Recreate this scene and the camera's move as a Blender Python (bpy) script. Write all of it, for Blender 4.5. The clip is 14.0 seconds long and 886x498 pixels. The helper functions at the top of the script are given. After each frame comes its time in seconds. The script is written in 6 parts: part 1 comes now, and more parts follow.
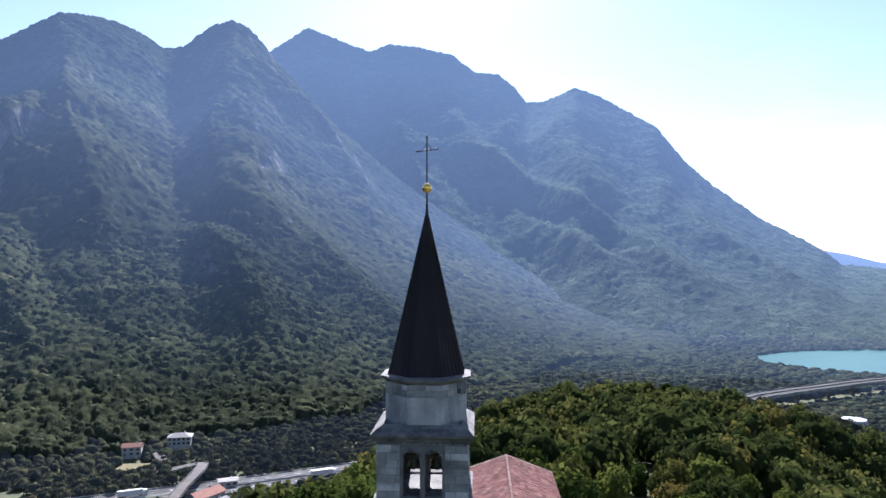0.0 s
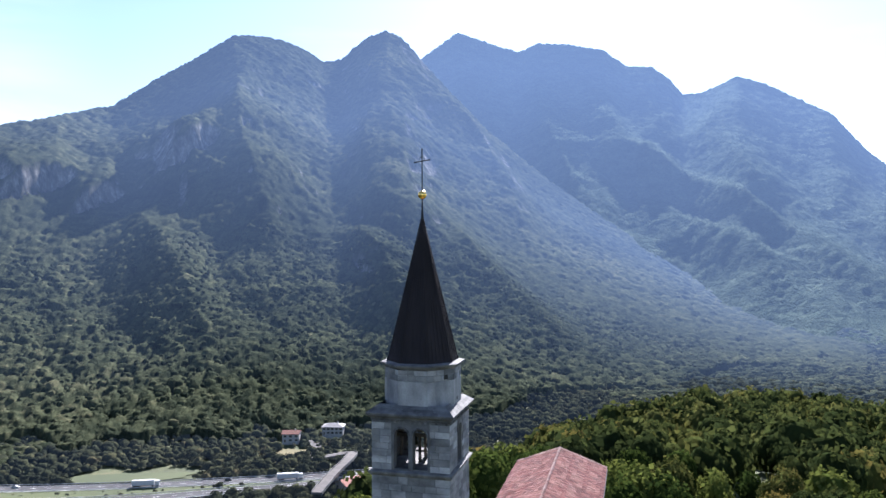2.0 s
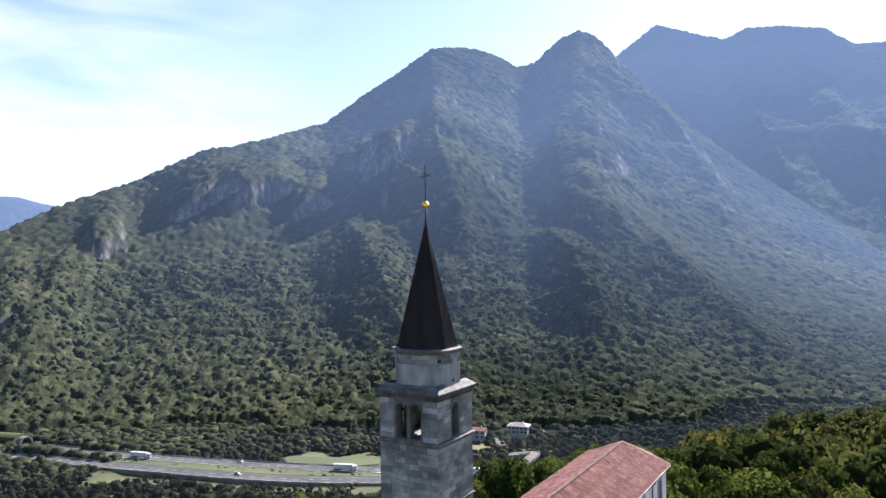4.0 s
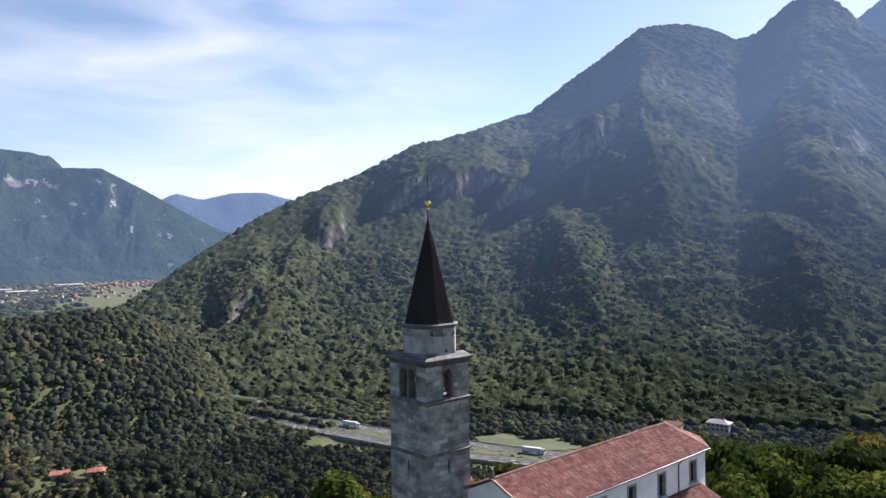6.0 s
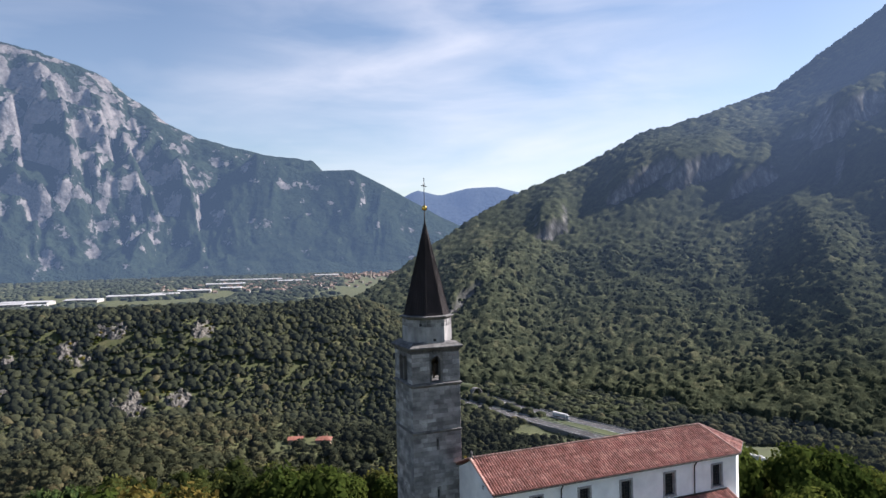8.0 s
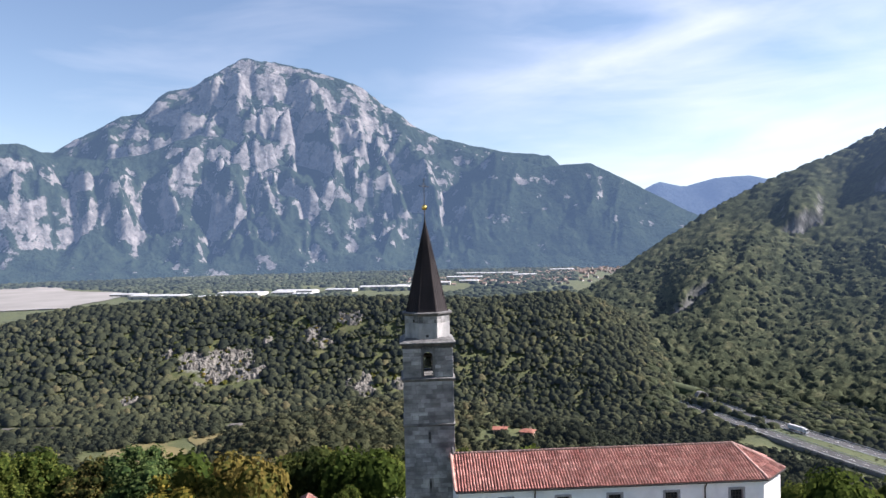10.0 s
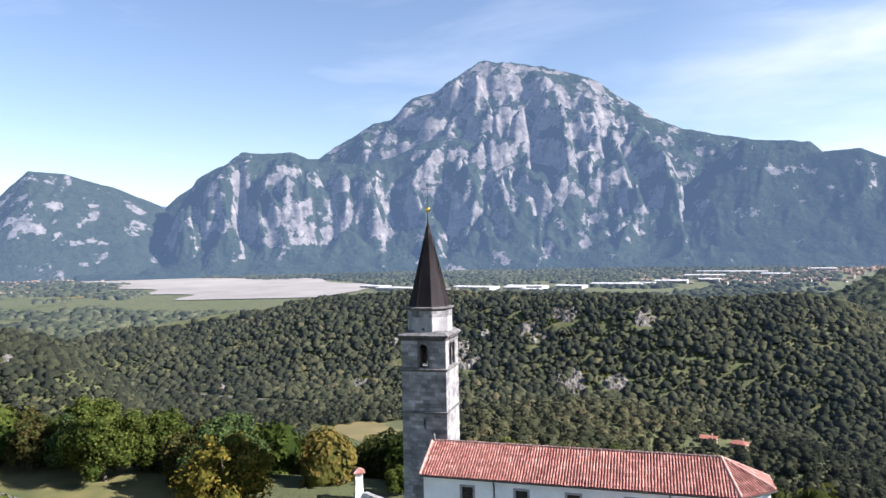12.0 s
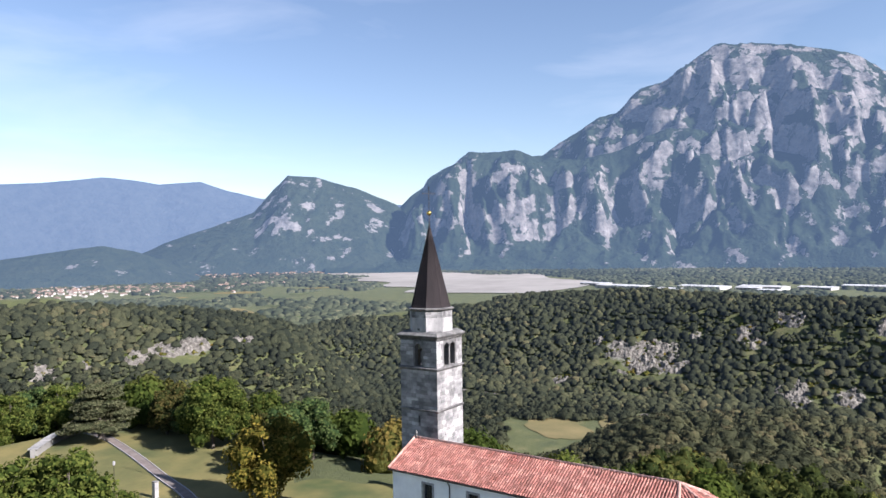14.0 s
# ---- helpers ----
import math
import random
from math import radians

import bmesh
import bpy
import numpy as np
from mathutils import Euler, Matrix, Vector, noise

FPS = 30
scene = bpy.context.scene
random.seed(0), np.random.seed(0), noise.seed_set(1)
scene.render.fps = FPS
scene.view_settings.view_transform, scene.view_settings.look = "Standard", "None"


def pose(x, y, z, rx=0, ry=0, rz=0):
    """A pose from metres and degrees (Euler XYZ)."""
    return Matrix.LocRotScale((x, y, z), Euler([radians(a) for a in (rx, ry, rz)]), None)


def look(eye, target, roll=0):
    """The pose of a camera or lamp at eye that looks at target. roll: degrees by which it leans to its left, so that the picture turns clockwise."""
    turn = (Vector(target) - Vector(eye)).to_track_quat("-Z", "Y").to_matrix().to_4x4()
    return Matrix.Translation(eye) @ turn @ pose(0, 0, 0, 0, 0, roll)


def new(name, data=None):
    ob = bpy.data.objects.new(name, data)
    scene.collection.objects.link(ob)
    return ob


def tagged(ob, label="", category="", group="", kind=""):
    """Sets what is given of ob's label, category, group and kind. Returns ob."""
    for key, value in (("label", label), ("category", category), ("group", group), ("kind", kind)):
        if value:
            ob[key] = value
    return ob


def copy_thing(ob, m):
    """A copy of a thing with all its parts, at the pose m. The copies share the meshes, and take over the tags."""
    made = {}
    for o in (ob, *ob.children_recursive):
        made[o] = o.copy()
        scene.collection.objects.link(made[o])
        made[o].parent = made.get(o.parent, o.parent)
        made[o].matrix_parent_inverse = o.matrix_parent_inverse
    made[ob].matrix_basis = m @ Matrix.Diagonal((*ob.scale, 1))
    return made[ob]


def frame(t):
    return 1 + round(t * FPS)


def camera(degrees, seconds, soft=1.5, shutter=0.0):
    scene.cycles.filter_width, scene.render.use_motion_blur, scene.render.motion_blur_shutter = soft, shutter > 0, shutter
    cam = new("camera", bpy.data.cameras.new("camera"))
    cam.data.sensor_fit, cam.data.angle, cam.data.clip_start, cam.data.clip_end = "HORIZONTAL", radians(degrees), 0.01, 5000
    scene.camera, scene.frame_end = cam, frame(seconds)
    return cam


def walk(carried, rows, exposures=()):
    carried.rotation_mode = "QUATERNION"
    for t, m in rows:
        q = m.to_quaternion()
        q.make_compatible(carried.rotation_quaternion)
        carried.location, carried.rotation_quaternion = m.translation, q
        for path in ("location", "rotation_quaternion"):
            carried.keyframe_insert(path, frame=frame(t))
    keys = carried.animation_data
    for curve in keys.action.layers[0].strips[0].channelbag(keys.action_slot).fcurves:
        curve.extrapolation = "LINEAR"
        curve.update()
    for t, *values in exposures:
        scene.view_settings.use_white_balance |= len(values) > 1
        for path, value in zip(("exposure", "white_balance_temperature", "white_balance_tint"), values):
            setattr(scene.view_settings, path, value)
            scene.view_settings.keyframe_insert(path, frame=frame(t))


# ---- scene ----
cam = camera(64.5, 14.0)
PATH = [
    (0, (2.739, -36.868, 34.734), (2.64, -34.871, 34.747), 0.0),
    (0.5, (4.737, -37.579, 34.749), (4.557, -35.587, 34.762), 0.0),
    (1, (6.876, -38.27, 34.749), (6.592, -36.291, 34.763), -0.1),
    (1.5, (9.277, -38.915, 34.733), (8.877, -36.955, 34.749), -0.2),
    (2, (12.048, -39.491, 34.687), (11.524, -37.561, 34.702), -0.3),
    (4.5, (30.229, -40.487, 34.501), (29.072, -38.856, 34.521), -0.8),
    (5, (34.601, -39.979, 34.492), (33.335, -38.431, 34.503), -0.9),
    (5.5, (39.131, -38.763, 34.427), (37.756, -37.311, 34.445), -1.0),
    (6, (43.742, -37.104, 34.451), (42.246, -35.777, 34.452), -0.8),
    (6.5, (48.499, -34.806, 34.42), (46.902, -33.602, 34.416), -0.9),
    (7, (53.042, -31.769, 34.584), (51.347, -30.707, 34.584), -1.0),
    (7.5, (56.942, -27.873, 34.744), (55.163, -26.96, 34.74), -1.0),
    (8, (59.751, -23.008, 34.739), (57.904, -22.24, 34.729), -1.2),
    (10.5, (66.896, 3.799, 34.56), (64.897, 3.737, 34.548), -1.3),
    (11, (67.706, 9.596, 34.435), (65.719, 9.367, 34.422), -1.3),
    (11.5, (67.853, 15.36, 34.434), (65.892, 14.963, 34.423), -1.2),
    (12, (67.289, 21.032, 34.475), (65.368, 20.476, 34.467), -1.2),
    (12.5, (66.008, 26.514, 34.64), (64.138, 25.804, 34.634), -1.1),
    (13, (64.012, 31.962, 34.69), (62.205, 31.104, 34.684), -1.1),
    (13.5, (61.561, 37.237, 34.713), (59.828, 36.238, 34.707), -1.1),
    (14, (58.935, 42.261, 34.711), (57.288, 41.127, 34.704), -1.0),
]
EXPOSURES = [(0, 1.64, 5800, 18), (2, 1.88, 5850, 18), (5, 1.65, 6400, 18), (7.5, 1.22, 6400, 18), (8.2, 1.22, 6400, 18), (10.5, 1.6, 6300, 18), (12.5, 1.68, 6200, 18), (14, 1.5, 6200, 18)]
walk(cam, [(t, look(eye, target, roll)) for t, eye, target, roll in PATH], EXPOSURES)

# ---- world and sun ----
SUN_AZ, SUN_EL = 3.0, 35.0
world = bpy.data.worlds.new("sky")
scene.world = world
world.use_nodes = True
wn = world.node_tree.nodes
wl = world.node_tree.links
sky = wn.new("ShaderNodeTexSky")
sky.sky_type = "NISHITA"
sky.sun_disc = False
sky.sun_elevation = radians(SUN_EL)
sky.sun_rotation = radians(-SUN_AZ)
sky.altitude = 200
sky.air_density, sky.dust_density, sky.ozone_density = 1.0, 0.32, 0.9
wn["Background"].inputs["Strength"].default_value = 0.059
# thin cirrus
tc = wn.new("ShaderNodeTexCoord")
mp = wn.new("ShaderNodeMapping")
mp.inputs["Scale"].default_value = (1.6, 1.6, 7.0)
mp.inputs["Rotation"].default_value = (0.12, 0.05, 0.6)
cn = wn.new("ShaderNodeTexNoise")
cn.inputs["Scale"].default_value = 1.5
cn.inputs["Detail"].default_value = 5
cn.inputs["Roughness"].default_value = 0.55
cn.inputs["Distortion"].default_value = 0.4
cr = wn.new("ShaderNodeMapRange")
cr.inputs["From Min"].default_value, cr.inputs["From Max"].default_value = 0.5, 0.78
cr.inputs["To Min"].default_value, cr.inputs["To Max"].default_value = 0.0, 0.2
mx = wn.new("ShaderNodeMix")
mx.data_type = "RGBA"
mx.inputs["B"].default_value = (8.0, 8.2, 8.6, 1)
wl.new(tc.outputs["Generated"], mp.inputs["Vector"])
wl.new(mp.outputs["Vector"], cn.inputs["Vector"])
wl.new(cn.outputs["Fac"], cr.inputs["Value"])
# a bank of veil cloud lies low over the valley's mouth
bd = wn.new("ShaderNodeVectorMath")
bd.operation = "DOT_PRODUCT"
bd.inputs[1].default_value = (-0.9, 0.42, 0.12)
wl.new(tc.outputs["Generated"], bd.inputs[0])
bk = wn.new("ShaderNodeMapRange")
bk.interpolation_type = "SMOOTHSTEP"
bk.inputs["From Min"].default_value, bk.inputs["From Max"].default_value = 0.9, 0.995
bk.inputs["To Max"].default_value = 1.0
wl.new(bd.outputs["Value"], bk.inputs["Value"])
b2 = wn.new("ShaderNodeTexNoise")
b2.inputs["Scale"].default_value, b2.inputs["Detail"].default_value = 2.2, 6
b2.inputs["Distortion"].default_value = 0.5
wl.new(mp.outputs["Vector"], b2.inputs["Vector"])
br2 = wn.new("ShaderNodeMapRange")
br2.inputs["From Min"].default_value, br2.inputs["From Max"].default_value = 0.32, 0.68
br2.inputs["To Max"].default_value = 0.43
wl.new(b2.outputs["Fac"], br2.inputs["Value"])
bm_ = wn.new("ShaderNodeMath")
bm_.operation = "MULTIPLY_ADD"
wl.new(bk.outputs["Result"], bm_.inputs[0])
wl.new(br2.outputs["Result"], bm_.inputs[1])
wl.new(cr.outputs["Result"], bm_.inputs[2])
wl.new(bm_.outputs[0], mx.inputs["Factor"])
wl.new(sky.outputs["Color"], mx.inputs["A"])
wl.new(mx.outputs["Result"], wn["Background"].inputs["Color"])

sun = new("sun", bpy.data.lights.new("sun", "SUN"))
sun.data.energy = 5.0
sun.data.angle = radians(0.6)
sun.data.color = (1.0, 0.95, 0.88)
sd = Vector((-math.sin(radians(SUN_AZ)) * math.cos(radians(SUN_EL)), math.cos(radians(SUN_AZ)) * math.cos(radians(SUN_EL)), math.sin(radians(SUN_EL))))
sun.matrix_world = look(sd * 400, (0, 0, 0))

# ---- materials ----


def mat_base(name):
    m = bpy.data.materials.new(name)
    m.use_nodes = True
    return m, m.node_tree.nodes, m.node_tree.links, m.node_tree.nodes["Principled BSDF"]


def ramp_node(nt, stops):
    r = nt.nodes.new("ShaderNodeValToRGB")
    e = r.color_ramp.elements
    while len(e) < len(stops):
        e.new(0.5)
    for el, (p, c) in zip(e, stops):
        el.position, el.color = p, (*c, 1)
    return r


def noise_node(nt, scale, detail=4, rough=0.55, coord="Object", stretch=None):
    t = nt.nodes.new("ShaderNodeTexCoord")
    n = nt.nodes.new("ShaderNodeTexNoise")
    n.inputs["Scale"].default_value = scale
    n.inputs["Detail"].default_value = detail
    n.inputs["Roughness"].default_value = rough
    if stretch:
        g = nt.nodes.new("ShaderNodeMapping")
        g.inputs["Scale"].default_value = stretch
        nt.links.new(t.outputs[coord], g.inputs["Vector"])
        nt.links.new(g.outputs["Vector"], n.inputs["Vector"])
    else:
        nt.links.new(t.outputs[coord], n.inputs["Vector"])
    return n


def bump(nt, bsdf, src, strength, dist):
    b = nt.nodes.new("ShaderNodeBump")
    b.inputs["Strength"].default_value = strength
    b.inputs["Distance"].default_value = dist
    nt.links.new(src, b.inputs["Height"])
    nt.links.new(b.outputs["Normal"], bsdf.inputs["Normal"])
    return b


def plain(name, c1, c2, scale, rough=0.7, metal=0.0, bumpd=0.0, per_piece=0.0, fine=0.0, stretch=None):
    """Two-tone noise material; per_piece varies the brightness from piece to piece."""
    m, n, l, b = mat_base(name)
    nz = noise_node(m.node_tree, scale, stretch=stretch)
    rp = ramp_node(m.node_tree, [(0.3, c1), (0.7, c2)])
    l.new(nz.outputs["Fac"], rp.inputs["Fac"])
    col = rp.outputs["Color"]
    if per_piece:
        o = n.new("ShaderNodeObjectInfo")
        g = n.new("ShaderNodeNewGeometry")
        a = n.new("ShaderNodeMath")
        a.operation = "ADD"
        l.new(o.outputs["Random"], a.inputs[0])
        l.new(g.outputs["Random Per Island"], a.inputs[1])
        fr = n.new("ShaderNodeMath")
        fr.operation = "FRACT"
        l.new(a.outputs[0], fr.inputs[0])
        mr = n.new("ShaderNodeMapRange")
        mr.inputs["To Min"].default_value, mr.inputs["To Max"].default_value = 1 - per_piece, 1 + per_piece
        l.new(fr.outputs[0], mr.inputs["Value"])
        h = n.new("ShaderNodeHueSaturation")
        l.new(mr.outputs["Result"], h.inputs["Value"])
        l.new(col, h.inputs["Color"])
        col = h.outputs["Color"]
    if fine:
        f = noise_node(m.node_tree, scale * 9, 5, 0.7)
        mr2 = n.new("ShaderNodeMapRange")
        mr2.inputs["To Min"].default_value, mr2.inputs["To Max"].default_value = 1 - fine, 1 + fine
        l.new(f.outputs["Fac"], mr2.inputs["Value"])
        h2 = n.new("ShaderNodeHueSaturation")
        l.new(mr2.outputs["Result"], h2.inputs["Value"])
        l.new(col, h2.inputs["Color"])
        col = h2.outputs["Color"]
    l.new(col, b.inputs["Base Color"])
    b.inputs["Roughness"].default_value = rough
    b.inputs["Metallic"].default_value = metal
    if bumpd:
        bz = noise_node(m.node_tree, scale * 5, 6, 0.65)
        bump(m.node_tree, b, bz.outputs["Fac"], 0.7, bumpd)
    return m


def paint_haze(m, d0, d1, s0, s1, side=0.35, ahead=1.2):
    """Haze painted as emission: a faint glow that grows with the distance from the church and towards the sun."""
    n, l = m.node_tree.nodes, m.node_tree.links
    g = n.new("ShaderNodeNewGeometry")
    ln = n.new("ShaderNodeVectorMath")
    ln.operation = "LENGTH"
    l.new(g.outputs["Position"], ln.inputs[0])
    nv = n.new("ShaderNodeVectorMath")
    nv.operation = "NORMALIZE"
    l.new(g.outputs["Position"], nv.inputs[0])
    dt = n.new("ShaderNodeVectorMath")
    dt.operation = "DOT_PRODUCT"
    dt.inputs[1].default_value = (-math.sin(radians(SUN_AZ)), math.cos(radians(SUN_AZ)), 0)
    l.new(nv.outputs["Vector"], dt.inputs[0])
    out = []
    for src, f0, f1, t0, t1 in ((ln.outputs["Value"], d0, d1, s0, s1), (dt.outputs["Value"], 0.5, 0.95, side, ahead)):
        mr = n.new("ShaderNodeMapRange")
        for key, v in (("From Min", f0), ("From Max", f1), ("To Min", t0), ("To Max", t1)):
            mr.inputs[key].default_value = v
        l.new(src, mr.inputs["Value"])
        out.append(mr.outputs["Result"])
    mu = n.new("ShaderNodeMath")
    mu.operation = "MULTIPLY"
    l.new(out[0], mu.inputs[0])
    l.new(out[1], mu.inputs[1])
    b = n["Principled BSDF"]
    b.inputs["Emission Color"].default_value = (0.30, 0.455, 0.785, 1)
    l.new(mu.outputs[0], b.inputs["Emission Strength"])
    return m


def foliage(name, stops, leaf=1.2, trans=0.25, bumpd=0.5, mottle=1.0, crags=False):
    """Leaves: the tone follows the tint (the tree's own, plus painted crown shade), with a finer mottling; crags show
    where the land is steep.
    """
    m, n, l, b = mat_base(name)
    at = n.new("ShaderNodeAttribute")
    at.attribute_name = "tint"
    nz = noise_node(m.node_tree, leaf, 4, 0.7)
    ma = n.new("ShaderNodeMath")
    ma.operation = "MULTIPLY_ADD"
    ma.inputs[1].default_value = mottle
    ma.inputs[2].default_value = -0.5 * mottle
    l.new(nz.outputs["Fac"], ma.inputs[0])
    ad = n.new("ShaderNodeMath")
    l.new(at.outputs["Fac"], ad.inputs[0])
    l.new(ma.outputs[0], ad.inputs[1])
    rp = ramp_node(m.node_tree, stops)
    l.new(ad.outputs[0], rp.inputs["Fac"])
    col = rp.outputs["Color"]
    if crags:
        ra = n.new("ShaderNodeAttribute")
        ra.attribute_name = "rock"
        rn = noise_node(m.node_tree, 0.09, 7, 0.7, stretch=(1, 1, 0.4))
        rr = ramp_node(m.node_tree, [(0.35, (0.04, 0.042, 0.036)), (0.52, (0.1, 0.1, 0.092)), (0.7, (0.26, 0.25, 0.235))])
        l.new(rn.outputs["Fac"], rr.inputs["Fac"])
        mixc = n.new("ShaderNodeMix")
        mixc.data_type = "RGBA"
        l.new(ra.outputs["Fac"], mixc.inputs["Factor"])
        l.new(col, mixc.inputs["A"])
        l.new(rr.outputs["Color"], mixc.inputs["B"])
        col = mixc.outputs["Result"]
    l.new(col, b.inputs["Base Color"])
    b.inputs["Roughness"].default_value = 0.85
    b.inputs["Specular IOR Level"].default_value = 0.0
    bz = noise_node(m.node_tree, leaf * 1.3, 5, 0.7)
    bump(m.node_tree, b, bz.outputs["Fac"], 1.0, bumpd)
    tr = n.new("ShaderNodeBsdfTranslucent")
    l.new(rp.outputs["Color"], tr.inputs["Color"])
    mixs = n.new("ShaderNodeMixShader")
    mixs.inputs["Fac"].default_value = trans
    l.new(b.outputs["BSDF"], mixs.inputs[1])
    l.new(tr.outputs["BSDF"], mixs.inputs[2])
    l.new(mixs.outputs["Shader"], n["Material Output"].inputs["Surface"])
    return m


GREENS = [(0.0, (0.019, 0.023, 0.016)), (0.35, (0.034, 0.039, 0.023)), (0.65, (0.053, 0.057, 0.031)), (0.88, (0.077, 0.078, 0.04)), (1.0, (0.1, 0.088, 0.047))]
WARM = [(0.0, (0.025, 0.036, 0.012)), (0.4, (0.055, 0.066, 0.019)), (0.7, (0.095, 0.098, 0.026)), (1.0, (0.15, 0.115, 0.032))]
YELLOW = [(0.0, (0.04, 0.046, 0.010)), (0.5, (0.098, 0.09, 0.018)), (1.0, (0.19, 0.145, 0.03))]
FOREST = [(0.0, (0.018, 0.024, 0.017)), (0.4, (0.036, 0.043, 0.026)), (0.75, (0.058, 0.065, 0.037)), (1.0, (0.086, 0.087, 0.05))]
# these woods carry distance haze painted in as emission
M_wood_far = paint_haze(foliage("forest_leaves", FOREST, 0.32, 0.0, 1.2, mottle=1.2, crags=True), 600, 1550, 0.0, 0.115)
M_wood_hazy = paint_haze(foliage("forest_leaves_distant", FOREST, 0.2, 0.05, 0.3), 900, 3200, 0.02, 0.1, 0.7, 1.0)
M_wood = paint_haze(foliage("wood_leaves", GREENS, 1.0, 0.2, 0.8, mottle=1.15), 220, 950, 0.0, 0.024, 0.7, 1.0)
M_wood_warm = foliage("wood_leaves_warm", WARM, 1.1, 0.3, 0.5, mottle=0.4)
M_spur = foliage("spur_leaves", [(0.0, (0.024, 0.034, 0.012)), (0.4, (0.052, 0.066, 0.02)), (0.7, (0.09, 0.1, 0.03)), (1.0, (0.14, 0.135, 0.04))], 1.1, 0.35, 0.5, mottle=0.5)
M_leaf = foliage("leaves_green", [(0.0, (0.022, 0.036, 0.009)), (0.5, (0.056, 0.078, 0.017)), (1.0, (0.105, 0.12, 0.028))], 1.5, 0.35, 0.1)
M_leaf_y = foliage("leaves_yellow", YELLOW, 1.5, 0.35, 0.1)
M_leaf_d = foliage("leaves_dark", [(0.0, (0.018, 0.034, 0.014)), (0.6, (0.044, 0.07, 0.022)), (1.0, (0.075, 0.098, 0.034))], 1.5, 0.2, 0.1)
M_leaf_o = foliage("leaves_olive", [(0.0, (0.016, 0.022, 0.008)), (0.5, (0.045, 0.05, 0.016)), (1.0, (0.085, 0.07, 0.024))], 1.5, 0.3, 0.1)
M_leaf_c = foliage("needles_grey_green", [(0.0, (0.024, 0.03, 0.016)), (0.5, (0.056, 0.064, 0.032)), (1.0, (0.1, 0.1, 0.055))], 1.5, 0.2, 0.05)
M_bark = plain("bark", (0.05, 0.04, 0.03), (0.12, 0.10, 0.08), 3.0, 0.9, bumpd=0.05)
M_stone = plain("tower_stone", (0.10, 0.1, 0.102), (0.34, 0.332, 0.322), 0.6, 0.88, bumpd=0.02, per_piece=0.36, fine=0.32, stretch=(1, 1, 1.6))
M_mortar = plain("mortar", (0.0686, 0.0668, 0.0655), (0.15, 0.147, 0.143), 1.3, 0.95, bumpd=0.02)
M_plaster_drum = plain("drum_render", (0.15, 0.149, 0.152), (0.36, 0.352, 0.342), 1.1, 0.9, bumpd=0.02, fine=0.35, stretch=(1, 1, 0.5))
M_slab = plain("stone_slab", (0.042, 0.042, 0.043), (0.15, 0.146, 0.14), 1.6, 0.85, bumpd=0.02, per_piece=0.3, fine=0.3)
M_lead = plain("spire_metal", (0.014, 0.011, 0.012), (0.03, 0.024, 0.025), 0.5, 0.75, 0.0, bumpd=0.01, stretch=(2, 2, 0.25))
M_lead.node_tree.nodes["Principled BSDF"].inputs["Specular IOR Level"].default_value = 0.2
M_gold = plain("gilding", (0.75, 0.48, 0.12), (0.95, 0.66, 0.2), 5.0, 0.25, 1.0)
M_iron = plain("wrought_iron", (0.02, 0.02, 0.022), (0.05, 0.05, 0.05), 6.0, 0.55, 0.6)
M_bronze = plain("bell_bronze", (0.05, 0.045, 0.03), (0.11, 0.10, 0.06), 4.0, 0.45, 0.8)
M_timber = plain("bell_timber", (0.06, 0.045, 0.03), (0.13, 0.10, 0.07), 4.0, 0.85)
M_white = plain("limewash", (0.66, 0.66, 0.67), (0.82, 0.82, 0.82), 0.8, 0.9, bumpd=0.01, fine=0.05)
M_grey_frame = plain("grey_stone_frame", (0.20, 0.20, 0.21), (0.34, 0.33, 0.33), 3.0, 0.85, bumpd=0.01)
M_tile = plain("clay_tile", (0.18, 0.055, 0.042), (0.37, 0.18, 0.145), 0.9, 0.85, bumpd=0.01, per_piece=0.38, fine=0.2)
M_tile_bed = plain("tile_bed", (0.12, 0.036, 0.024), (0.204, 0.072, 0.048), 2.0, 0.9)
M_ridge = plain("ridge_tile", (0.325, 0.156, 0.117), (0.468, 0.312, 0.26), 2.0, 0.85, per_piece=0.2)
M_pane = plain("window_pane", (0.012, 0.014, 0.018), (0.03, 0.032, 0.04), 2.0, 0.12)
M_pipe = plain("drainpipe_metal", (0.03, 0.024, 0.022), (0.06, 0.05, 0.045), 3.0, 0.45, 0.6)
M_road = plain("asphalt", (0.048, 0.048, 0.05), (0.084, 0.084, 0.085), 0.08, 0.9, fine=0.12)
M_lane = plain("lane_asphalt", (0.0864, 0.0799, 0.0756), (0.13, 0.121, 0.114), 0.3, 0.9, fine=0.12)
M_path = plain("path_asphalt", (0.10, 0.082, 0.074), (0.17, 0.142, 0.13), 0.8, 0.9, fine=0.15)
M_conc = plain("concrete", (0.132, 0.132, 0.126), (0.228, 0.222, 0.21), 0.2, 0.9, fine=0.1)
for mm in (M_road, M_lane, M_conc):
    mm.node_tree.nodes["Principled BSDF"].inputs["Specular IOR Level"].default_value = 0.12
M_paintline = plain("road_paint", (0.65, 0.65, 0.63), (0.8, 0.8, 0.78), 1.0, 0.7)
M_house = plain("house_render", (0.316, 0.306, 0.29), (0.411, 0.4, 0.379), 0.5, 0.9)
M_house_p = plain("house_render_peach", (0.341, 0.236, 0.174), (0.422, 0.31, 0.236), 0.5, 0.9)
M_far_tile = plain("house_tile", (0.178, 0.0553, 0.034), (0.264, 0.111, 0.0765), 0.7, 0.85, per_piece=0.2, fine=0.15)
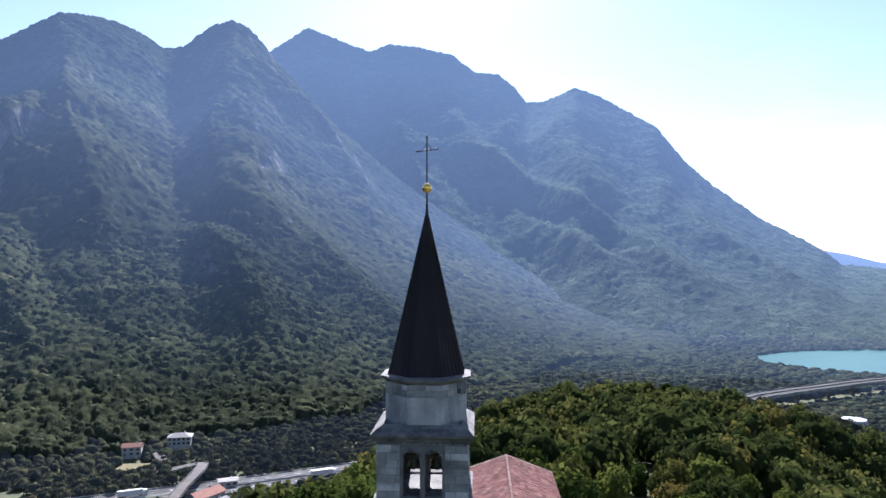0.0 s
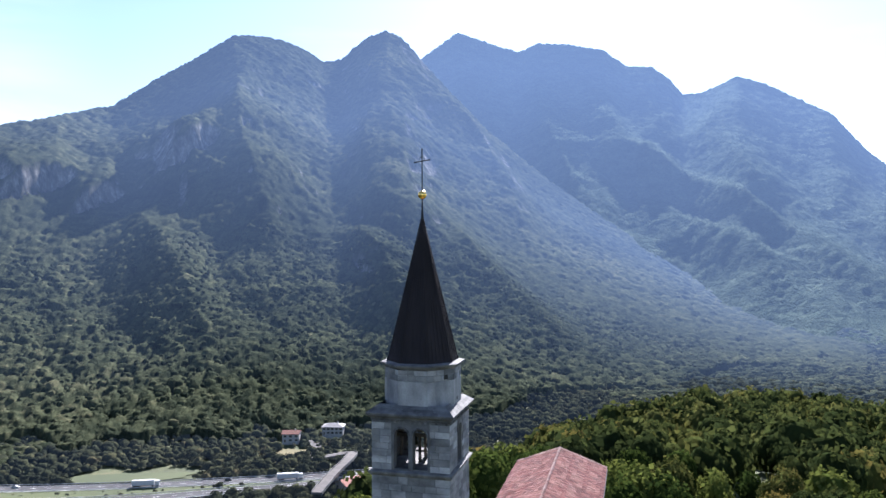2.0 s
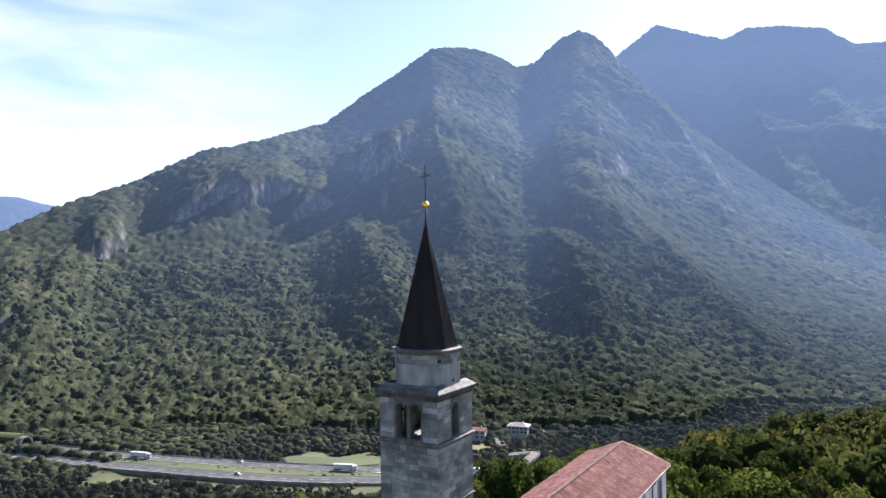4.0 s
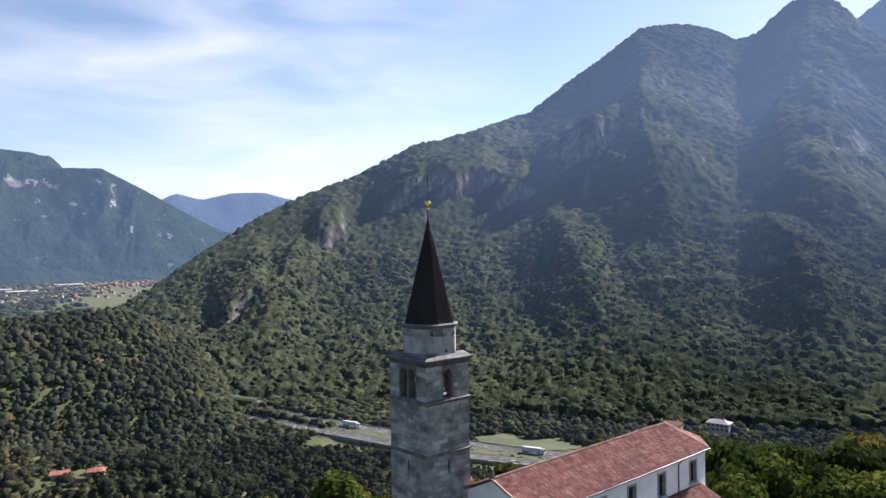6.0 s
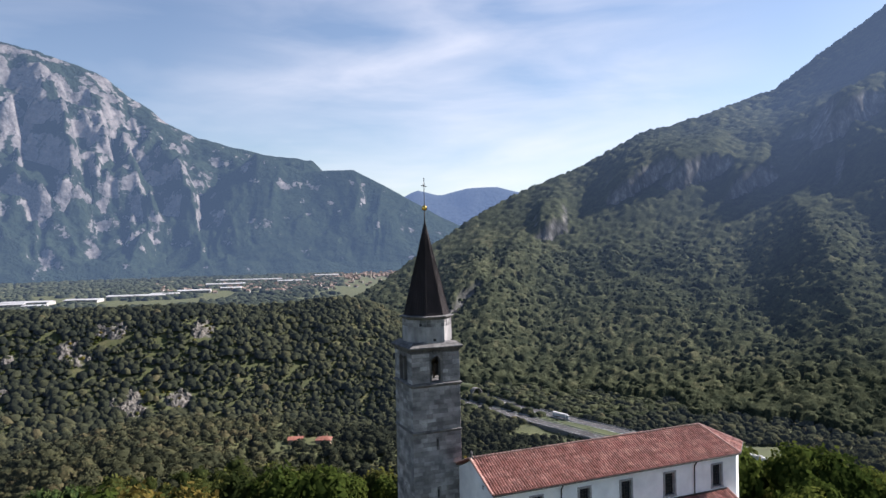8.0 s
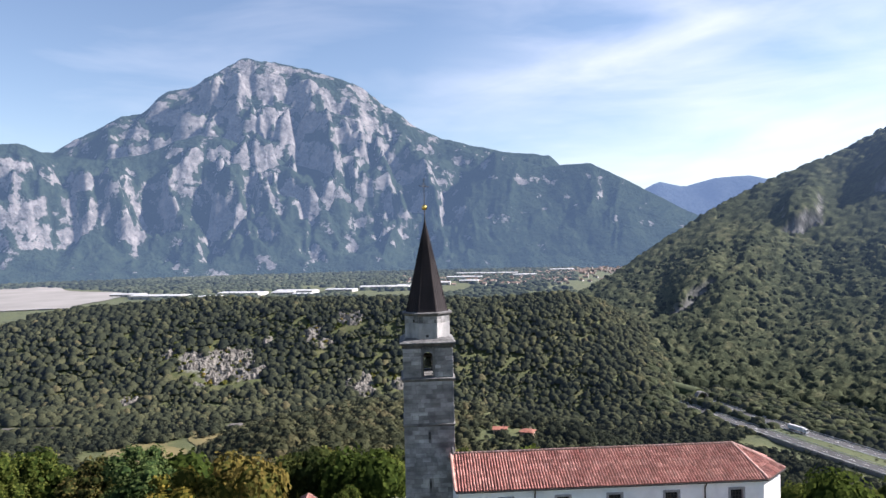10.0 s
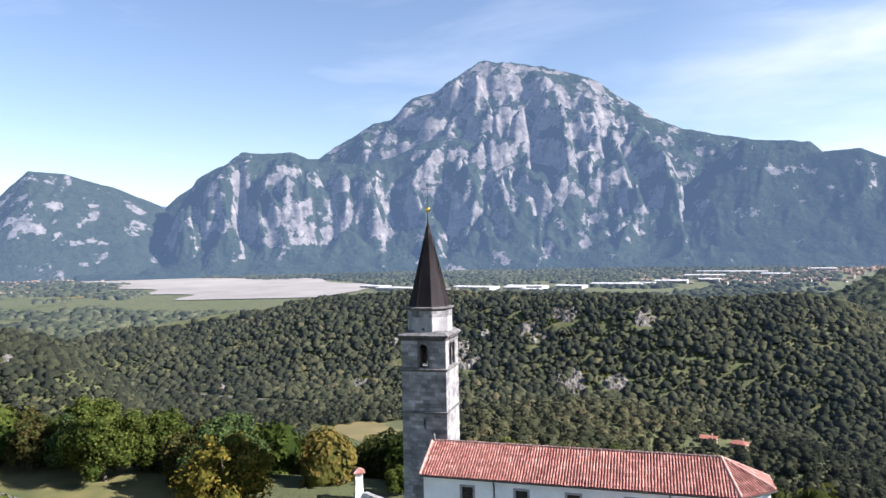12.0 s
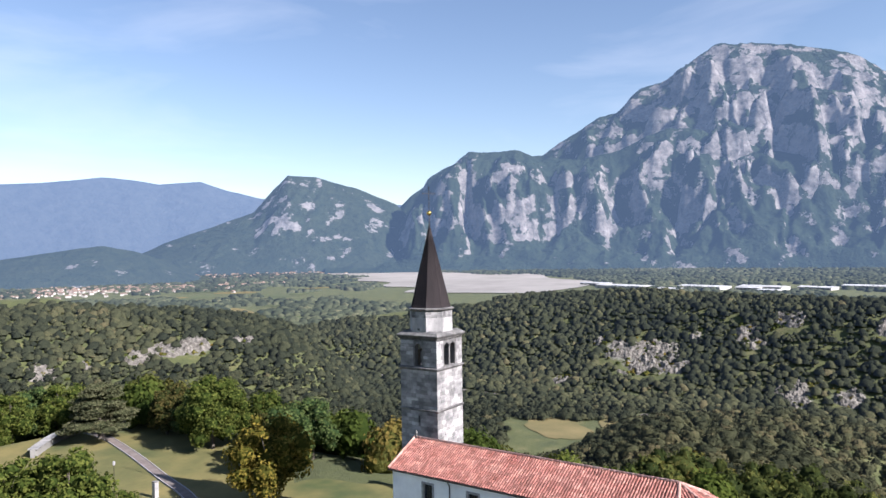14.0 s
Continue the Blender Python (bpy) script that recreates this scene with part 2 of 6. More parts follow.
M_grey_roof = plain("grey_roof", (0.168, 0.162, 0.162), (0.252, 0.24, 0.24), 0.7, 0.8, per_piece=0.1, fine=0.1)
M_town_roof = plain("town_roof", (0.126, 0.09, 0.0765), (0.216, 0.162, 0.14), 0.02, 0.9)
M_steel_white = plain("white_sheet", (0.316, 0.326, 0.337), (0.408, 0.413, 0.418), 0.05, 0.6)
M_dark_glass = plain("dark_glass", (0.02, 0.025, 0.03), (0.05, 0.055, 0.06), 1.0, 0.15)
M_tyre = plain("tyre_rubber", (0.012, 0.012, 0.012), (0.03, 0.03, 0.03), 5.0, 0.9)
M_truck_w = plain("truck_white", (0.434, 0.441, 0.448), (0.56, 0.56, 0.56), 0.5, 0.5)
M_car_d = plain("car_dark", (0.03, 0.032, 0.04), (0.06, 0.065, 0.075), 0.5, 0.3)
M_gravel = plain("river_gravel", (0.158, 0.151, 0.144), (0.249, 0.239, 0.227), 0.006, 0.95, fine=0.12)
M_field = plain("meadow", (0.07, 0.066, 0.02), (0.15, 0.118, 0.046), 0.035, 0.95, fine=0.15)
M_field_g = plain("green_field", (0.032, 0.047, 0.013), (0.064, 0.078, 0.024), 0.012, 0.95, fine=0.15)
M_lawn = plain("lawn_grass", (0.034, 0.05, 0.010), (0.15, 0.124, 0.04), 0.1, 0.95, bumpd=0.05, fine=0.25)
M_slab_pale = plain("pale_slab", (0.17, 0.17, 0.17), (0.32, 0.315, 0.305), 1.2, 0.7, bumpd=0.01, per_piece=0.1, fine=0.1)
M_lake = plain("lake_water", (0.03, 0.10, 0.098), (0.042, 0.125, 0.12), 0.01, 0.3)
M_lake.node_tree.nodes["Principled BSDF"].inputs["Specular IOR Level"].default_value = 0.15
M_rock_lime = plain("limestone", (0.05, 0.046, 0.038), (0.2, 0.186, 0.165), 0.35, 0.95, bumpd=1.0, fine=0.2)


def ground_material():
    """Grass, dry litter and bare limestone on the ground, by its own stone attribute."""
    m, n, l, b = mat_base("ground_cover")
    nz = noise_node(m.node_tree, 0.06, 6, 0.65)
    rp = ramp_node(m.node_tree, [(0.3, (0.032, 0.042, 0.014)), (0.55, (0.058, 0.068, 0.02)), (0.75, (0.11, 0.098, 0.042))])
    l.new(nz.outputs["Fac"], rp.inputs["Fac"])
    st = noise_node(m.node_tree, 0.25, 6, 0.7)
    rs = ramp_node(m.node_tree, [(0.35, (0.07, 0.068, 0.055)), (0.68, (0.24, 0.23, 0.215))])
    l.new(st.outputs["Fac"], rs.inputs["Fac"])
    at = n.new("ShaderNodeAttribute")
    at.attribute_name = "stone"
    ad = n.new("ShaderNodeMath")
    ad.operation = "MULTIPLY_ADD"
    ad.inputs[1].default_value = 1.4
    l.new(st.outputs["Fac"], ad.inputs[0])
    sb = n.new("ShaderNodeMath")
    sb.operation = "MULTIPLY_ADD"
    sb.inputs[1].default_value = 2.0
    sb.inputs[2].default_value = -1.7
    l.new(at.outputs["Fac"], sb.inputs[0])
    l.new(sb.outputs[0], ad.inputs[2])
    ad.use_clamp = True
    mix = n.new("ShaderNodeMix")
    mix.data_type = "RGBA"
    l.new(ad.outputs[0], mix.inputs["Factor"])
    l.new(rp.outputs["Color"], mix.inputs["A"])
    l.new(rs.outputs["Color"], mix.inputs["B"])
    l.new(mix.outputs["Result"], b.inputs["Base Color"])
    b.inputs["Roughness"].default_value = 0.95
    bz = noise_node(m.node_tree, 0.5, 6, 0.7)
    bump(m.node_tree, b, bz.outputs["Fac"], 0.8, 0.6)
    return m


def mountain_material(name, green, green2, rock, rock2, cliff, bare, glow, glow_s, tree=0.05, bumpd=14, patch=0.02):
    """Woods on the gentle slopes, bare limestone on the steep ones; glow paints an even haze as emission."""
    m, n, l, b = mat_base(name)
    g = n.new("ShaderNodeNewGeometry")
    sp = n.new("ShaderNodeSeparateXYZ")
    l.new(g.outputs["Normal"], sp.inputs["Vector"])
    nz = noise_node(m.node_tree, 0.009, 8, 0.66)
    # steepness plus noise chooses rock
    a1 = n.new("ShaderNodeMath")
    a1.operation = "MULTIPLY_ADD"
    a1.inputs[1].default_value = -1.0
    l.new(sp.outputs["Z"], a1.inputs[0])
    sc = n.new("ShaderNodeMath")
    sc.operation = "MULTIPLY"
    sc.inputs[1].default_value = 2.8
    l.new(nz.outputs["Fac"], sc.inputs[0])
    l.new(sc.outputs[0], a1.inputs[2])
    mr = n.new("ShaderNodeMapRange")
    mr.inputs["From Min"].default_value, mr.inputs["From Max"].default_value = cliff, cliff + 0.10
    l.new(a1.outputs[0], mr.inputs["Value"])
    # the summits above the tree line are barer
    at = n.new("ShaderNodeAttribute")
    at.attribute_name = "bare"
    mb = n.new("ShaderNodeMath")
    mb.operation = "MULTIPLY"
    mb.inputs[1].default_value = bare
    l.new(at.outputs["Fac"], mb.inputs[0])
    ad2 = n.new("ShaderNodeMath")
    l.new(a1.outputs[0], ad2.inputs[0])
    l.new(mb.outputs[0], ad2.inputs[1])
    l.new(ad2.outputs[0], mr.inputs["Value"])
    gz = noise_node(m.node_tree, patch, 7, 0.7)
    rg = ramp_node(m.node_tree, [(0.3, green), (0.7, green2)])
    l.new(gz.outputs["Fac"], rg.inputs["Fac"])
    rz = noise_node(m.node_tree, 0.014, 9, 0.75, stretch=(1, 1, 1.3))
    rr = ramp_node(m.node_tree, [(0.34, rock), (0.66, rock2)])
    l.new(rz.outputs["Fac"], rr.inputs["Fac"])
    mix = n.new("ShaderNodeMix")
    mix.data_type = "RGBA"
    l.new(mr.outputs["Result"], mix.inputs["Factor"])
    l.new(rg.outputs["Color"], mix.inputs["A"])
    l.new(rr.outputs["Color"], mix.inputs["B"])
    l.new(mix.outputs["Result"], b.inputs["Base Color"])
    b.inputs["Roughness"].default_value = 0.95
    b.inputs["Specular IOR Level"].default_value = 0.0
    bz = noise_node(m.node_tree, tree, 6, 0.7)
    bump(m.node_tree, b, bz.outputs["Fac"], 1.0, bumpd)
    # even haze put into the emission
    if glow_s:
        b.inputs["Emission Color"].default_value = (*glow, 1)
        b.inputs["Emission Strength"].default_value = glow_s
    return m


# tint of the haze that the mountain materials emit
HAZE_TINT = (0.30, 0.48, 0.80)
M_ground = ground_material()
# ground and fields get the painted haze as well
paint_haze(M_ground, 700, 4000, 0.0, 0.07, 0.7, 1.0)
paint_haze(M_field_g, 700, 4000, 0.0, 0.06, 0.7, 1.0)
M_slope = mountain_material("slope_woods", (0.019, 0.027, 0.014), (0.06, 0.07, 0.036), (0.08, 0.082, 0.076), (0.24, 0.235, 0.225), 0.98, 0.0, HAZE_TINT, 0.0, 0.2, 4, 0.05)
M_back = mountain_material("back_ridge_woods", (0.03, 0.045, 0.036), (0.085, 0.11, 0.08), (0.1, 0.1, 0.1), (0.2, 0.2, 0.2), 4.0, 0.0, HAZE_TINT, 0.0, 0.03, 26)
paint_haze(M_back, 1150, 2900, 0.045, 0.15)
M_rockmt = mountain_material("limestone_mountain", (0.012, 0.020, 0.014), (0.028, 0.038, 0.022), (0.06, 0.058, 0.057), (0.25, 0.231, 0.218), 1.0, 0.26, HAZE_TINT, 0.1, 0.03, 26)
M_dome = mountain_material("far_hill", (0.014, 0.022, 0.016), (0.03, 0.038, 0.024), (0.08, 0.078, 0.078), (0.2, 0.19, 0.185), 0.8, 0.15, HAZE_TINT, 0.10, 0.03, 20)
M_farr = mountain_material("far_range", (0.02, 0.027, 0.028), (0.035, 0.042, 0.042), (0.06, 0.06, 0.06), (0.09, 0.09, 0.09), 2.0, 0.0, HAZE_TINT, 0.0, 0.02, 20)
paint_haze(M_farr, 4000, 4700, 0.31, 0.34, 0.62, 1.0)

# ---- numeric helpers ----
rng = np.random.default_rng(7)
LAT = rng.random((8, 256, 256)) * 2 - 1


def vnoise(x, y, k=0):
    xi, yi = np.floor(x).astype(int), np.floor(y).astype(int)
    fx, fy = x - xi, y - yi
    fx, fy = fx * fx * (3 - 2 * fx), fy * fy * (3 - 2 * fy)
    L = LAT[k % 8]
    a, b = L[xi % 256, yi % 256], L[(xi + 1) % 256, yi % 256]
    c, d = L[xi % 256, (yi + 1) % 256], L[(xi + 1) % 256, (yi + 1) % 256]
    return a + (b - a) * fx + (c - a) * fy + (a - b - c + d) * fx * fy


def fbm(x, y, octaves=4, k=0, gain=0.5):
    s, w, t = 0, 1.0, 0
    for o in range(octaves):
        s = s + w * vnoise(x * 2 ** o + 17.3 * o, y * 2 ** o - 9.1 * o, k + o)
        t += w
        w *= gain
    return s / t


def ridged(x, y, octaves=4, k=0):
    s, w, t = 0, 1.0, 0
    for o in range(octaves):
        s = s + w * (1 - 2 * np.abs(vnoise(x * 2 ** o + 5.7 * o, y * 2 ** o + 3.3 * o, k + o)))
        t += w
        w *= 0.5
    return s / t


def smooth(t):
    t = np.clip(t, 0, 1)
    return t * t * (3 - 2 * t)


def seg_dist(x, y, pts):
    """Distance to a polyline and the interpolated third coordinate of its nearest point."""
    best, val = np.full(np.shape(x), 1e9), np.zeros(np.shape(x))
    for (x0, y0, h0), (x1, y1, h1) in zip(pts[:-1], pts[1:]):
        dx, dy = x1 - x0, y1 - y0
        u = np.clip(((x - x0) * dx + (y - y0) * dy) / (dx * dx + dy * dy), 0, 1)
        d = np.hypot(x - x0 - u * dx, y - y0 - u * dy)
        val = np.where(d < best, h0 + u * (h1 - h0), val)
        best = np.minimum(best, d)
    return best, val


# ---- relief of the land ----
CX, CY, EYE_Z = 30.0, 0.0, 34.6


def polar(x, y):
    return np.degrees(np.arctan2(-(x - CX), y - CY)), np.hypot(x - CX, y - CY)


def plan(az, r):
    a = np.radians(az)
    return CX - np.sin(a) * r, CY + np.cos(a) * r


def interp(az, table):
    t = np.array(table)
    o = np.argsort(t[:, 0])
    return np.interp(az, t[o, 0], t[o, 1])


HILL_CREST = [(66, -114), (68.5, -72), (71, -48), (74, -28), (76.8, -20), (83.6, -22), (90, -18), (95, -17), (101, -18), (108, -15), (114, -21), (120, -26), (127, -33), (132, -39), (136, -47), (141.5, -32), (149.7, -21), (154, -8), (158, -7), (175, -18), (205, -60)]
HILL2_CREST = [(125, -120), (128, -90), (131, -68), (134, -47), (136.5, -28), (142, -17), (150, -9), (155, -6), (165, -8), (181, -40)]
SHOULDER = [(-60, 22, -20), (-150, 8, -48), (-250, -25, -60), (-320, -58, -65), (-365, -22, -68), (-375, 28, -74), (-350, 75, -82)]
SPUR = [(6, -110, -4), (8, -80, 4), (8, -40, 4), (6, 0, 4), (6, 30, 3), (22, 90, -7), (32, 140, -13), (50, 190, -18), (78, 228, -24), (130, 255, -34), (190, 262, -50)]


def ground_z(x, y):
    az, r = polar(x, y)
    west = smooth((az - 60) / 25)
    floor = -106 + 16 * smooth((190 - y) / 260) * smooth((900 - r) / 300) * west
    floor = np.where(az > 60, np.maximum(floor, np.interp(r, [0, 800, 1500, 2200, 3300, 4900], [-106, -104, -92, -86, -74, -46])), floor)
    floor = floor + 2.0 * fbm(x / 160, y / 160, 3, 1) * smooth((r - 120) / 200) * smooth((1100 - r) / 300)
    # hill between the church and the plain
    R = interp(az, [(66, 735), (112, 735), (127, 815), (140, 815)])
    crest = EYE_Z + (interp(az, HILL_CREST) - EYE_Z) * R / 700
    R, r0 = R + 40 * np.sin(np.radians(az * 7)), interp(az, [(76, 522), (108, 528), (118, 572), (127, 640), (140, 640)])
    s = (r - r0) / (R - r0)
    base = floor - 1.0
    sc = np.clip(s, 0, 1)
    hz = base + (crest - base) * smooth(sc) ** 0.9 + 14 * fbm(x / 85, y / 85, 4, 2) * sc * (1.1 - sc) * 2.4
    hz = np.where(s > 1, crest - (r - R) * 0.32, hz)
    hz = np.where(s < 0, -400, hz)
    hz = np.where((az > 66) & (az < 205), hz, -400)
    z = np.maximum(floor, hz)
    # nearer hill on the south side
    c2 = interp(az, HILL2_CREST) * 1.116 - 4.0
    s2 = (r - 385) / 240
    h2 = np.where(s2 > 1, c2 - (r - 625) * 0.4, floor - 1 + (c2 - floor + 1) * smooth(s2) ** 0.8 + 10 * fbm(x / 80, y / 80, 4, 6) * smooth(s2) * smooth((1.2 - s2) / 0.5))
    z = np.maximum(z, np.where((s2 > 0) & (az > 125), h2, -400))
    # the church's own spur
    d, h = seg_dist(x, y, SPUR)
    w = 20 + 5 * fbm(x / 60, y / 60, 2, 4)
    fall = np.maximum(0, d - w)
    sz = h - 0.56 * fall ** 2 / (fall + 14) + 3 * fbm(x / 45, y / 45, 3, 5) * smooth(fall / 40)
    # wooded shoulder running out from it to the west
    d, h = seg_dist(x, y, SHOULDER)
    fall = np.maximum(0, d - 22 - 8 * fbm(x / 60, y / 60, 2, 3))
    sz = np.maximum(sz, h - 0.5 * fall ** 2 / (fall + 18) + 3 * fbm(x / 45, y / 45, 3, 2))
    return np.maximum(z, sz)


def make_range(tan=None, crest=None, R=None, r0=None, zb=-110.0, p=1.2, spur=0.08, fa=0.2, fr=1 / 700, small=0.02, k=0, lo=0, hi=1, back=0.7, pw=0.6, prof=None, gully=0.0):
    def z(x, y):
        az, r = polar(x, y)
        RR, rr0 = interp(az, R), interp(az, r0)
        zc = EYE_Z + interp(az, tan) * RR if tan else interp(az, crest)
        s = (r - rr0) / (RR - rr0)
        sc = np.clip(s, 0, 1)
        amp = (zc - zb)
        warp = 1.3 * fbm(x / 420, y / 420, 3, k + 3)
        if prof:
            # cliff bands: the profile's steps wander up and down and are notched by gullies
            notch = np.clip(np.abs(vnoise(az * 0.3 + 0.25 * warp, r * 0.0012, k + 5)) * 1.5 + 0.22 * fbm(az * 1.3, r / 160, 3, k), 0, 1) ** 0.7
            q = np.clip(sc + (0.2 * ridged(az * 0.2 + 0.4 * warp, r / 420 + warp, 3, k + 2) + 0.1 * fbm(x / 120, y / 120, 3, k)) * sc * (1 - sc) * 4 * smooth((0.97 - sc) / 0.25) - gully * (1 - notch) * smooth(sc / 0.3) * smooth((1 - sc) / 0.35), 0, 1)
            q = np.minimum(q, sc + 0.4 * (1 - sc))
            h = zb + amp * np.interp(q, [a for a, b in prof], [b for a, b in prof])
        else:
            h = zb + amp * sc ** p
        h = h + spur * amp * 3.2 * sc * (1 - sc) ** 0.7 * (0.55 * ridged(az * fa + warp, r * fr, 4, k) + pw * ridged(x / 620 + warp, y / 620 - warp, 4, k + 2))
        h = h + small * amp * fbm(x / 110, y / 110, 4, k + 1) * (0.25 + 3 * sc * (1 - sc))
        h = np.where(s > 1, zc - (r - RR) * back + small * amp * 0.25 * fbm(x / 110, y / 110, 4, k + 1), h)
        h = np.where(s < 0, zb + s * 120, h)
        return np.where((az > lo) & (az < hi), h, -600)
    return z


MASSIF_TAN = [(-16, -0.097), (-10, -0.075), (-6, -0.05), (0, 0.01), (4, 0.06), (7.5, 0.105), (12.2, 0.175), (15.9, 0.245), (17.7, 0.281), (19.4, 0.311), (20.6, 0.319), (22, 0.31), (23.5, 0.29), (24.3, 0.277), (25.7, 0.273), (27.3, 0.289), (29.2, 0.300), (31.1, 0.303), (32.8, 0.301), (34.2, 0.285), (36.1, 0.261), (37.5, 0.245), (39, 0.227), (40.4, 0.209), (41.8, 0.192), (43.9, 0.182), (45.5, 0.174), (46.5, 0.167), (51.4, 0.148), (56.3, 0.105), (60.6, 0.076), (64.7, 0.042), (67.8, 0.006), (69.2, -0.008), (72, -0.043), (74, -0.065), (78, -0.1), (83, -0.19)]
MASSIF_R = [(-16, 1500), (0, 1700), (17, 2100), (25, 2100), (36, 1850), (46, 1500), (60, 1250), (74, 950), (83, 800)]
MASSIF_R0 = [(-16, 900), (0, 680), (12, 560), (25, 535), (40, 530), (60, 620), (74, 580), (83, 560)]
massif_slope = make_range(tan=MASSIF_TAN, R=MASSIF_R, r0=MASSIF_R0, zb=-108, p=1.3, spur=0.035, fa=0.16, fr=1 / 1100, k=0, lo=-16, hi=83)


def spines(lines):
    """Spurs as polylines of bearing, distance, rise and half width."""
    return [[(*plan(a, r), h, w) for a, r, h, w in line] for line in lines]


def spine_lift(x, y, spurs, k):
    shape = np.shape(x)
    x, y = np.ravel(x), np.ravel(y)
    v = np.zeros(len(x))
    for line in spurs:
        q = np.array(line)
        m = 1.4 * q[:, 3].max()
        near = np.nonzero((x > q[:, 0].min() - m) & (x < q[:, 0].max() + m) & (y > q[:, 1].min() - m) & (y < q[:, 1].max() + m))[0]
        if not len(near):
            continue
        px, py = x[near], y[near]
        d, h = seg_dist(px, py, [(a, b, c) for a, b, c, w in line])
        w = seg_dist(px, py, [(a, b, w) for a, b, c, w in line])[1] * (1 + 0.35 * fbm(px / 170, py / 170, 3, k))
        v[near] = np.maximum(v[near], h * np.clip(1 - d / w, 0, 1) ** 1.25)
    return v.reshape(shape)


MASSIF_SPURS = spines([
    [(31.5, 1853, 5, 90), (33.1, 1429, 48, 130), (32.4, 1176, 46, 150), (31.2, 1020, 26, 130), (30.3, 900, 3, 110)],
    [(44, 1408, 8, 120), (37.5, 1280, 30, 130), (34.7, 1152, 34, 120), (33.6, 1060, 8, 90)],
    [(21, 1830, 5, 80), (22.7, 1444, 28, 120), (23.1, 1222, 26, 140), (21.9, 1090, 24, 130), (18.4, 1047, 28, 130), (13.9, 965, 6, 110)],
    [(24.6, 1026, 18, 60), (23.5, 956, 26, 75), (22.1, 876, 27, 80), (20.9, 780, 16, 70), (20.4, 690, 2, 60)],
    [(20.7, 1874, 5, 80), (15.7, 1800, 52, 130), (13, 1690, 60, 140), (10.9, 1480, 48, 120), (9.5, 1300, 8, 90)],
    [(17.2, 1150, 6, 80), (14.5, 1010, 30, 90), (10, 860, 22, 80), (6, 770, 4, 60)],
    [(41, 1100, 8, 80), (39, 930, 26, 90), (37.5, 800, 18, 80), (36.5, 700, 3, 60)],
    [(58, 1150, 6, 80), (62, 980, 20, 80), (64, 840, 14, 70), (65, 740, 3, 50)]])
BENCHES = [(51.5, 1155, 2.6, 30), (47.2, 1185, 2.4, 34), (43.4, 1155, 1.7, 26), (36.6, 1240, 1.9, 36), (58.9, 1015, 1.3, 20), (66.5, 840, 2.0, 13)]


def massif_z(x, y):
    """The massif with its spurs and bands of cliffs."""
    az, r = polar(x, y)
    h = massif_slope(x, y) + spine_lift(x, y, MASSIF_SPURS, 1)
    wob = 24 * fbm(x / 45, y / 45, 3, 6)
    for a, rc, wa, up in BENCHES:
        u = r - rc - wob + 30 * np.sin(np.radians((az - a) * 40))
        h = h + up * smooth((u + 9) / 18) * (1 - smooth((u - 10) / 260)) * np.exp(-((az - a) / wa) ** 4)
    return h


BACK_TAN = [(24, 0.2), (17.2, 0.284), (14.4, 0.319), (11.9, 0.304), (9.4, 0.289), (7.8, 0.300), (5.4, 0.297), (2.6, 0.285), (0.8, 0.260), (-1.1, 0.257), (-2.5, 0.239), (-3.4, 0.216), (-4.8, 0.216), (-7.5, 0.234), (-9.3, 0.222), (-13.7, 0.175), (-15.8, 0.127), (-17.9, 0.091), (-21.4, 0.044), (-23.3, 0.025), (-25.2, 0.006), (-26.6, -0.015), (-29.3, -0.020), (-38, -0.02), (-60, 0.02)]
back_slope = make_range(tan=BACK_TAN, R=[(24, 3000), (-10, 3000), (-18, 2700), (-30, 2400), (-60, 2400)], r0=[(24, 1500), (-5, 1180), (-25, 1150), (-30, 1300), (-60, 1300)], zb=-108, p=1.4, spur=0.05, fa=0.26, fr=1 / 2200, small=0.012, k=2, lo=-60, hi=24, pw=0.12)
BACK_SPURS = spines([
    [(2.7, 2565, 10, 150), (1, 2226, 75, 190), (-4.1, 2038, 80, 190), (-8.8, 1799, 66, 160), (-15.8, 1526, 45, 130), (-20, 1352, 10, 100)],
    [(-6.5, 2873, 8, 150), (-5, 2462, 70, 190), (-8.9, 1957, 60, 170), (-12, 1800, 10, 120)],
    [(-0.7, 1987, 20, 140), (-4.5, 1760, 60, 150), (-9.4, 1543, 52, 140), (-13.7, 1236, 8, 90)],
    [(-15, 2261, 20, 130), (-18.6, 1933, 52, 150), (-22.9, 1770, 36, 140), (-26.6, 1621, 6, 100)],
    [(8, 2700, 10, 140), (7, 2300, 70, 180), (4.5, 1900, 60, 170), (1.5, 1600, 40, 140), (-2, 1380, 8, 90)]])


def back_z(x, y):
    return back_slope(x, y) + spine_lift(x, y, BACK_SPURS, 3)


ROCK_CREST = [(134, 60), (129, 181), (126.9, 342), (123.6, 512), (120, 560), (116, 574), (113.6, 691), (110.1, 812), (108.3, 915), (105.8, 985), (103.7, 1104), (102.4, 1139), (99.3, 1124), (96.6, 1080), (93.8, 997), (91.1, 870), (89.1, 748), (86.5, 665), (82.4, 599), (78.1, 548), (76.9, 468), (74.8, 443), (72.5, 348), (69.8, 260), (67.5, 176), (60, 60)]
rock_z = make_range(crest=ROCK_CREST, R=[(60, 4200), (134, 4200)], r0=[(60, 3000), (134, 3000)], zb=-80, spur=0.08, fa=0.3, fr=1 / 400, small=0.1, k=1, lo=58, hi=134, gully=0.09,
                    prof=[(0, 0), (0.4, 0.28), (0.52, 0.46), (0.62, 0.53), (0.74, 0.7), (0.84, 0.78), (0.9, 0.9), (1, 1)])
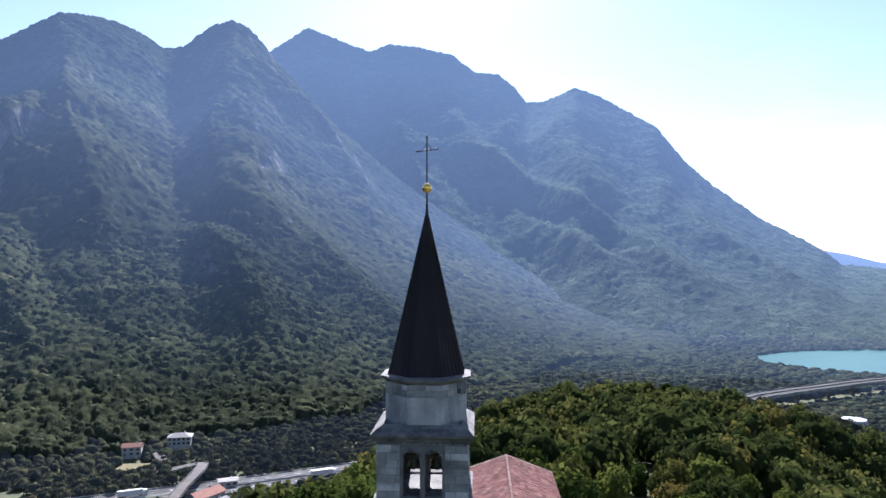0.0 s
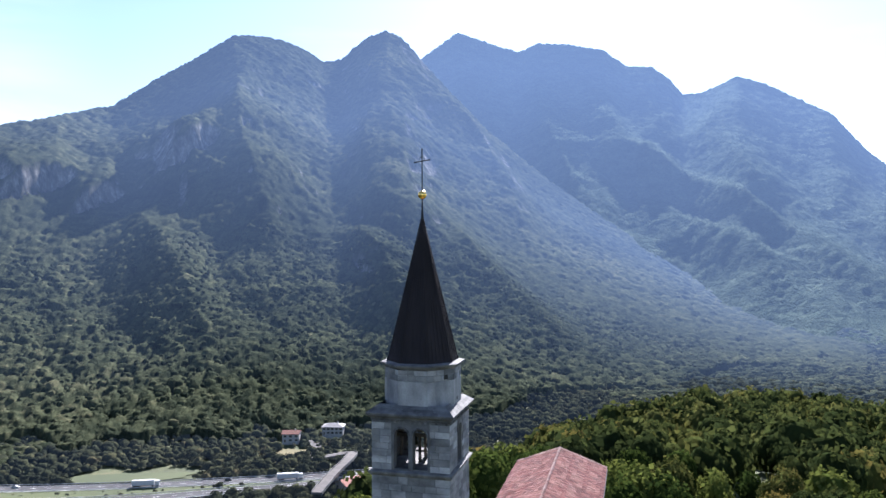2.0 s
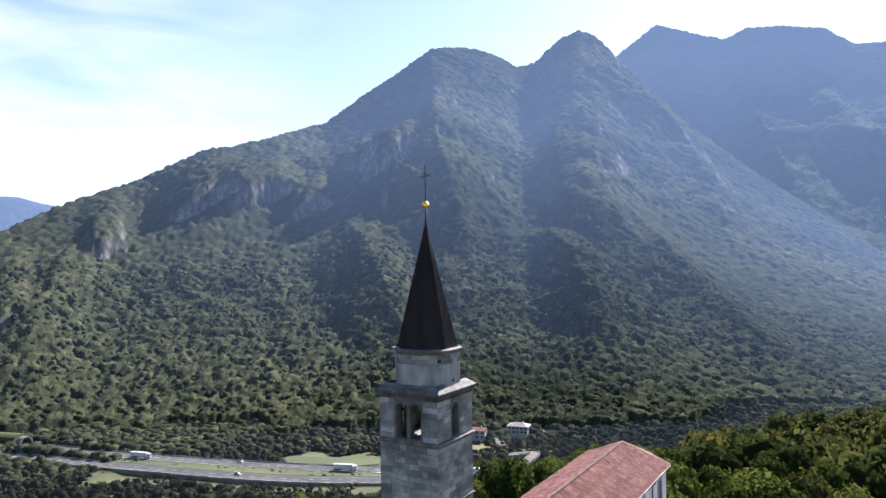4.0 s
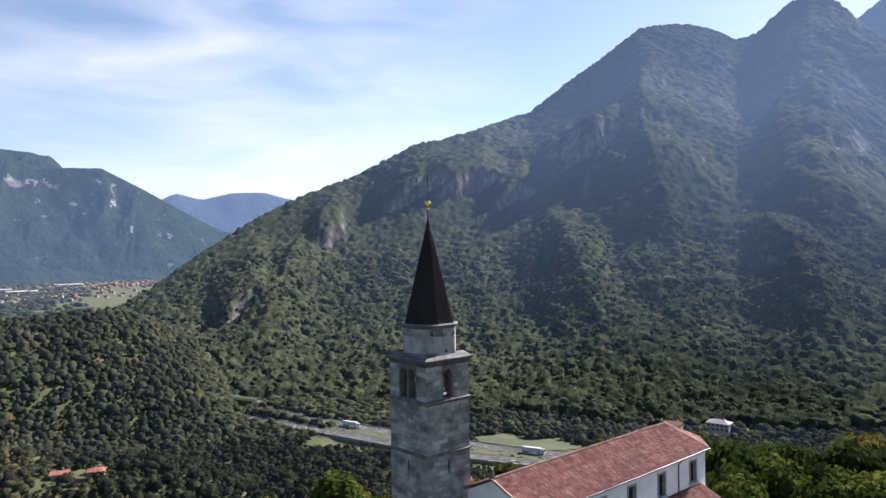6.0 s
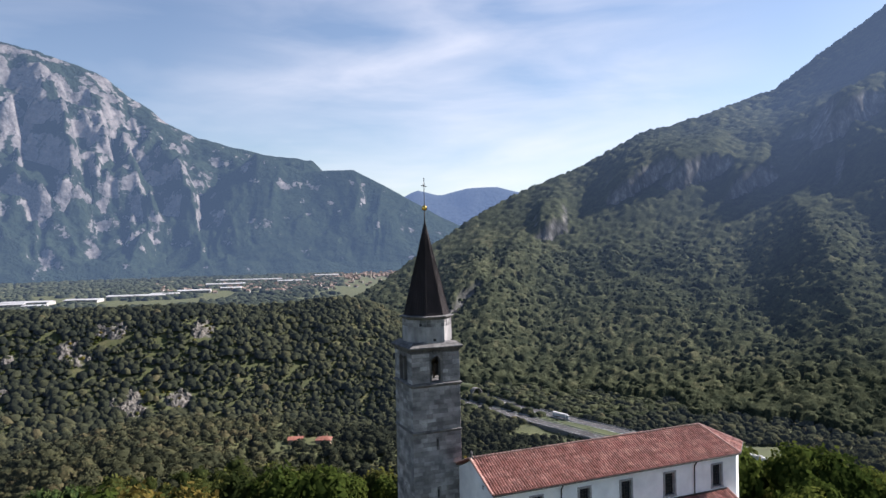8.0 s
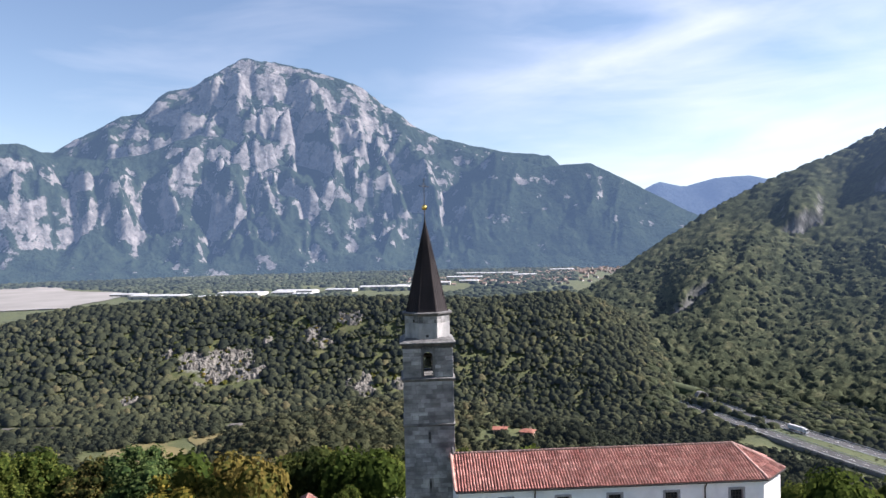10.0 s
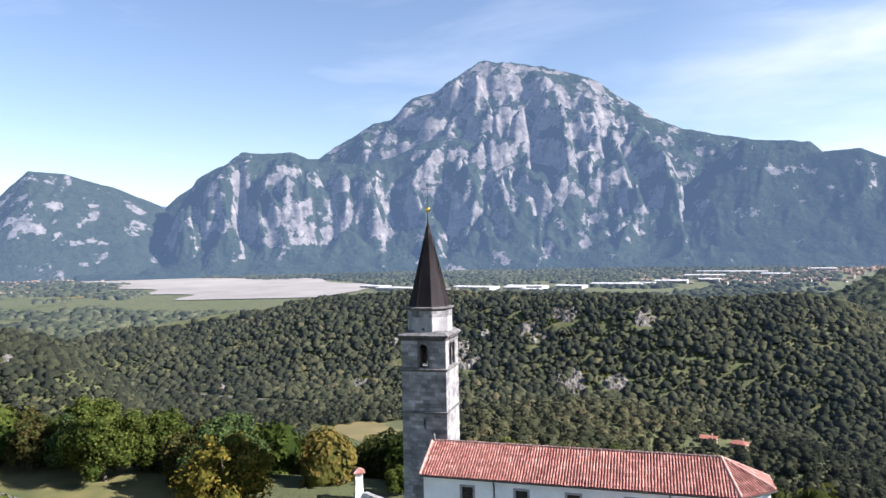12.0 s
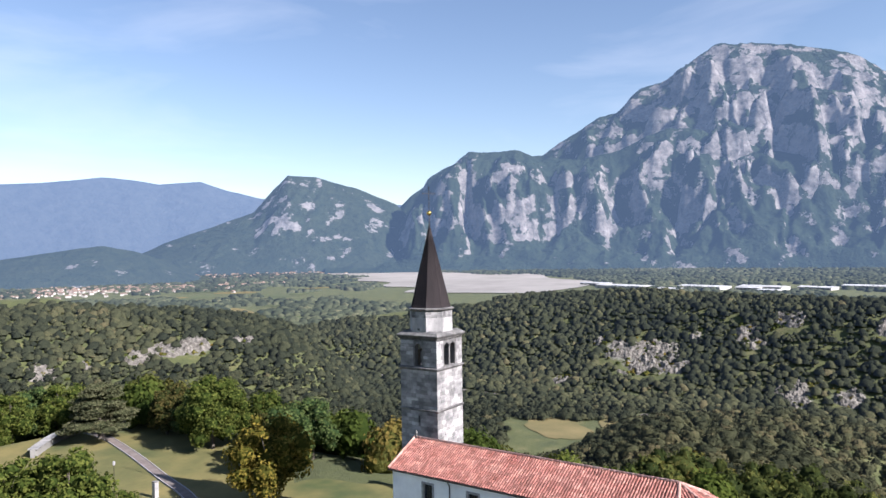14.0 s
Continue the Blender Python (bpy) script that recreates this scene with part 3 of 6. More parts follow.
CLIFF_CREST = [(130.5, 20), (128, 120), (125.4, 390), (122, 520), (118.2, 525), (116, 480), (113, 460), (110, 500), (106.2, 600), (103, 560), (99.3, 480), (96.1, 416), (91.5, 330), (88, 180), (84, 60)]
cliff_z = make_range(crest=CLIFF_CREST, R=[(84, 3600), (131, 3600)], r0=[(84, 3050), (131, 3050)], zb=-80, spur=0.09, fa=0.4, fr=1 / 300, small=0.13, k=4, lo=84, hi=130.5, back=0.25, gully=0.16,
                     prof=[(0, 0), (0.4, 0.2), (0.5, 0.36), (0.7, 0.76), (0.8, 0.84), (1, 1)])
SHOULDER_CREST = [(93, 40), (90, 143), (86, 340), (82.4, 525), (80.5, 470), (78.6, 430), (76.5, 440), (74.8, 440), (71, 310), (68, 196), (63, 40)]
shoulder_z = make_range(crest=SHOULDER_CREST, R=[(63, 3650), (93, 3650)], r0=[(63, 3050), (93, 3050)], zb=-80, p=1.25, spur=0.12, fa=0.4, fr=1 / 600, small=0.05, k=5, lo=63, hi=93, back=0.3)
DOME_CREST = [(150, -40), (147, 50), (146.2, 79), (142.5, 164), (139.5, 237), (138, 360), (136.8, 438), (134.5, 427), (130.9, 355), (128.1, 276), (127.2, 213), (124, 40)]
dome_z = make_range(crest=DOME_CREST, R=[(124, 3850), (150, 3850)], r0=[(124, 3200), (150, 3200)], zb=-80, p=1.1, spur=0.08, fa=0.4, fr=1 / 700, small=0.05, k=3, lo=124, hi=150)
FAR_CREST = [(-62, 120), (-40, 20), (-29.3, -20), (-27, 32), (-25.4, 58), (-22, 80), (0, 200), (50, 250), (55, 300), (61.2, 381), (63.1, 421), (65.4, 413), (67.7, 370), (69.6, 409), (71.4, 336), (75, 300), (120, 300), (128, 319), (139, 369), (141.6, 422), (143.5, 474), (146.5, 453), (148.1, 474), (150.4, 490), (153.4, 456), (156.8, 432), (165, 420), (185, 300), (230, 180), (298, 120)]
far_z = make_range(crest=FAR_CREST, R=[(-62, 4620), (298, 4620)], r0=[(-62, 4100), (298, 4100)], zb=-70, p=1.0, spur=0.08, fa=0.3, fr=1 / 500, small=0.03, k=6, lo=-181, hi=181)
LOW_CREST = [(175, 20), (160, 10), (157, 15), (153.5, 42), (150.5, 62), (148.2, 37), (146.3, 1), (143.5, -70)]
low_z = make_range(crest=LOW_CREST, R=[(143, 2900), (175, 2900)], r0=[(143, 2550), (175, 2550)], zb=-84, p=0.8, spur=0.08, fa=0.4, fr=1 / 300, small=0.05, k=2, lo=143.5, hi=175)


def wooded_z(x, y):
    """The surface on which the woods stand."""
    return np.maximum(np.maximum(ground_z(x, y), massif_z(x, y)), back_z(x, y))


def mesh_object(name, V, F, mat, smooth_shade=True, attrs=None):
    """A mesh from numpy vertices and a list of face arrays of equal corner counts."""
    me = bpy.data.meshes.new(name)
    groups = F if isinstance(F, list) else [F]
    nl = sum(g.size for g in groups)
    nf = sum(len(g) for g in groups)
    me.vertices.add(len(V))
    me.vertices.foreach_set("co", np.asarray(V, np.float32).ravel())
    me.loops.add(nl)
    me.polygons.add(nf)
    me.loops.foreach_set("vertex_index", np.concatenate([g.ravel() for g in groups]).astype(np.int32))
    sizes = np.concatenate([np.full(len(g), g.shape[1]) for g in groups])
    me.polygons.foreach_set("loop_start", np.concatenate([[0], np.cumsum(sizes)[:-1]]).astype(np.int32))
    me.polygons.foreach_set("use_smooth", np.full(nf, smooth_shade))
    for key, val in (attrs or {}).items():
        me.attributes.new(key, "FLOAT", "POINT").data.foreach_set("value", np.asarray(val, np.float32))
    me.materials.append(mat)
    me.update(calc_edges=True)
    return new(name, me)


def quads(nu, nv, wrap=False):
    i, j = np.meshgrid(np.arange(nu if wrap else nu - 1), np.arange(nv - 1), indexing="ij")
    i2 = (i + 1) % nu
    return np.stack([i * nv + j, i2 * nv + j, i2 * nv + j + 1, i * nv + j + 1], -1).reshape(-1, 4)


def range_mesh(name, zf, a0, a1, da, rs, mat, label):
    az = np.arange(a0, a1 + da / 2, da)
    A, Rr = np.meshgrid(az, rs, indexing="ij")
    x, y = plan(A, Rr)
    z = np.maximum(zf(x, y), -190)
    V = np.stack([x, y, z], -1).reshape(-1, 3)
    bare = smooth((z - 350) / 600).ravel()
    ob = mesh_object(name, V, quads(len(az), len(rs))[:, ::-1], mat, True, {"bare": bare, "tint": np.clip(0.45 + 0.4 * fbm(x / 220, y / 220, 3, 3) + 0.2 * rng.normal(size=x.shape), 0, 1).ravel()})
    return tagged(ob, label, "mountain", kind="structure")

# ---- ground sheet and mountains ----
rings = np.unique(np.concatenate([np.linspace(0.5, 130, 60), np.linspace(133, 330, 50), np.linspace(336, 900, 70), np.geomspace(915, 4950, 50)]))
gaz = np.arange(-180, 180, 0.75)
GA, GR = np.meshgrid(gaz, rings, indexing="ij")
gx, gy = plan(GA, GR)
gz = ground_z(gx, gy)
# bare limestone breaks through on the hill
STONES = [(-561, -188, 20), (-568, -164, 26), (-537, -164, 18), (-545, -142, 19), (-573, -215, 11), (-617, -56, 20), (-604, -90, 15), (-528, -42, 16), (-535, -7, 12), (-517, -36, 11), (-490, -3, 7), (-512, -226, 11), (-610, 17, 14), (-585, -79, 11), (-484, -347, 9), (-590, -130, 11), (-241, -444, 11), (-263, -441, 14), (-281, -430, 15), (-318, -414, 9), (-179, -454, 11), (-208, -452, 8)]


def stone_mask(x, y):
    v = np.zeros(np.shape(x))
    for sx, sy, sr in STONES:
        v = np.maximum(v, 1 - np.hypot(x - sx, y - sy) / sr + 0.6 * fbm(x / 25, y / 25, 3, 6))
    return v


gstone = np.clip(stone_mask(gx, gy) * 1.6, 0, 1)
ground = mesh_object("ground", np.stack([gx, gy, gz], -1).reshape(-1, 3), quads(len(gaz), len(rings), True)[:, ::-1], M_ground, True, {"stone": gstone.ravel()})
tagged(ground, "grassy ground of the spur, hills and wide valley plain", "ground", kind="structure")

def canopy(base, rise, scale):
    """A range whose surface is the crowns of its woods."""
    def z(x, y):
        h = base(x, y)
        lift = smooth((polar(x, y)[1] - 985) / 40)
        return h - 9.0 * (1 - lift) + lift * rise * (np.abs(fbm(x / scale, y / scale, 2, 7)) * 1.6 + 0.45 * rng.random(np.shape(x)))
    return z


massif_top = canopy(massif_z, 5.5, 10)
range_mesh("mountain_slope", massif_top, -16, 82.8, 0.5, np.linspace(500, 960, 50), M_slope, "steep wooded lower slope above the motorway valley")
# much of the blue on these ranges is haze painted as emission
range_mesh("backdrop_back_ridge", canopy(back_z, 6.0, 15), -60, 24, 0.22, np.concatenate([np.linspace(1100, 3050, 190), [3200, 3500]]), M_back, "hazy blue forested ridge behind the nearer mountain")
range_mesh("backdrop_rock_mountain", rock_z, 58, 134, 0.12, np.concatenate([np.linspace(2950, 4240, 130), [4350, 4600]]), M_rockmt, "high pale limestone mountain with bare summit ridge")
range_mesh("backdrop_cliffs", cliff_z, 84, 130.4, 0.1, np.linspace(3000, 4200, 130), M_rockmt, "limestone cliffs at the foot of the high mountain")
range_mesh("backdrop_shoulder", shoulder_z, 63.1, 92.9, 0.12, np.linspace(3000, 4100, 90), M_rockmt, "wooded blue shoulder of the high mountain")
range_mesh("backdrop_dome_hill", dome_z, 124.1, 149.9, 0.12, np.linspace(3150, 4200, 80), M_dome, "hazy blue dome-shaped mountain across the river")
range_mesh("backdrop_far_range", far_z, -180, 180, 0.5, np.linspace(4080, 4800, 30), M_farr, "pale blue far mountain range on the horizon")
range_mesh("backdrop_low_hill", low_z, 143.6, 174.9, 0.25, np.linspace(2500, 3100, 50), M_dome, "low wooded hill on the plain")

# ---- woods ----
HIGHWAY_NEAR = [(-545, 205, -101), (-511, 223, -102), (-401, 256, -103.5), (-290, 292, -104.5), (-183, 351, -105), (-63, 413, -104), (20, 452, -101), (110, 500, -98), (199, 560, -94), (255, 610, -93.5), (330, 655, -93.5), (430, 705, -93), (700, 800, -90)]
HIGHWAY_FAR = [(-560, 236, -101), (-525, 247, -102), (-435, 271, -103.5), (-330, 305, -104.5), (-240, 341, -105), (-160, 379, -105), (-55, 432, -104), (28, 470, -101), (118, 518, -96)]
LANE = [(-478, -420, 0), (-461, -365, 0), (-452, -316, 0), (-448, -245, 0)]
CLEAR = [(-322, -160, 16), (-326, -135, 13), (-300, -190, 14), (-285, -180, 13), (-415, -115, 8), (-346, -170, 17), (-340, -145, 15), (-360, -128, 14), (-368, -188, 17), (-374, -166, 24), (-386, -142, 22), (-402, -122, 15), (-350, -150, 14), (-420, -112, 9), (-437, -122, 9), (-288, -173, 10), (-350, 61, 10), (-240, 436, 11), (-217, 461, 11), (-200, 484, 10), (-225, 415, 13), (-185, 395, 7), (-152, 354, 11), (-119, 343, 11), (-94, 348, 9), (-150, 335, 8), (-187, 102, 16), (-200, 95, 12), (-172, 112, 12), (-280, 345, 26), (-320, 338, 18), (-395, 235, 18), (297, 528, 20), (-34, 551, 12), (-330, 270, 10), (-235, 300, 12)]


def woods_mask(x, y):
    az, r = polar(x, y)
    ok = np.ones(np.shape(x), bool)
    for line in (HIGHWAY_NEAR[1:8], HIGHWAY_FAR[1:8]):
        ok &= seg_dist(x, y, line)[0] > 8.5
    ok &= (seg_dist(x, y, HIGHWAY_NEAR[7:])[0] > 12)
    for step in (0, 6):
        q = 1 + step / np.maximum(r, 1)
        ok &= seg_dist(CX + (x - CX) * q, CY + (y - CY) * q, LANE)[0] > 5
    for cx, cy, cr in CLEAR:
        ok &= np.hypot(x - cx, y - cy) > cr * (1 + 0.3 * fbm(x / 15, y / 15, 2, 3))
    # bare rock, and trees cleared before it so that the camera sees it
    for step in (0, 9):
        q = 1 + step / np.maximum(r, 1)
        ok &= stone_mask(CX + (x - CX) * q, CY + (y - CY) * q) < 0.3 + 0.4 * vnoise(x / 9, y / 9, 5)
    # the churchyard and its lawns
    ok &= seg_dist(x, y, [(5, -72, 0), (6, -40, 0), (10, -14, 0), (30, 0, 0), (30, 40, 0)])[0] > 17
    ok &= ~((x > -12) & (x < 40) & (y > -30) & (y < 37))
    ok &= seg_dist(x, y, [(-12, -13, 0), (-6, -4, 0)])[0] > 8
    ok &= ~((x > -34) & (x < 0) & (y > -4) & (y < 46))
    # lake
    ok &= np.hypot((x - 570) / 205, (y - 893) / 112) > 1
    # open plain past the hill
    past = (az > 76) & (r > 900)
    ok &= ~past
    return ok


def scatter(spacing, r_lo, r_hi, a_lo, a_hi, extra=None):
    g = np.arange(-r_hi, r_hi, spacing)
    x, y = np.meshgrid(g, g)
    x = (x + (rng.random(x.shape) - 0.5) * spacing * 0.9).ravel() + CX
    y = (y + (rng.random(y.shape) - 0.5) * spacing * 0.9).ravel() + CY
    az, r = polar(x, y)
    k = (r > r_lo) & (r < r_hi) & (az > a_lo) & (az < a_hi)
    x, y = x[k], y[k]
    if extra is not None:
        k = extra(x, y)
        x, y = x[k], y[k]
    k = woods_mask(x, y)
    return x[k], y[k]


def dome_template(angles, segs, lump, seed):
    """A lumpy crown: rings of vertices from the top down."""
    g = np.random.default_rng(seed)
    V, ringid = [(0, 0, 1.0 + lump * 0.5 * g.normal())], [[0]]
    for a, n in zip(angles, segs):
        ids = []
        ph = g.random() * 6.28
        for i in range(n):
            rr = 1 + lump * g.normal()
            th = ph + 6.283 * (i + 0.35 * g.normal() * 0.5) / n
            ids.append(len(V))
            V.append((rr * math.sin(radians(a)) * math.cos(th), rr * math.sin(radians(a)) * math.sin(th), rr * math.cos(radians(a))))
        ringid.append(ids)
    F = []
    for up, lo in zip(ringid[:-1], ringid[1:]):
        if len(up) == 1:
            F += [(up[0], lo[i], lo[(i + 1) % len(lo)]) for i in range(len(lo))]
            continue
        ang = lambda k: math.atan2(V[k][1], V[k][0]) % 6.28318
        a, b = sorted(up, key=ang), sorted(lo, key=ang)
        i = j = 0
        while i < len(a) or j < len(b):
            an = ang(a[(i + 1) % len(a)]) + 6.28318 * ((i + 1) // len(a))
            bn = ang(b[(j + 1) % len(b)]) + 6.28318 * ((j + 1) // len(b))
            if j >= len(b) or (i < len(a) and an < bn):
                F.append((a[i % len(a)], b[j % len(b)], a[(i + 1) % len(a)]))
                i += 1
            else:
                F.append((a[i % len(a)], b[j % len(b)], b[(j + 1) % len(b)]))
                j += 1
    return np.array(V), np.array(F)


def tufted_template(seed, angles, segs, tufts, size, core=0.88):
    """A lumpy crown broken up by single leaf tufts."""
    V, F = dome_template(angles, segs, 0.17, seed)
    V = V * core
    g = np.random.default_rng(seed + 90)
    cz = 1 - g.random(tufts) * 1.25
    th = g.random(tufts) * 6.283
    sr = np.sqrt(np.clip(1 - cz * cz, 0, 1))
    c = np.stack([sr * np.cos(th), sr * np.sin(th), cz], -1) * (0.95 + 0.08 * g.normal(size=tufts))[:, None]
    t1 = g.normal(size=(tufts, 3))
    t1 -= c * (t1 * c).sum(1)[:, None] * 0.7
    t1 /= np.linalg.norm(t1, axis=1)[:, None]
    t2 = np.cross(c, t1) + 0.2 * c
    s = size * (0.6 + 0.8 * g.random(tufts))[:, None]
    L = np.stack([c - t1 * s - t2 * s * 0.5, c + t1 * s - t2 * s * 0.5, c + t2 * s], 1).reshape(-1, 3)
    b = len(V) + np.arange(tufts)[:, None] * 3
    return np.concatenate([V, L]), np.concatenate([F, b + np.array([[0, 1, 2]])])


def leafy_template(seed, leaves, size, core=0.74):
    """A lumpy core, painted dark as shade inside the crown, with many small leaf tufts standing off it."""
    V, F = dome_template((32, 62, 92, 125), (6, 8, 9, 6), 0.2, seed)
    V = V * core
    g = np.random.default_rng(seed + 50)
    u = g.random(leaves)
    th = g.random(leaves) * 6.283
    cz = 1 - u * 1.45
    sr = np.sqrt(np.clip(1 - cz * cz, 0, 1))
    lum = 0.87 + 0.10 * np.sin(3 * th + seed) * sr + 0.08 * np.sin(5 * th - 4 * cz + seed) + 0.05 * g.normal(size=leaves)
    c = np.stack([sr * np.cos(th), sr * np.sin(th), cz], -1) * lum[:, None]
    nrm = c / np.linalg.norm(c, axis=1)[:, None] + 0.38 * g.normal(size=(leaves, 3))
    nrm /= np.linalg.norm(nrm, axis=1)[:, None]
    t1 = np.cross(nrm, g.normal(size=(leaves, 3)))
    t1 /= np.linalg.norm(t1, axis=1)[:, None]
    t2 = np.cross(nrm, t1)
    s = size * (0.6 + 0.8 * g.random(leaves))[:, None]
    L = np.stack([c - t1 * s, c + t2 * s * 0.8 + nrm * s * 0.3, c + t1 * s, c - t2 * s * 0.8 - nrm * s * 0.2], 1).reshape(-1, 3)
    b = len(V) + np.arange(leaves)[:, None] * 4
    # shade painted into the tint: dark core, lighter leaves further out
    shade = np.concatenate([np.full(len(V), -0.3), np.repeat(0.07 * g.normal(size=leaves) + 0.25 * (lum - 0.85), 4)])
    return np.concatenate([V, L]), np.concatenate([F, b + np.array([[0, 1, 2]]), b + np.array([[0, 2, 3]])]), shade


def wood_mesh(name, x, y, z, rad, tall, templates, mat, label, tint=None):
    Vs, Fs, Ts, off = [], [], [], 0
    which = rng.integers(0, len(templates), len(x))
    tint = rng.random(len(x)) if tint is None else tint
    for k, (tv, tf, *shade) in enumerate(templates):
        i = np.nonzero(which == k)[0]
        if not len(i):
            continue
        th = rng.random(len(i)) * 6.283
        c, s = np.cos(th), np.sin(th)
        st = 0.85 + 0.3 * rng.random(len(i))
        px = (tv[None, :, 0] * c[:, None] - tv[None, :, 1] * s[:, None]) * (rad[i] * st)[:, None] + x[i][:, None]
        py = (tv[None, :, 0] * s[:, None] + tv[None, :, 1] * c[:, None]) * (rad[i] / st)[:, None] + y[i][:, None]
        pz = tv[None, :, 2] * tall[i][:, None] + z[i][:, None]
        Vs.append(np.stack([px, py, pz], -1).reshape(-1, 3))
        Fs.append((tf[None] + (np.arange(len(i)) * len(tv))[:, None, None] + off).reshape(-1, 3))
        # the template's painted shade is added to each tree's tint
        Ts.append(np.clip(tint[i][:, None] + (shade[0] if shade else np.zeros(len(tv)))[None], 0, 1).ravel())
        off += len(i) * len(tv)
    ob = mesh_object(name, np.concatenate(Vs), np.concatenate(Fs), mat, True, {"tint": np.concatenate(Ts)})
    return tagged(ob, label, "woods", kind="stuff")


FAR_T = [dome_template((48, 95), (6, 7), 0.17, k) for k in range(10)]
MID_T = [tufted_template(20 + k, (40, 85), (5, 7), 38, 0.2, 0.88) for k in range(10)]
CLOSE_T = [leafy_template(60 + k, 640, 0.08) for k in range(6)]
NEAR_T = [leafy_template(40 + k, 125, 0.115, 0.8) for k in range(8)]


def tint_of(x, y, k, scale):
    return np.clip(0.42 + 0.42 * fbm(x / scale, y / scale, 3, k) + 0.2 * rng.normal(size=len(x)), 0, 1)


def on_massif(x, y):
    return massif_z(x, y) > ground_z(x, y) + 1 + 6 * fbm(x / 40, y / 40, 2, 5)


# far valley and the hill's crest
def on_far_floor(x, y):
    az, r = polar(x, y)
    wob = 240 * fbm(x / 160, y / 160, 3, 5) + 60 * fbm(x / 25, y / 25, 2, 1)
    ok = (r + wob < 1060 + 260 * (az < 8)) & (r + wob > 640) & np.where(az < 76, (az < -2) | (r < interp(az, MASSIF_R) + 12), r < 790)
    i = np.nonzero(ok)[0]
    a, q = az[i], r[i]
    m = massif_z(x[i], y[i])
    ok[i] = ((q < 1250) | (m > back_z(x[i], y[i]))) & ~((m > ground_z(x[i], y[i]) + 1) & (a > -15.5) & (a < 82.3))
    return ok


x, y = scatter(6.2, 520, 1460, -34, 162, on_far_floor)
z = wooded_z(x, y)
rr = 4.0 + 3.4 * rng.random(len(x)) ** 1.5
west = polar(x, y)[0] > 70
keep = ~west | (polar(x, y)[1] > 735)
x, y, z, rr, west = x[keep], y[keep], z[keep], np.where(west, 0.6 * rr, rr)[keep], west[keep]
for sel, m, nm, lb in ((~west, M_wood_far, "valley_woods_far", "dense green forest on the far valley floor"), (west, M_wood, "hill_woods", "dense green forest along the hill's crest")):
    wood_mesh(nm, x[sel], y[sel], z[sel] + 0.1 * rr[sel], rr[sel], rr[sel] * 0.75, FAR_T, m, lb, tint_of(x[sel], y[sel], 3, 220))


def crown_field(x, y, cell, tall):
    """Height and tint of closed woods: every cell of the land carries one crown."""
    jx, jy, js, jt = (LAT[k] * 0.5 + 0.5 for k in (0, 1, 2, 3))
    u, v = np.floor(x / cell).astype(int), np.floor(y / cell).astype(int)
    best, tint = np.full(np.shape(x), -9.0), np.zeros(np.shape(x))
    for du in (-1, 0, 1):
        for dv in (-1, 0, 1):
            a, b = (u + du) % 256, (v + dv) % 256
            px, py = (u + du + 0.1 + 0.8 * jx[a, b]) * cell, (v + dv + 0.1 + 0.8 * jy[a, b]) * cell
            R = cell * (0.62 + 0.5 * js[a, b])
            h = tall * (0.55 + 0.75 * js[a, b]) * (1 - (np.hypot(x - px, y - py) / R) ** 2)
            win = h > best
            best, tint = np.where(win, h, best), np.where(win, jt[a, b], tint)
    return np.maximum(best, -0.12 * tall), tint


wa, wr = np.meshgrid(np.arange(-15.5, 82.4, 0.17), np.concatenate([np.linspace(522, 1000, 168), np.linspace(1004.5, 2150, 242), [2200, 2300, 2450]]), indexing="ij")
wx, wy = plan(wa, wr)
ch, ct = crown_field(wx, wy, 6.6, 3.8)
far_h, far_t = crown_field(wx - 70, wy + 30, 9.5, 5.0)
big, bt = crown_field(wx + 40, wy + 90, 15.0, 3.0)
far = smooth((wr + 120 * fbm(wx / 80, wy / 80, 2, 1) - 950) / 300)
ch, ct = ch + (far_h - ch) * far + 0.7 * big, 0.75 * (ct + (far_t - ct) * far) + 0.25 * bt
m0 = massif_z(wx, wy)
steep = np.hypot(np.gradient(m0, axis=1) / np.gradient(wr, axis=1), np.gradient(m0, axis=0) / (wr * radians(0.17)))
crag = smooth((steep + 0.35 * fbm(wx / 22, wy / 22, 3, 4) - 1.05) / 0.35)
ok = woods_mask(wx, wy) & ((wr > 900) | (m0 > ground_z(wx, wy) + 1 + 6 * fbm(wx / 40, wy / 40, 2, 5)))
wz = m0 + np.where(ok, (2.5 + ch) * (1 - crag) + 0.55 * rng.normal(size=wx.shape), -3.0)
wt = np.clip(0.05 + 0.8 * ct + 0.4 * fbm(wx / 220, wy / 220, 3, 3), 0, 1)
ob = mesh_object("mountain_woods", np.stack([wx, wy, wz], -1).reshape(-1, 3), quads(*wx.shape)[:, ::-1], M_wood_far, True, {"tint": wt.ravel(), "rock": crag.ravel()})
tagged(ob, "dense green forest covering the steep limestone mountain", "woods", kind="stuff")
# single crowns that stand out of it
x, y = scatter(8.4, 525, 975, -15, 82, on_massif)
rr = 2.4 + 2.4 * rng.random(len(x)) ** 1.5
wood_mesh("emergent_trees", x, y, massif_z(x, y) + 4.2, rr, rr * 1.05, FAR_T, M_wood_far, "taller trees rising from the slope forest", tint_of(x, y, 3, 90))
# valley
x, y = scatter(4.5, 250, 790, -34, 160, lambda x, y: ~on_massif(x, y))
z = wooded_z(x, y)
rr = (1.6 + 3.5 * rng.random(len(x)) ** 2.0) * (1 + 0.25 * fbm(x / 60, y / 60, 2, 6))
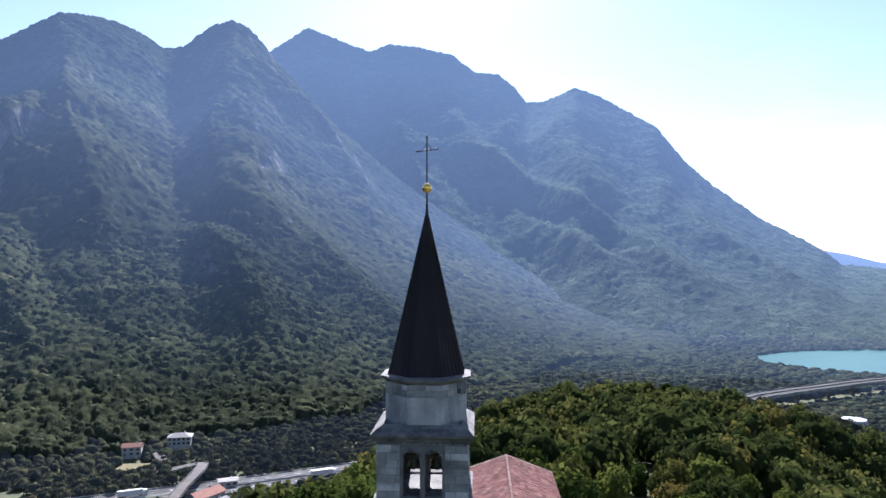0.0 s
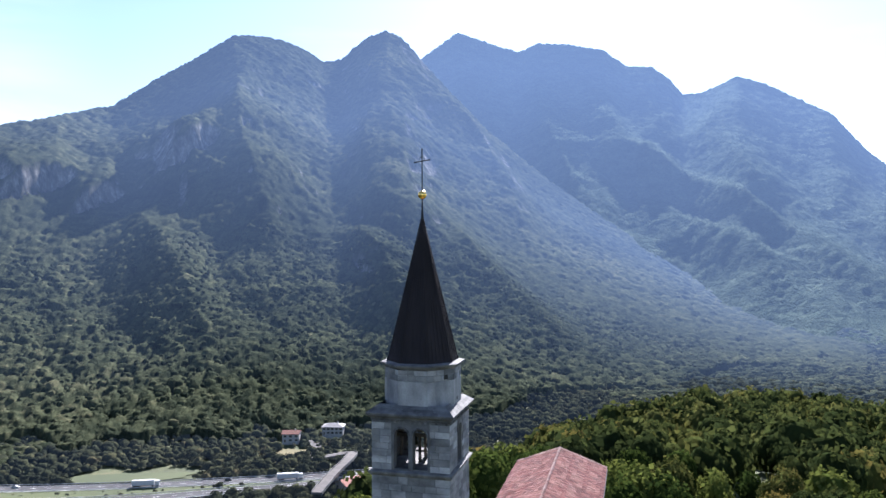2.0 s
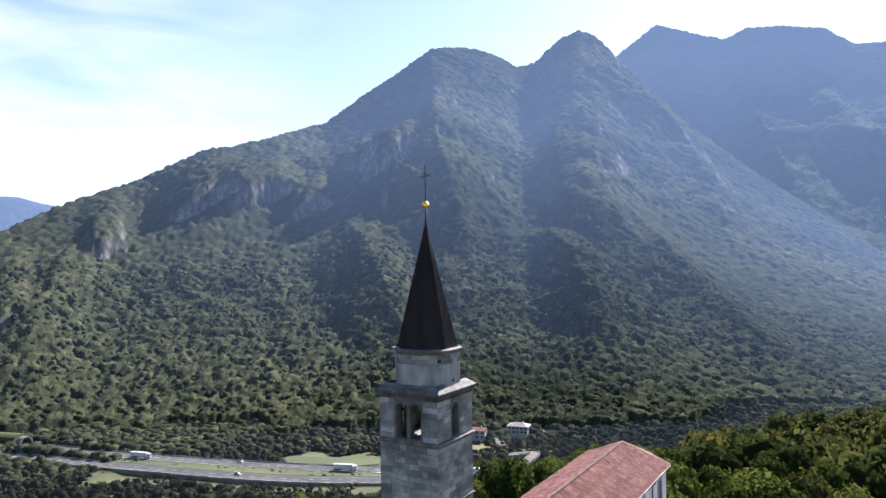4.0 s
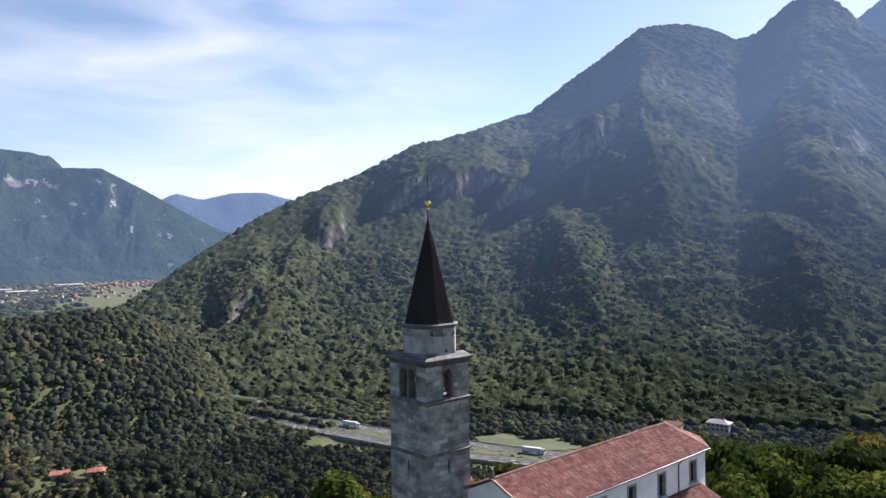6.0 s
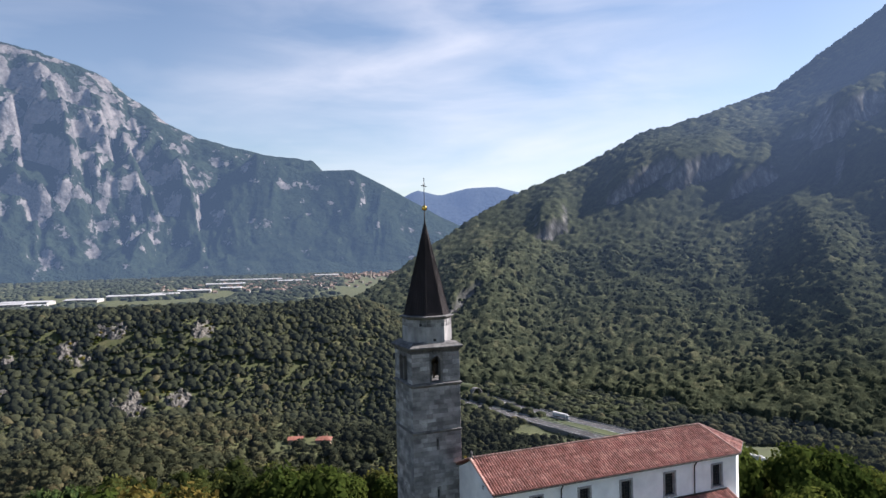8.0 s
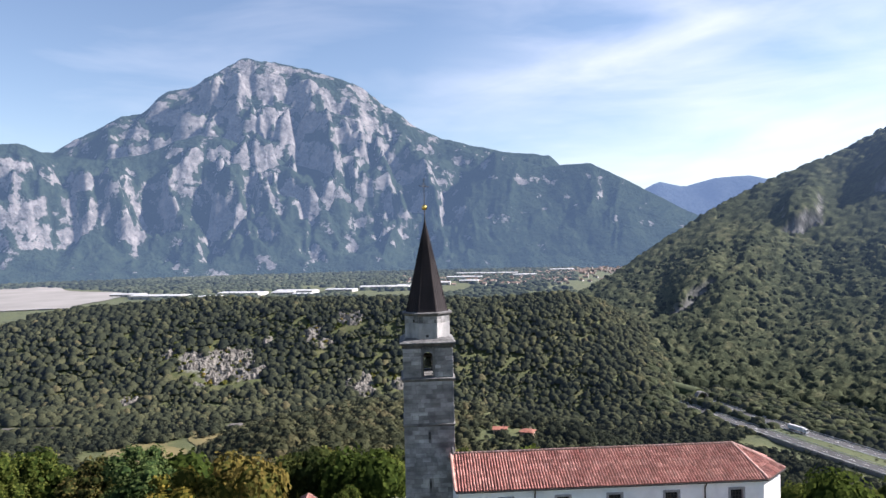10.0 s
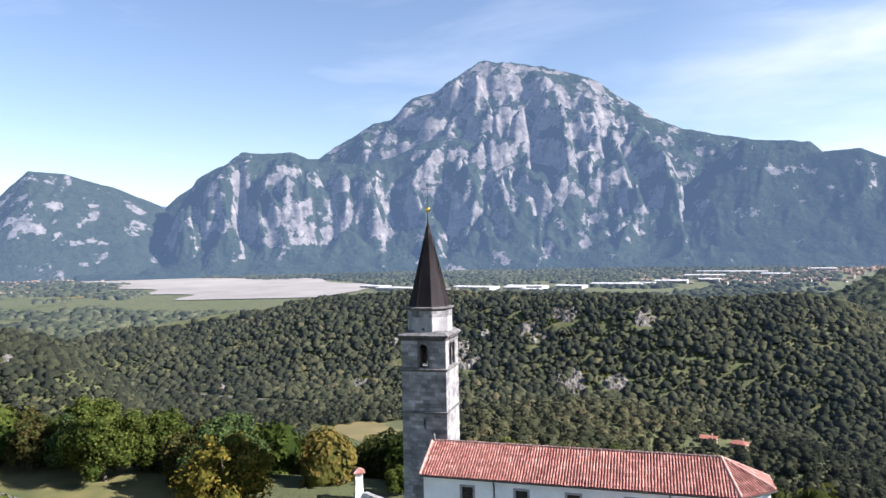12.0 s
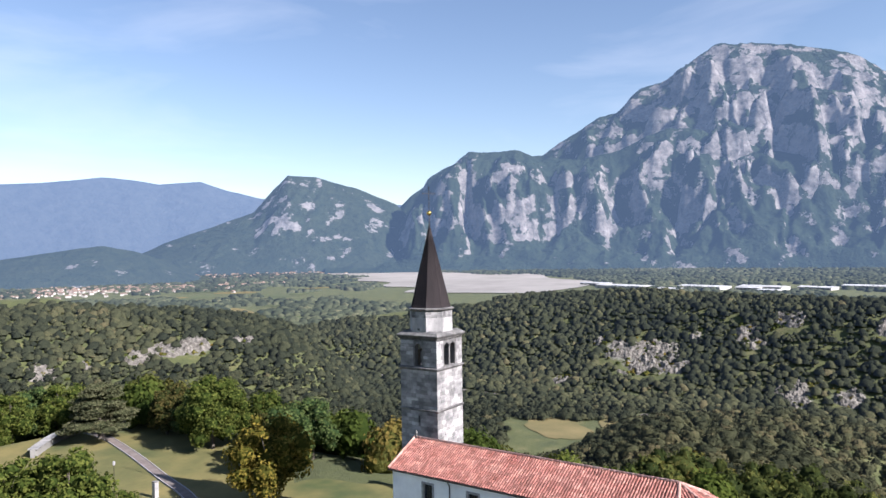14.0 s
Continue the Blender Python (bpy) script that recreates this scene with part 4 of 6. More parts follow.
# trees beside the motorway are shrunk so that the camera sees it
low_side = smooth((-200 - x) / 60)
rr = rr * (1 - low_side * (1 - np.clip((seg_dist(x, y, HIGHWAY_NEAR[2:])[0] - 6) / 24, 0.35, 1)))
vt = tint_of(x, y, 4, 120)
near = polar(x, y)[1] < 500
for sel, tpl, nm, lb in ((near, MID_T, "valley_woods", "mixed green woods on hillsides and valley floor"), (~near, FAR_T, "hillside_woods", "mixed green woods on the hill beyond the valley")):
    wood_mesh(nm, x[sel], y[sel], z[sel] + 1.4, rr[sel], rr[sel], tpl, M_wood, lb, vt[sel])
# near woods on the spur
x, y = scatter(7.8, 30, 265, -40, 164)
z = wooded_z(x, y)
rr = 3.2 + 3.4 * rng.random(len(x)) ** 1.3
warm = fbm(x / 40, y / 40, 3, 5) + 0.25 * rng.normal(size=len(x)) > 0.05
close = polar(x, y)[1] < 90
rr = np.where(close, 0.72 * rr, rr)
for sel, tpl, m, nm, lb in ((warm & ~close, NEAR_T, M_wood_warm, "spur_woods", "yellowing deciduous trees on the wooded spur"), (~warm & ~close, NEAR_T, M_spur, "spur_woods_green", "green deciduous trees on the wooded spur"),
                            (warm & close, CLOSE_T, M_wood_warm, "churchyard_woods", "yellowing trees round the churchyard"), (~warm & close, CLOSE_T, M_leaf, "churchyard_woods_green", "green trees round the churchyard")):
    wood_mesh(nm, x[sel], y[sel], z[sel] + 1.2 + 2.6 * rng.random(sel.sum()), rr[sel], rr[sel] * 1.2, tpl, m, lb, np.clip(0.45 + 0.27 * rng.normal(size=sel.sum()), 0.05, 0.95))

# ---- builders for things ----


class Mesh:
    """Collects vertices and faces of one part."""

    def __init__(self):
        self.v, self.f = [], []

    def add(self, verts, faces):
        b = len(self.v)
        self.v += [tuple(p) for p in verts]
        self.f += [tuple(b + i for i in f) for f in faces]
        return self

    def box(self, x0, y0, z0, x1, y1, z1, ch=0.0):
        if not ch:
            return self.add([(x0, y0, z0), (x1, y0, z0), (x1, y1, z0), (x0, y1, z0), (x0, y0, z1), (x1, y0, z1), (x1, y1, z1), (x0, y1, z1)],
                            [(3, 2, 1, 0), (4, 5, 6, 7), (0, 1, 5, 4), (1, 2, 6, 5), (2, 3, 7, 6), (3, 0, 4, 7)])
        a = [(x0 + ch, y0, x1 - ch, y1), ]
        ring = lambda z, i: [(x0 + i, y0 + i, z), (x1 - i, y0 + i, z), (x1 - i, y1 - i, z), (x0 + i, y1 - i, z)]
        rows = [ring(z0, ch), ring(z0 + ch, 0), ring(z1 - ch, 0), ring(z1, ch)]
        fs = [(3, 2, 1, 0), (12, 13, 14, 15)]
        for k in range(3):
            fs += [(4 * k + i, 4 * k + (i + 1) % 4, 4 * k + 4 + (i + 1) % 4, 4 * k + 4 + i) for i in range(4)]
        return self.add(sum(rows, []), fs)

    def loft(self, rows, cap=True):
        n = len(rows[0])
        fs = []
        for k in range(len(rows) - 1):
            fs += [(n * k + i, n * k + (i + 1) % n, n * k + n + (i + 1) % n, n * k + n + i) for i in range(n)]
        if cap:
            fs += [tuple(range(n))[::-1], tuple(range(n * (len(rows) - 1), n * len(rows)))]
        return self.add(sum(rows, []), fs)

    def tube(self, pts, radii, n=8, cap=True):
        rows = []
        for k, p in enumerate(pts):
            p = Vector(p)
            d = (Vector(pts[min(k + 1, len(pts) - 1)]) - Vector(pts[max(k - 1, 0)])).normalized()
            q = d.to_track_quat("Z", "Y")
            r = radii[k] if hasattr(radii, "__len__") else radii
            rows.append([tuple(p + q @ Vector((r * math.cos(6.2832 * i / n), r * math.sin(6.2832 * i / n), 0))) for i in range(n)])
        return self.loft(rows, cap)

    def turned(self, cx, cy, prof, n=16):
        """A turned form from (radius, z) pairs."""
        return self.loft([[(cx + r * math.cos(6.2832 * i / n), cy + r * math.sin(6.2832 * i / n), z) for i in range(n)] for r, z in prof])

    def data(self, name, mat, sm=False):
        me = bpy.data.meshes.new(name)
        me.from_pydata(self.v, [], self.f)
        me.materials.append(mat)
        if sm:
            me.polygons.foreach_set("use_smooth", [True] * len(me.polygons))
        return me


def part(name, mesh, mat, parent=None, label="", sm=False):
    ob = new(name, mesh.data(name, mat, sm) if isinstance(mesh, Mesh) else mesh)
    if parent is not None:
        ob.parent = parent
    return tagged(ob, label)


def thing(name, label, category, group="", kind="", at=(0, 0, 0), rz=0.0):
    e = new(name)
    e.matrix_world = pose(*at, 0, 0, rz)
    return tagged(e, label, category, group, kind)


def wall_panel(outer, holes, place, thick):
    """A wall in its own plane (u, w) with openings, thickened inwards; place(u, w, depth) gives the point."""
    bm = bmesh.new()
    edges = []
    for loop in [outer] + holes:
        vs = [bm.verts.new((u, w, 0)) for u, w in loop]
        edges += [bm.edges.new((vs[i], vs[(i + 1) % len(vs)])) for i in range(len(vs))]
    bmesh.ops.triangle_fill(bm, use_beauty=True, edges=edges)
    bm.verts.index_update()
    flat = [(v.co.x, v.co.y) for v in bm.verts]
    tris = []
    for f in bm.faces:
        ids = [v.index for v in f.verts]
        tris.append(ids if f.normal.z > 0 else ids[::-1])
    bm.free()
    n = len(flat)
    V = [place(u, w, 0) for u, w in flat] + [place(u, w, thick) for u, w in flat]
    F = [tuple(t) for t in tris] + [tuple(n + i for i in t[::-1]) for t in tris]
    k = 0
    for q, loop in enumerate([outer] + holes):
        m = len(loop)
        for i in range(m):
            a, b = k + i, k + (i + 1) % m
            F.append((b, a, n + a, n + b))
        k += m
    return Mesh().add(V, F)


def face_place(side, half, cx=0.0, cy=0.0):
    """u runs along the face, w is height, depth goes inwards. side: 0 is -y, 1 is +x, 2 is +y, 3 is -x."""
    c, s = [(1, 0), (0, 1), (-1, 0), (0, -1)][side]

    def p(u, w, d):
        a, b = u, -(half - d)
        return (cx + a * c - b * s, cy + a * s + b * c, w)
    return p


def arch_loop(u0, u1, w0, w1, n=10):
    r = (u1 - u0) / 2
    c = (u0 + u1) / 2
    return [(u0, w0), (u1, w0)] + [(c + r * math.cos(math.pi * i / n), w1 - r + r * math.sin(math.pi * i / n)) for i in range(n + 1)]


def stone_block(place, u0, u1, w0, w1, proud, chamfer=0.02):
    g = 0.009
    u0, u1, w0, w1 = u0 + g, u1 - g, w0 + g, w1 - g
    c = chamfer
    m = Mesh()
    m.add([place(u0, w0, 0.02), place(u1, w0, 0.02), place(u1, w1, 0.02), place(u0, w1, 0.02),
           place(u0, w0, -proud + c), place(u1, w0, -proud + c), place(u1, w1, -proud + c), place(u0, w1, -proud + c),
           place(u0 + c, w0 + c, -proud), place(u1 - c, w0 + c, -proud), place(u1 - c, w1 - c, -proud), place(u0 + c, w1 - c, -proud)],
          [(0, 1, 5, 4), (1, 2, 6, 5), (2, 3, 7, 6), (3, 0, 4, 7), (4, 5, 9, 8), (5, 6, 10, 9), (6, 7, 11, 10), (7, 4, 8, 11), (8, 9, 10, 11)])
    return m


# ---- bell tower ----
tower = thing("bell_tower", "tall grey limestone bell tower with dark pointed spire", "bell tower", at=(0, 0, 0))
TX, TY = 0.06, 0.06
BH = 2.28
OPEN = {0: [(-0.98, -0.12), (0.12, 0.98)], 2: [(-0.98, -0.12), (0.12, 0.98)], 1: [(-0.44, 0.44)], 3: [(-0.44, 0.44)]}
ARCH_LO, ARCH_HI = 22.72, 25.0
SLITS = [(0.0, 17.0, 17.7), (0.0, 12.6, 13.2)]

shaft = part("shaft", Mesh().box(-2.25, -2.25, -6, 2.25, 2.25, 22.32), M_mortar, tower, "mortar core of the stone shaft")
walls = []
for side in range(4):
    pl = face_place(side, 2.25)
    holes = [arch_loop(a, b, ARCH_LO, ARCH_HI) for a, b in OPEN[side]]
    e = 2.25 if side % 2 == 0 else 1.70
    walls.append(part("belfry_wall", wall_panel([(-e, 22.6), (e, 22.6), (e, 25.42), (-e, 25.42)], holes, pl, 0.55), M_mortar, tower))
part("belfry_floor", Mesh().box(-1.72, -1.72, 22.3, 1.72, 1.72, 22.62), M_slab, tower)
part("belfry_ceiling", Mesh().box(-2.2, -2.2, 25.42, 2.2, 2.2, 25.6), M_mortar, tower)

# mouldings
for nm, rows in (("sill_course", [(2.30, 22.30), (2.36, 22.36), (2.44, 22.44), (2.46, 22.52), (2.46, 22.57), (2.28, 22.64)]),
                 ("string_course", [(2.27, 18.20), (2.33, 18.26), (2.38, 18.34), (2.38, 18.40), (2.27, 18.48)]),
                 ("cornice", [(2.27, 25.40), (2.33, 25.46), (2.33, 25.54), (2.44, 25.60), (2.50, 25.68), (2.54, 25.70), (2.54, 25.82), (2.2, 25.86)])):
    m = Mesh().loft([[(-h, -h, z), (h, -h, z), (h, h, z), (-h, h, z)] for h, z in rows])
    part(nm, m, M_slab, tower, "projecting pale stone moulding")
for side in range(4):
    pl = face_place(side, 2.25)
    for k in range(15):
        u = -2.1 + k * 0.3
        part("dentil", stone_block(pl, u - 0.07, u + 0.07, 25.28, 25.41, 0.09, 0.01), M_slab, tower)

# sloping slab roof over the belfry, three lapped courses
for k, (h0, z0, h1, z1) in enumerate([(2.56, 25.83, 2.36, 25.97), (2.39, 25.95, 2.19, 26.09), (2.22, 26.07, 1.95, 26.25)]):
    for side in range(4):
        pl = face_place(side, 0.0)
        n = 6 - k
        for i in range(n):
            a0, a1 = -1 + 2 * i / n, -1 + 2 * (i + 1) / n
            g = 0.008
            pts = [pl(a0 * h0 + g, z0, -h0), pl(a1 * h0 - g, z0, -h0), pl(a1 * h1 - g, z1, -h1), pl(a0 * h1 + g, z1, -h1)]
            part("roof_slab", Mesh().loft([[(x, y, z - 0.05) for x, y, z in pts], pts]), M_slab, tower)


def octagon(f, z, cx=TX, cy=TY):
    R = f / 2 / math.cos(math.pi / 8)
    return [(cx + R * math.cos(math.pi / 8 + k * math.pi / 4), cy + R * math.sin(math.pi / 8 + k * math.pi / 4), z) for k in range(8)]


drum = part("drum", Mesh().loft([octagon(4.14, 25.8), octagon(4.14, 27.53), octagon(4.08, 27.55), octagon(4.08, 28.35)]), M_plaster_drum, tower, "octagonal drum with weathered pale render")
part("spire_eave", Mesh().loft([octagon(4.12, 28.17), octagon(4.22, 28.25), octagon(4.34, 28.31), octagon(4.58, 28.37), octagon(4.60, 28.47), octagon(3.9, 28.54)]), M_slab, tower, "octagonal stone eave below the spire")
srand = random.Random(3)


def oct_place(k, f):
    a = math.pi / 4 * k
    c, s = math.cos(a), math.sin(a)

    def p(u, w, d):
        r = f / 2 - d
        return (TX + r * c - u * s, TY + r * s + u * c, w)
    return p


for k in range(8):
    pl = oct_place(k, 4.08)
    e = 0.84
    for w0, w1 in ((27.55, 27.89), (27.89, 28.17)):
        u = -e
        while u < e - 0.01:
            n = min(e, u + srand.uniform(0.36, 0.62))
            if e - n < 0.25:
                n = e
            part("drum_stone", stone_block(pl, u, n, w0, w1, 0.035 + srand.uniform(-0.008, 0.012), 0.015), M_stone, drum)
            u = n
# small openings; dark plates on the solid drum imitate the shade inside
part("vent", Mesh().box(2.10, -0.15, 26.28, 2.139, 0.13, 26.5), M_iron, drum, "small dark vent opening")
pl = oct_place(7, 4.14)
part("vent", Mesh().loft([[pl(0.2, 27.63, -0.034), pl(0.46, 27.63, -0.034), pl(0.46, 27.89, -0.034), pl(0.2, 27.89, -0.034)], [pl(0.2, 27.63, -0.046), pl(0.46, 27.63, -0.046), pl(0.46, 27.89, -0.046), pl(0.2, 27.89, -0.046)]]), M_iron, drum)

# spire with a flared foot and standing seams
SP = [(3.92, 28.51), (3.70, 28.8), (3.50, 29.25), (0.14, 36.75)]
spire = part("spire", Mesh().loft([octagon(f, z) for f, z in SP] + [octagon(0.1, 36.86)]), M_lead, tower, "octagonal spire of dark brown metal sheets")
for k in range(8):
    for q in (-0.82, -0.5, -0.17, 0.17, 0.5, 0.82):
        m = Mesh()
        rows = []
        top = 1.0 if abs(q) > 0.7 else (0.93 if abs(q) < 0.3 else 0.97)
        for f, z in SP[:3] + [(3.50 + (0.14 - 3.50) * top, 29.25 + 7.5 * top)]:
            w = f / 2 * math.tan(math.pi / 8) * q
            pl = oct_place(k, f)
            t = 0.014
            rows.append([pl(w - t, z, 0.01), pl(w - t, z, -0.03), pl(w + t, z, -0.03), pl(w + t, z, 0.01)])
        part("seam", m.loft(rows), M_lead, spire)
for k in range(8):
    a = math.pi / 8 + k * math.pi / 4
    pts = [(TX + (f / 2 / math.cos(math.pi / 8)) * math.cos(a), TY + (f / 2 / math.cos(math.pi / 8)) * math.sin(a), z) for f, z in SP]
    part("hip_roll", Mesh().tube(pts, [0.035, 0.035, 0.035, 0.02], 6), M_lead, spire)

# finial: rod, gilded ball and cross
part("finial_rod", Mesh().turned(TX, TY, [(0.11, 36.6), (0.085, 36.9), (0.05, 37.4), (0.045, 37.96)], 10), M_iron, tower, sm=True)
part("gilded_ball", Mesh().turned(TX, TY, [(0.03, 37.92)] + [(0.255 * math.sin(math.pi * k / 12), 38.19 - 0.255 * math.cos(math.pi * k / 12)) for k in range(1, 12)] + [(0.03, 38.47)], 20), M_gold, tower, "shiny gilded ball", sm=True)
cross = part("cross", Mesh().turned(TX, TY, [(0.035, 38.42), (0.035, 40.82), (0.06, 40.86), (0.02, 40.95)], 8), M_iron, tower, "wrought iron cross")
ca = math.atan2(-0.59, 0.81)
cd = Vector((math.cos(ca), math.sin(ca), 0))
c0 = Vector((TX, TY, 40.18))
part("cross_arm", Mesh().tube([c0 - cd * 0.72, c0 - cd * 0.68, c0 + cd * 0.68, c0 + cd * 0.72], [0.055, 0.032, 0.032, 0.055], 8), M_iron, cross)
for s in (-1, 1):
    part("scroll", Mesh().tube([c0 + cd * s * 0.05 + Vector((0, 0, 0.28)), c0 + cd * s * 0.2 + Vector((0, 0, 0.2)), c0 + cd * s * 0.28 + Vector((0, 0, 0.05))], 0.015, 6), M_iron, cross)

# arches: voussoirs, columns with base and capital
for side in range(4):
    pl = face_place(side, 2.25)
    for a, b in OPEN[side]:
        r, c = (b - a) / 2, (a + b) / 2
        sp = ARCH_HI - r
        for i in range(8):
            t0, t1 = math.pi * i / 8 + 0.02, math.pi * (i + 1) / 8 - 0.02
            ri, ro = r - 0.02, r + (0.10 if side % 2 == 0 else 0.16)
            ring = [(ri, t0), (ro, t0), (ro, t1), (ri, t1)]
            part("voussoir", Mesh().loft([[pl(c + q * math.cos(t), sp + q * math.sin(t), d) for q, t in ring] for d in (0.12, -0.055)]), M_slab, tower)
    if side % 2 == 0:
        col = part("column", Mesh().turned(*pl(0, 0, 0.22)[:2], [(0.10, 22.92), (0.095, 23.4), (0.085, 24.3)], 12), M_slab, tower, "slender stone column between the arches", sm=True)
        x, y, _ = pl(0, 0, 0.22)
        part("base", Mesh().turned(x, y, [(0.15, 22.62), (0.15, 22.74), (0.12, 22.8), (0.13, 22.86), (0.10, 22.93)], 12), M_slab, col)
        part("capital", Mesh().loft([[(x - h, y - h, z), (x + h, y - h, z), (x + h, y + h, z), (x - h, y + h, z)] for h, z in ((0.085, 24.28), (0.16, 24.5), (0.17, 24.58))]), M_slab, col)

# bells on a timber frame
for bx in (-0.62, 0.62):
    bell = thing("bell", "dark bronze church bell hung in the belfry", "bell", "bells in the tower", at=(bx, 0.1, 0))
    part("body", Mesh().turned(0, 0, [(0.42, 23.5), (0.36, 23.6), (0.27, 23.85), (0.23, 24.1), (0.12, 24.24), (0.05, 24.26)], 18), M_bronze, bell, sm=True)
    part("yoke", Mesh().box(-0.09, -0.5, 24.24, 0.09, 0.5, 24.46, 0.02), M_timber, bell)
    part("clapper", Mesh().turned(0, 0, [(0.02, 24.1), (0.02, 23.5), (0.06, 23.44), (0.05, 23.36)], 8), M_iron, bell)
bf = thing("bell_stand", "dark timber stand carrying the bells", "bell stand", at=(0, 0.1, 0))
for yy in (-0.55, 0.55):
    part("beam", Mesh().box(-1.7, yy - 0.08, 24.1, 1.7, yy + 0.08, 24.3), M_timber, bf)
for xx in (-1.5, 0, 1.5):
    for yy in (-0.55, 0.55):
        part("post", Mesh().box(xx - 0.07, yy - 0.07, 22.62, xx + 0.07, yy + 0.07, 24.1), M_timber, bf)

# ---- church ----
church = thing("church", "whitewashed church with red clay tile roof", "church", at=(0, 0, 0))
EZ, RZ = 14.70, 16.56
EAVES = [(1.12, 1.75), (9.44, 1.75), (9.44, 27.7), (6.94, 30.5), (3.62, 30.5), (1.12, 27.7)]
WALL = [(1.42, 2.0), (9.14, 2.0), (9.14, 27.5), (6.80, 30.15), (3.76, 30.15), (1.42, 27.5)]
RX, RY0, RY1 = 5.28, 1.70, 26.67
WINS = [(5.92, 1.0), (10.6, 1.05), (14.9, 1.08), (19.65, 1.1), (25.15, 1.08)]
WLO, WHI = 11.86, 13.82


def wall_side(x, sign):
    def p(u, w, d):
        return (x - sign * d, u, w)
    return p


holes = [[(y - w / 2, WLO), (y + w / 2, WLO), (y + w / 2, WHI), (y - w / 2, WHI)] for y, w in WINS]
part("wall_east", wall_panel([(2.0, -4), (27.5, -4), (27.5, EZ - 0.12), (2.0, EZ - 0.12)], holes, wall_side(9.14, 1), 0.6), M_white, church, "long whitewashed side wall with windows")
part("wall_west", Mesh().box(1.42, 2.6, -8, 2.02, 27.5, EZ - 0.12), M_white, church)
gab = [(1.42, -8), (9.14 - 0.001, -8), (9.14 - 0.001, EZ - 0.12), (RX, RZ - 0.18), (1.42, EZ - 0.12)]
oc = [(RX + 1.9 + 0.22 * math.cos(6.2832 * i / 12), 14.6 + 0.22 * math.sin(6.2832 * i / 12)) for i in range(12)]
part("gable_wall", wall_panel(gab, [oc], lambda u, w, d: (u, 1.998 + d, w), 0.6), M_white, church, "whitewashed gable wall")
part("gable_vent", Mesh().box(RX + 1.6, 2.35, 14.3, RX + 2.2, 2.4, 14.9), M_iron, church)
for (xa, ya), (xb, yb) in zip(WALL[2:5], WALL[3:6]):
    dx, dy = xb - xa, yb - ya
    L = math.hypot(dx, dy)
    nx, ny = dy / L, -dx / L
    part("apse_wall", Mesh().loft([[(xa, ya, z), (xb, yb, z), (xb - nx * 0.6, yb - ny * 0.6, z), (xa - nx * 0.6, ya - ny * 0.6, z)] for z in (-6, EZ - 0.12)]), M_white, church)
for y, w in WINS:
    win = part("window", Mesh().box(8.86, y - w / 2, WLO, 8.90, y + w / 2, WHI), M_pane, church, "dark window in a grey stone surround")
    f = 0.17
    for nm, b in (("jamb", (y - w / 2 - f, WLO, y - w / 2 + 0.02, WHI)), ("jamb", (y + w / 2 - 0.02, WLO, y + w / 2 + f, WHI)), ("lintel", (y - w / 2 - f, WHI, y + w / 2 + f, WHI + 0.19)), ("sill", (y - w / 2 - f - 0.04, WLO - 0.17, y + w / 2 + f + 0.04, WLO))):
        part(nm, Mesh().box(8.95, b[0], b[1], 9.19 + (0.03 if nm == "sill" else 0), b[2], b[3], 0.012), M_grey_frame, win)
    for k in range(1, 4):
        part("bar", Mesh().box(8.90, y - w / 2 + w * k / 4 - 0.015, WLO, 8.925, y - w / 2 + w * k / 4 + 0.015, WHI), M_iron, win)
    for k in range(1, 7):
        zz = WLO + (WHI - WLO) * k / 7
        part("bar", Mesh().box(8.925, y - w / 2, zz - 0.012, 8.945, y + w / 2, zz + 0.012), M_iron, win)

# eaves, gutters and downpipes
deck = part("roof", Mesh().loft([[(p[0], max(p[1], 2.1), z) for p in EAVES] for z in (EZ - 0.14, EZ - 0.05)]), M_tile_bed, church, "shallow hipped roof of weathered red clay tiles")
a3 = [Vector((*p, EZ - 0.02)) for p in EAVES]
r0, r1 = Vector((RX, RY0, RZ - 0.05)), Vector((RX, RY1, RZ - 0.05))
SLOPES = [[a3[1], a3[2], r1, r0], [a3[5], a3[0], r0, r1], [a3[2], a3[3], r1], [a3[3], a3[4], r1], [a3[4], a3[5], r1]]
for sl in SLOPES:
    part("roof_bed", Mesh().add(sl + [p - Vector((0, 0, 0.08)) for p in sl], [tuple(range(len(sl))), tuple(range(len(sl), 2 * len(sl)))[::-1]] + [(i, len(sl) + i, len(sl) + (i + 1) % len(sl), (i + 1) % len(sl)) for i in range(len(sl))]), M_tile_bed, church)
gut = [(9.50, 1.8), (9.50, 27.72), (6.97, 30.56), (3.59, 30.56)]
part("gutter", Mesh().tube([(*p, EZ - 0.11) for p in gut], 0.075, 8), M_pipe, church, "dark metal gutter under the eaves")
for y in (8.27, 22.45):
    part("downpipe", Mesh().tube([(9.5, y, EZ - 0.12), (9.46, y, EZ - 0.3), (9.24, y, EZ - 0.55), (9.22, y, EZ - 0.8), (9.22, y, 2)], 0.055, 8), M_pipe, church, "dark metal downpipe")
part("pinnacle", Mesh().turned(RX, 1.85, [(0.16, RZ - 0.1), (0.16, RZ + 0.16), (0.09, RZ + 0.2), (0.13, RZ + 0.36), (0.07, RZ + 0.56), (0.02, RZ + 0.66)], 10), M_slab, church, "small stone pinnacle on the ridge")

